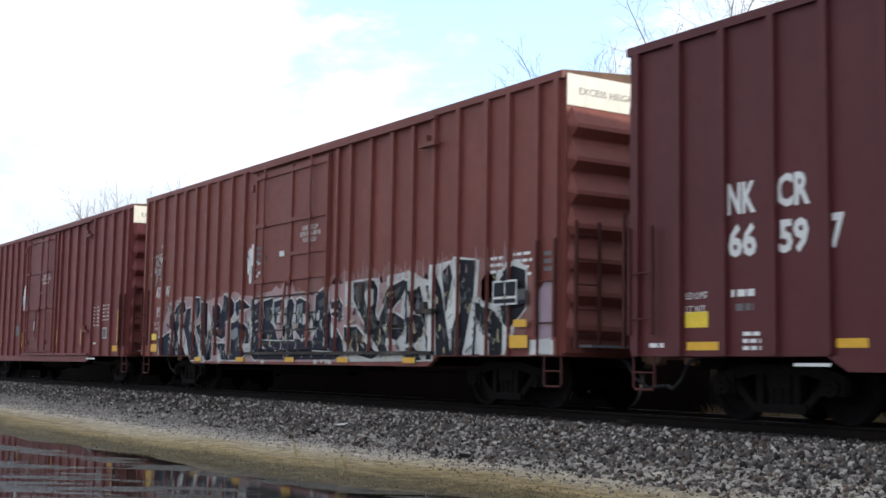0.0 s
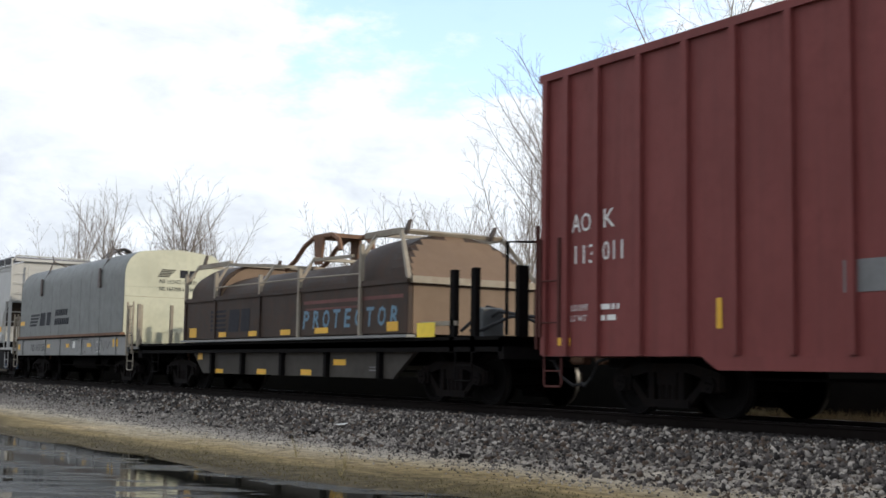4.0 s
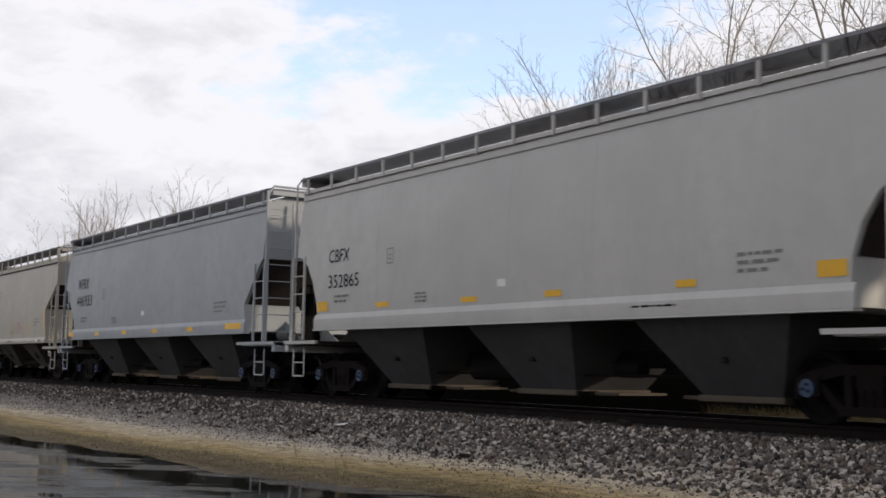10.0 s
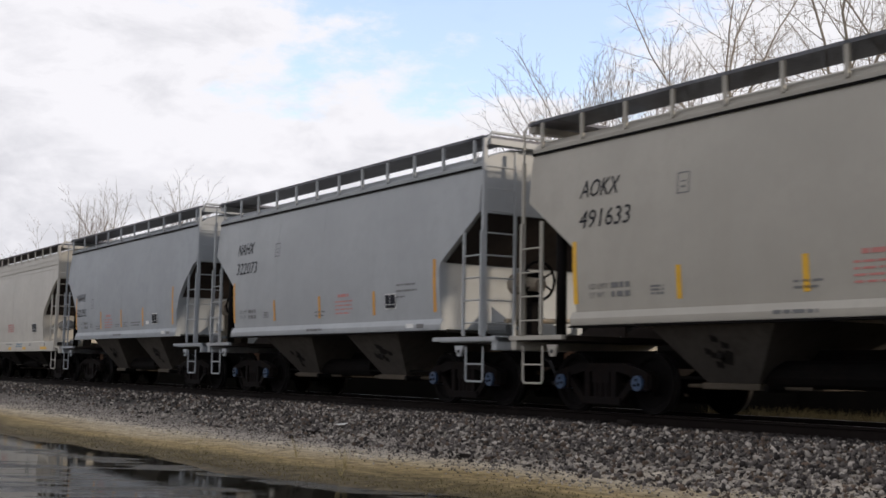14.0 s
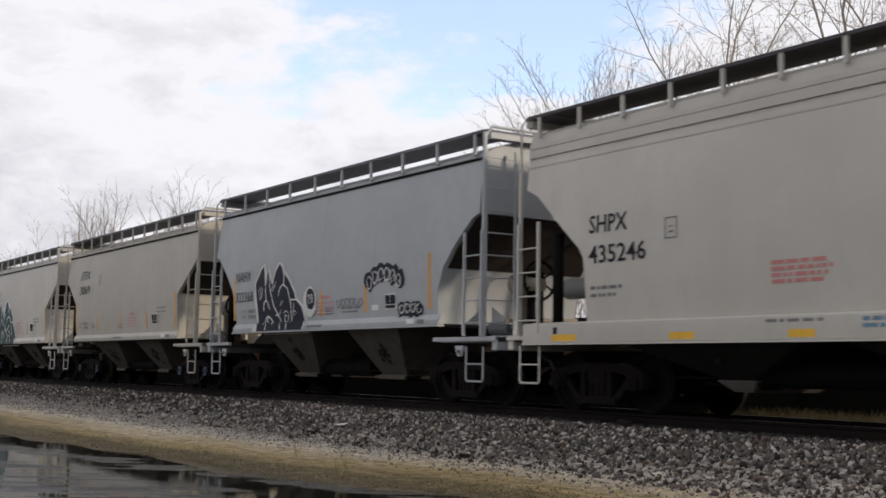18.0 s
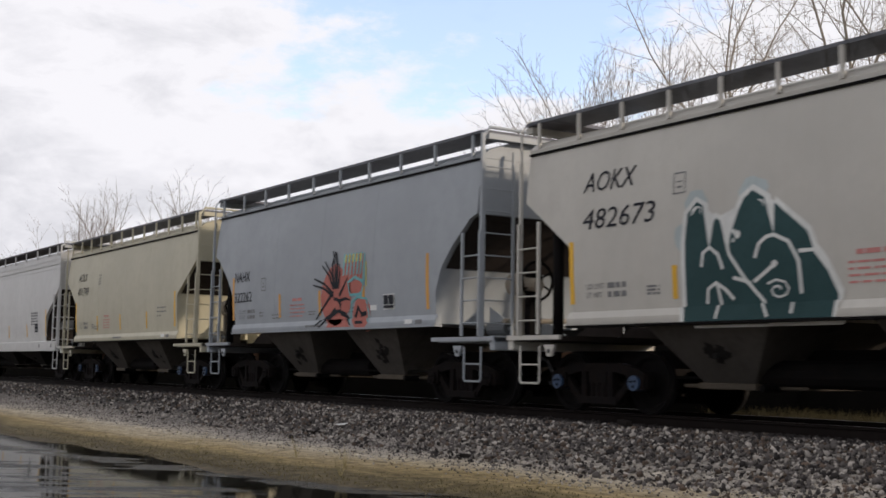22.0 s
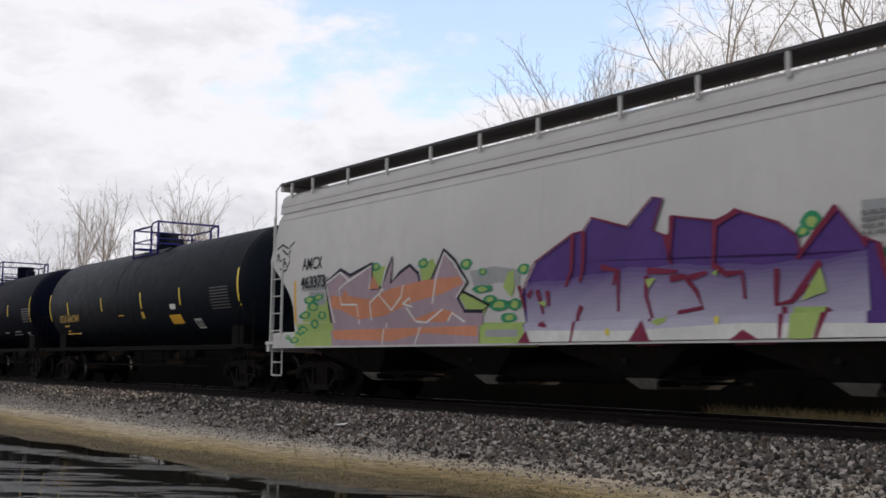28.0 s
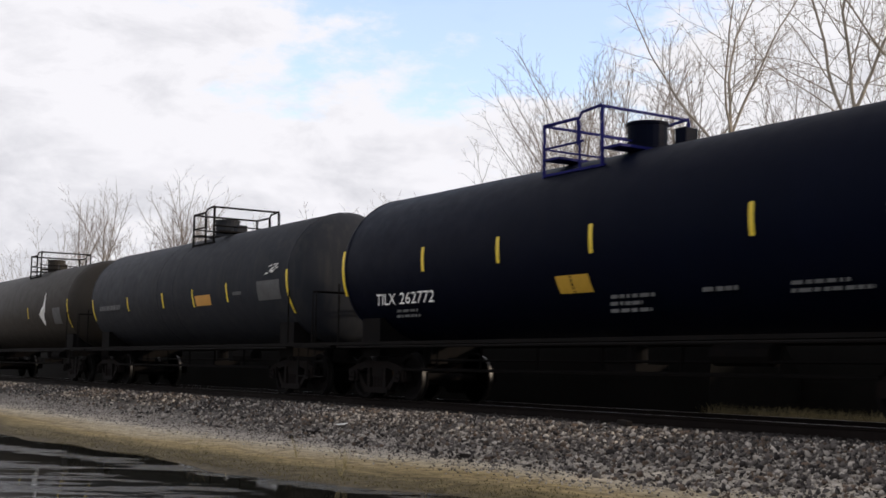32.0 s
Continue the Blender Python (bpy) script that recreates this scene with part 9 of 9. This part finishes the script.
    lines = [[(-1.75, 2.02), (-1.72, 2.2), (-1.6, 2.27), (-1.45, 2.17), (-1.37, 1.97)], [(-1.32, 2.4), (-1.25, 2.15), (-1.0, 1.83), (-0.7, 1.53), (-0.62, 1.33)], [(-0.82, 2.08), (-0.75, 2.25), (-0.63, 2.33), (-0.5, 2.35), (-0.27, 2.25), (-0.12, 2.0), (-0.1, 1.6)],
             [(-0.12, 2.12), (0.12, 2.12), (0.33, 1.87), (0.47, 1.58)], [(-1.67, 1.53), (-1.65, 1.72), (-1.5, 1.8), (-1.33, 1.7), (-1.2, 1.57)], [(-1.48, 1.78), (-1.42, 1.52), (-1.5, 1.33)], [(-0.85, 1.78), (-0.5, 1.98)], [(-0.2, 1.5), (-0.24, 1.36)], [(-1.2, 1.85), (-1.0, 1.8), (-0.9, 1.76)]]
    p.layer([q for l in lines for q in stroke(l, 0.05)], "white")
    curl = [(-0.46 + (0.04 + 0.016 * i) * math.cos(i * 0.8), 1.66 + (0.03 + 0.010 * i) * math.sin(i * 0.8)) for i in range(12)]
    p.layer(stroke(curl, 0.03) + [blob(rng, -1.1, 2.4, .05, .06, 8, .1), blob(rng, -0.5, 1.99, .05, .05, 8, .1), blob(rng, -1.17, 2.33, .025, .03, 7, .1)], "white")
    # red flare with turquoise strokes and black rays
    p = hopper_painting(car16, "red, turquoise and black abstract graffiti", 1.40, 1.58, 5.6)
    p.layer([blob(rng, 0.7, 2.05, 0.62, 0.62, 16, .08), [(0.35, 1.42), (1.35, 1.42), (1.2, 1.65), (0.8, 1.72), (0.45, 1.6)], blob(rng, 1.75, 1.66, 0.34, 0.32, 14, .08), blob(rng, 1.5, 2.2, 0.3, 0.14, 12, .1)], "red")
    p.layer([q for i in range(6) for q in stroke([(1.08 + i * .13, 2.35), (1.12 + i * .13, 2.85)], 0.10)], "red")
    p.layer([q for i in range(6) for q in stroke([(1.02 + i * .14, 2.45), (1.06 + i * .14, 2.88)], 0.06)] + stroke([(1.85, 2.85), (1.85, 2.3), (1.75, 2.05), (1.3, 2.05), (1.2, 2.3), (1.5, 2.4), (1.8, 2.3)], 0.06)
            + stroke([(1.3, 1.45), (1.35, 1.9), (1.6, 2.0), (1.95, 1.95), (2.05, 1.5)], 0.05), "cyan")
    p.layer([q for i in range(5) for q in stroke([(1.1 + i * .15, 2.7), (1.12 + i * .15, 2.86)], 0.05)] + stroke([(1.93, 2.7), (1.95, 2.2)], 0.03), "yellow")
    rays = [((0.6, 2.1), (-0.25, 2.45)), ((0.6, 2.05), (-0.3, 2.32)), ((0.62, 2.2), (0.1, 2.7)), ((0.68, 2.2), (0.22, 2.78)), ((0.7, 2.2), (0.55, 2.98)), ((0.76, 2.2), (0.7, 2.95)), ((0.8, 2.2), (0.85, 2.7)), ((0.55, 2.1), (-0.2, 1.6)),
            ((0.85, 2.05), (1.2, 2.4)), ((0.85, 1.95), (1.3, 1.95)), ((0.8, 1.75), (-0.2, 1.46)), ((0.7, 1.8), (0.3, 1.6)), ((0.8, 1.75), (1.3, 1.55)), ((0.7, 1.72), (0.0, 1.42)), ((0.9, 1.7), (1.35, 1.45)), ((0.75, 2.0), (0.9, 1.7)), ((0.62, 2.0), (0.95, 1.85))]
    p.layer([q for a, b in rays for q in stroke([a, ((a[0] + b[0]) / 2 + .05, (a[1] + b[1]) / 2 + .04), b], 0.075, 0.03)] + stroke([(0.62, 2.3), (0.55, 2.7), (0.65, 2.95), (0.76, 2.7), (0.72, 2.3)], 0.07), "black")
    p.layer(stroke([(1.5, 1.6), (1.62, 1.8), (1.75, 1.65), (1.95, 1.68)], 0.09) + stroke([(1.55, 1.5), (1.85, 1.5)], 0.06), "black")
    # long mural on the white hopper
    p = hopper_painting(car19, "orange, green and purple lettering mural", 1.05, 1.36, 9.6)
    p.layer([[(-8.57, 1.53), (-6.90, 1.53), (-6.85, 1.03), (-8.52, 1.04)], [(-1.65, 1.40), (-0.31, 1.38), (-0.29, 0.99), (-1.63, 1.00)], [(-7.95, 2.02), (-7.04, 1.99), (-6.97, 1.53), (-8.29, 1.56)], [(-5.27, 2.53), (-4.69, 2.55), (-4.50, 2.10), (-5.28, 2.03)], [(-3.56, 2.47), (-3.11, 2.58), (-2.84, 2.22), (-3.39, 1.99)]], "lime")
    p.layer([[(-8.32, 2.50), (-7.08, 2.46), (-7.06, 2.20), (-8.29, 2.21)], [(-1.44, 1.28), (-0.55, 1.27), (-0.55, 1.15), (-1.44, 1.16)], [(-7.93, 2.19), (-7.24, 2.17), (-7.21, 1.89), (-7.91, 1.91)], [(-1.95, 2.28), (-1.2, 2.32), (-0.5, 2.22), (-0.55, 1.95), (-1.1, 2.05), (-1.8, 2.0)], [(6.06, 2.64), (7.16, 2.61), (7.17, 2.39), (6.07, 2.42)], [(7.24, 2.01), (7.81, 2.01), (7.82, 1.82), (7.25, 1.82)]], "silver")
    greens = [(-7.92, 2.02, 0.30, 0.08), (-7.50, 2.06, 0.22, 0.07), (-7.75, 1.87, 0.25, 0.10), (-8.15, 1.70, 0.26, 0.09), (-8.27, 1.38, 0.23, 0.10), (-7.72, 1.51, 0.18, 0.10), (-7.37, 1.68, 0.18, 0.09), (-8.54, 1.18, 0.23, 0.07), (-8.87, 1.24, 0.12, 0.05), (-2.05, 2.41, 0.16, 0.10), (-1.55, 2.25, 0.12, 0.07), (-3.42, 2.51, 0.17, 0.09), (-5.11, 2.55, 0.16, 0.08), (-0.42, 2.23, 0.16, 0.09), (-1.57, 1.96, 0.28, 0.07), (-1.12, 1.68, 0.32, 0.09), (-0.69, 1.67, 0.21, 0.10), (-0.86, 1.47, 0.22, 0.08), (-1.37, 1.78, 0.20, 0.07)]
    greens += [(5.34, 2.46, 0.16, 0.12), (7.71, 2.34, 0.11, 0.11), (7.34, 2.12, 0.07, 0.05), (6.49, 2.02, 0.16, 0.09), (7.80, 1.76, 0.14, 0.10), (7.61, 1.49, 0.25, 0.08), (8.07, 1.48, 0.16, 0.06), (8.16, 1.19, 0.12, 0.08), (8.78, 1.18, 0.18, 0.14), (7.74, 1.06, 0.16, 0.07), (5.21, 2.35, 0.11, 0.07), (6.82, 1.63, 0.17, 0.05), (7.12, 1.54, 0.16, 0.06)]
    p.layer([blob(rng, x, z, a, b, 12, .18) for x, z, a, b in greens], "green")
    p.layer([blob(rng, x, z, a * .55, b * .6, 10, .2) for x, z, a, b in greens], "lime")
    p.layer([[(-0.98, 1.97), (-0.84, 2.20), (-0.68, 2.23), (-0.67, 1.95), (-0.76, 1.79)], [(-2.34, 1.96), (-2.02, 1.90), (-1.43, 1.68), (-1.55, 1.55), (-2.00, 1.57)]], "lime")
    p.layer(stroke([(-2.34, 1.99), (-1.95, 1.88), (-1.39, 1.68), (-1.71, 1.55)], 0.05), "black")
    word = [(-6.82, 1.03), (-6.93, 1.53), (-7.14, 2.33), (-6.53, 2.54), (-6.13, 2.40), (-5.27, 2.59), (-5.30, 2.10), (-4.89, 2.11), (-4.50, 2.66), (-4.58, 2.18), (-4.22, 2.35), (-3.88, 2.47), (-3.62, 2.32), (-3.51, 2.06), (-3.12, 2.17), (-2.73, 2.68), (-2.42, 2.48), (-2.03, 2.10), (-2.34, 1.84), (-2.13, 1.58), (-1.58, 1.56), (-1.63, 1.00)]
    p.layer(stroke([*word[1:-1]], 0.15, 0.12), "navy")
    p.layer([word], "lilac_grey")
    p.layer([[(-6.94, 2.07), (-6.01, 2.01), (-5.35, 1.93), (-4.58, 2.10), (-3.40, 2.20), (-2.24, 2.21), (-2.13, 2.08), (-2.82, 1.93), (-3.81, 1.82), (-4.85, 1.60), (-5.81, 1.56), (-6.50, 1.75), (-6.96, 1.83)], [(-6.81, 1.36), (-1.66, 1.35), (-1.66, 1.17), (-3.34, 1.25), (-4.51, 1.12), (-6.76, 1.18)], [(-5.37, 2.13), (-5.23, 2.39), (-4.97, 2.12)], [(-6.59, 1.84), (-6.36, 2.17), (-6.09, 1.96)], [(-3.93, 1.49), (-2.81, 1.67), (-2.37, 1.58), (-2.79, 1.43)]], "orange")
    p.layer([q for l in [[(-6.82, 1.51), (-7.10, 2.20), (-7.14, 2.33), (-6.53, 2.52), (-6.17, 2.33), (-5.30, 2.58), (-5.37, 2.13)], [(-5.80, 1.46), (-5.87, 1.85), (-6.51, 1.87), (-6.60, 2.18), (-6.13, 2.37)], [(-4.68, 2.60), (-4.97, 1.99), (-4.55, 1.70), (-4.19, 1.93), (-4.10, 2.15)], [(-4.13, 1.80), (-3.89, 1.90), (-3.80, 1.74), (-4.13, 1.80)], [(-3.12, 1.77), (-2.98, 2.23), (-2.72, 2.65), (-2.42, 2.46), (-2.05, 2.10), (-2.36, 1.85)], [(-4.02, 1.73), (-3.71, 1.47), (-3.35, 1.44), (-2.80, 1.66)], [(-4.75, 1.46), (-4.81, 1.04)], [(-3.46, 1.36), (-3.67, 1.02)], [(-2.65, 1.45), (-2.50, 1.59), (-2.12, 1.42)], [(-5.32, 1.52), (-5.35, 1.87), (-4.81, 2.11)]] for q in stroke(l, 0.045, 0.035)], "white")
    big = [(-0.33, 1.06), (-0.49, 1.78), (-0.08, 2.31), (0.85, 2.68), (1.09, 2.70), (1.27, 2.89), (2.08, 2.68), (2.58, 3.05), (2.78, 3.02), (2.60, 2.59), (2.86, 2.49), (2.89, 2.32), (2.98, 2.75), (3.79, 2.61), (4.17, 2.71), (4.86, 2.49), (5.14, 2.31), (5.19, 2.01), (5.12, 2.02), (5.45, 2.37), (5.72, 2.61), (6.08, 2.21), (6.31, 2.13), (6.41, 1.71), (7.22, 1.06)]
    p.layer([big], "purple")
    for n in range(14):
        f = ((n + 1) / 14) ** 0.8
        SPRAY["fade"] = spray("purple_fading_spray", tuple(a + (b - a) * f for a, b in zip((0.085, 0.04, 0.19), (0.47, 0.45, 0.55))), 0.08)
        crest = [(-1.15 + i * 0.27, 2.04 - 0.062 * n + 0.02 * math.sin(i * 1.7 + n) - 0.05 * math.sin(i * 0.35)) for i in range(30)]
        crest = [q for q in crest if -0.51 < q[0] < 6.41]
        p.layer([[(a[0], 1.06), (b[0], 1.06), b, a] for a, b in zip(crest, crest[1:])], "fade")
    p.layer([[(-0.23, 1.06), (-0.23, 1.24), (2.07, 1.20), (4.17, 1.26), (6.92, 1.20), (7.22, 1.06)]], "white")
    p.layer([q for l in [[(0.85, 2.66), (0.82, 2.14), (0.67, 1.89)], [(1.11, 2.69), (1.09, 2.16), (1.02, 1.94)], [(1.50, 2.14), (1.88, 2.06), (1.84, 1.48)], [(1.86, 2.06), (1.76, 1.86)], [(2.86, 2.50), (2.96, 2.09)], [(2.98, 2.75), (2.93, 2.12)], [(3.79, 2.61), (3.75, 2.03)], [(4.17, 2.71), (3.82, 2.56)], [(2.48, 2.03), (3.08, 1.98)], [(2.47, 1.96), (2.44, 1.68), (2.56, 1.32)], [(2.93, 1.89), (3.21, 1.91), (3.42, 1.70), (3.52, 1.48), (3.04, 1.43)], [(3.73, 2.04), (3.97, 1.90), (4.24, 1.91), (4.27, 1.57)], [(4.81, 1.92), (4.77, 1.48), (5.02, 1.51), (5.30, 1.70)], [(-0.03, 1.87), (0.10, 1.49)], [(0.22, 1.85), (0.25, 1.61)], [(1.03, 1.59), (0.93, 1.45), (0.82, 1.05)], [(-0.50, 1.96), (-0.37, 1.57)], [(-0.28, 1.77), (-0.17, 1.88)], [(0.04, 1.35), (0.24, 1.30)], [(3.28, 1.88), (3.63, 1.94)], [(5.48, 1.96), (5.25, 1.75), (5.02, 1.53)], [(5.73, 2.60), (5.18, 2.07)], [(6.11, 2.21), (6.14, 2.10)], [(6.42, 1.53), (6.50, 1.05)], [(6.31, 2.12), (6.41, 1.73), (6.71, 1.66), (6.93, 1.45)], [(4.90, 1.45), (4.86, 1.06)], [(5.57, 1.41), (5.40, 1.04)]] for q in stroke(l, 0.095, 0.05)], "crimson")
    p.layer(stroke(big[1:-1], 0.03, 0.03), "crimson")
    p.layer([[(2.07, 0.99), (2.39, 1.35), (2.59, 0.99)], [(3.93, 0.99), (4.27, 1.18), (4.65, 0.99)], [(6.59, 1.02), (6.66, 1.17), (7.24, 1.02)], [(-0.54, 1.01), (-0.28, 1.24), (-0.13, 1.00)]], "crimson")
    p.layer([[(5.16, 1.51), (5.48, 1.90), (5.56, 1.61)], [(5.04, 1.44), (5.53, 1.43), (5.35, 1.03), (5.00, 1.03)], [(6.96, 1.37), (7.27, 1.41), (7.50, 1.02), (7.29, 1.02)], [(6.38, 1.87), (6.58, 1.84), (6.88, 1.67), (7.23, 1.60), (6.88, 1.57)], [(2.45, 1.91), (2.66, 1.92), (2.50, 1.78)], [(2.58, 1.32), (2.84, 1.39), (2.89, 1.32), (2.70, 1.26)], [(3.72, 1.93), (3.82, 1.97), (3.80, 1.88)], [(-0.03, 1.68), (0.18, 1.70), (0.16, 1.60)]], "lime")
    p.layer([blob(rng, 1.67, 1.19, .05, .06, 8, .1), blob(rng, 3.82, 1.31, .05, .06, 8, .1)], "yellow")
    strips(car19, 9.62, 1.53, 1.98, [2.81, 5.24, -8.61, 8.02], YELLOW)
    q = hopper_painting(car19, "thin red scrawl", 1.05, 1.36, 9.6)
    polys = [r for l in [[(8.61, 3.36), (8.46, 3.12), (8.67, 3.19), (8.60, 2.98)], [(8.66, 3.35), (8.87, 3.39), (8.77, 3.18), (9.02, 3.00), (8.71, 2.97)], [(8.92, 3.36), (9.04, 3.10), (9.08, 3.37), (9.19, 3.12)], [(9.13, 3.36), (9.31, 3.40), (9.24, 3.25), (9.36, 3.13), (9.16, 3.04)], [(8.78, 2.94), (8.94, 3.06), (9.05, 2.89), (9.16, 3.01), (9.23, 2.90)], [(8.46, 3.07), (8.21, 3.06), (8.22, 2.84), (8.48, 2.51), (8.58, 2.71), (8.52, 2.87), (8.79, 2.86)], [(8.89, 2.87), (9.05, 2.92), (9.10, 2.80)], [(8.61, 3.28), (9.29, 3.32)], [(8.67, 3.08), (9.24, 3.09)]] for r in stroke(l, 0.04, 0.03)]
    q.layer(polys, "red")
    q = hopper_painting(car19, "black doodle", 1.05, 1.36, 9.6)
    q.layer([r for l in [[(-9.63, 3.19), (-9.33, 3.29), (-9.03, 3.19), (-8.74, 3.32)], [(-9.52, 3.11), (-9.40, 2.92), (-9.16, 2.98), (-9.22, 2.80)], [(-9.32, 3.18), (-9.05, 3.05), (-8.92, 3.15), (-8.96, 2.97)], [(-9.16, 2.91), (-9.02, 2.77), (-8.90, 2.93)], [(-9.65, 3.05), (-9.45, 3.07), (-9.60, 2.93)], [(-9.38, 2.77), (-9.21, 2.69), (-9.02, 2.73)]] for r in stroke(l, 0.045, 0.03)], "black")
    writing("463373", 0.25, INK, car19, -8.28, 2.27, side_y(2.3) - 0.03, width=1.1, bold=0.006)
    bars(car19, 6.08, 2.47, side_y(2.4) - 0.03, [1.0, 1.15, 1.0, 1.1], 0.045, 0.035, INK_FADE)
    ink_box(car19, 6.81, 1.70, 0.42, 0.28)


paint_boxcar()
paint_hoppers()


# ---- motion ----
def motions():
    for ob, x in CARS:
        walk(ob, [(t, pose(x + rolled(t), 0, 0)) for t in range(0, 33)])
    times = [i / 15 for i in range(int(SECONDS * 15) + 1)]
    turns = [math.degrees(rolled(t) / 0.457) for t in times]
    for ob, dx in WHEELS:
        walk(ob, [(t, pose(dx, 0, 0.457, 0, a, 0)) for t, a in zip(times, turns)])


motions()
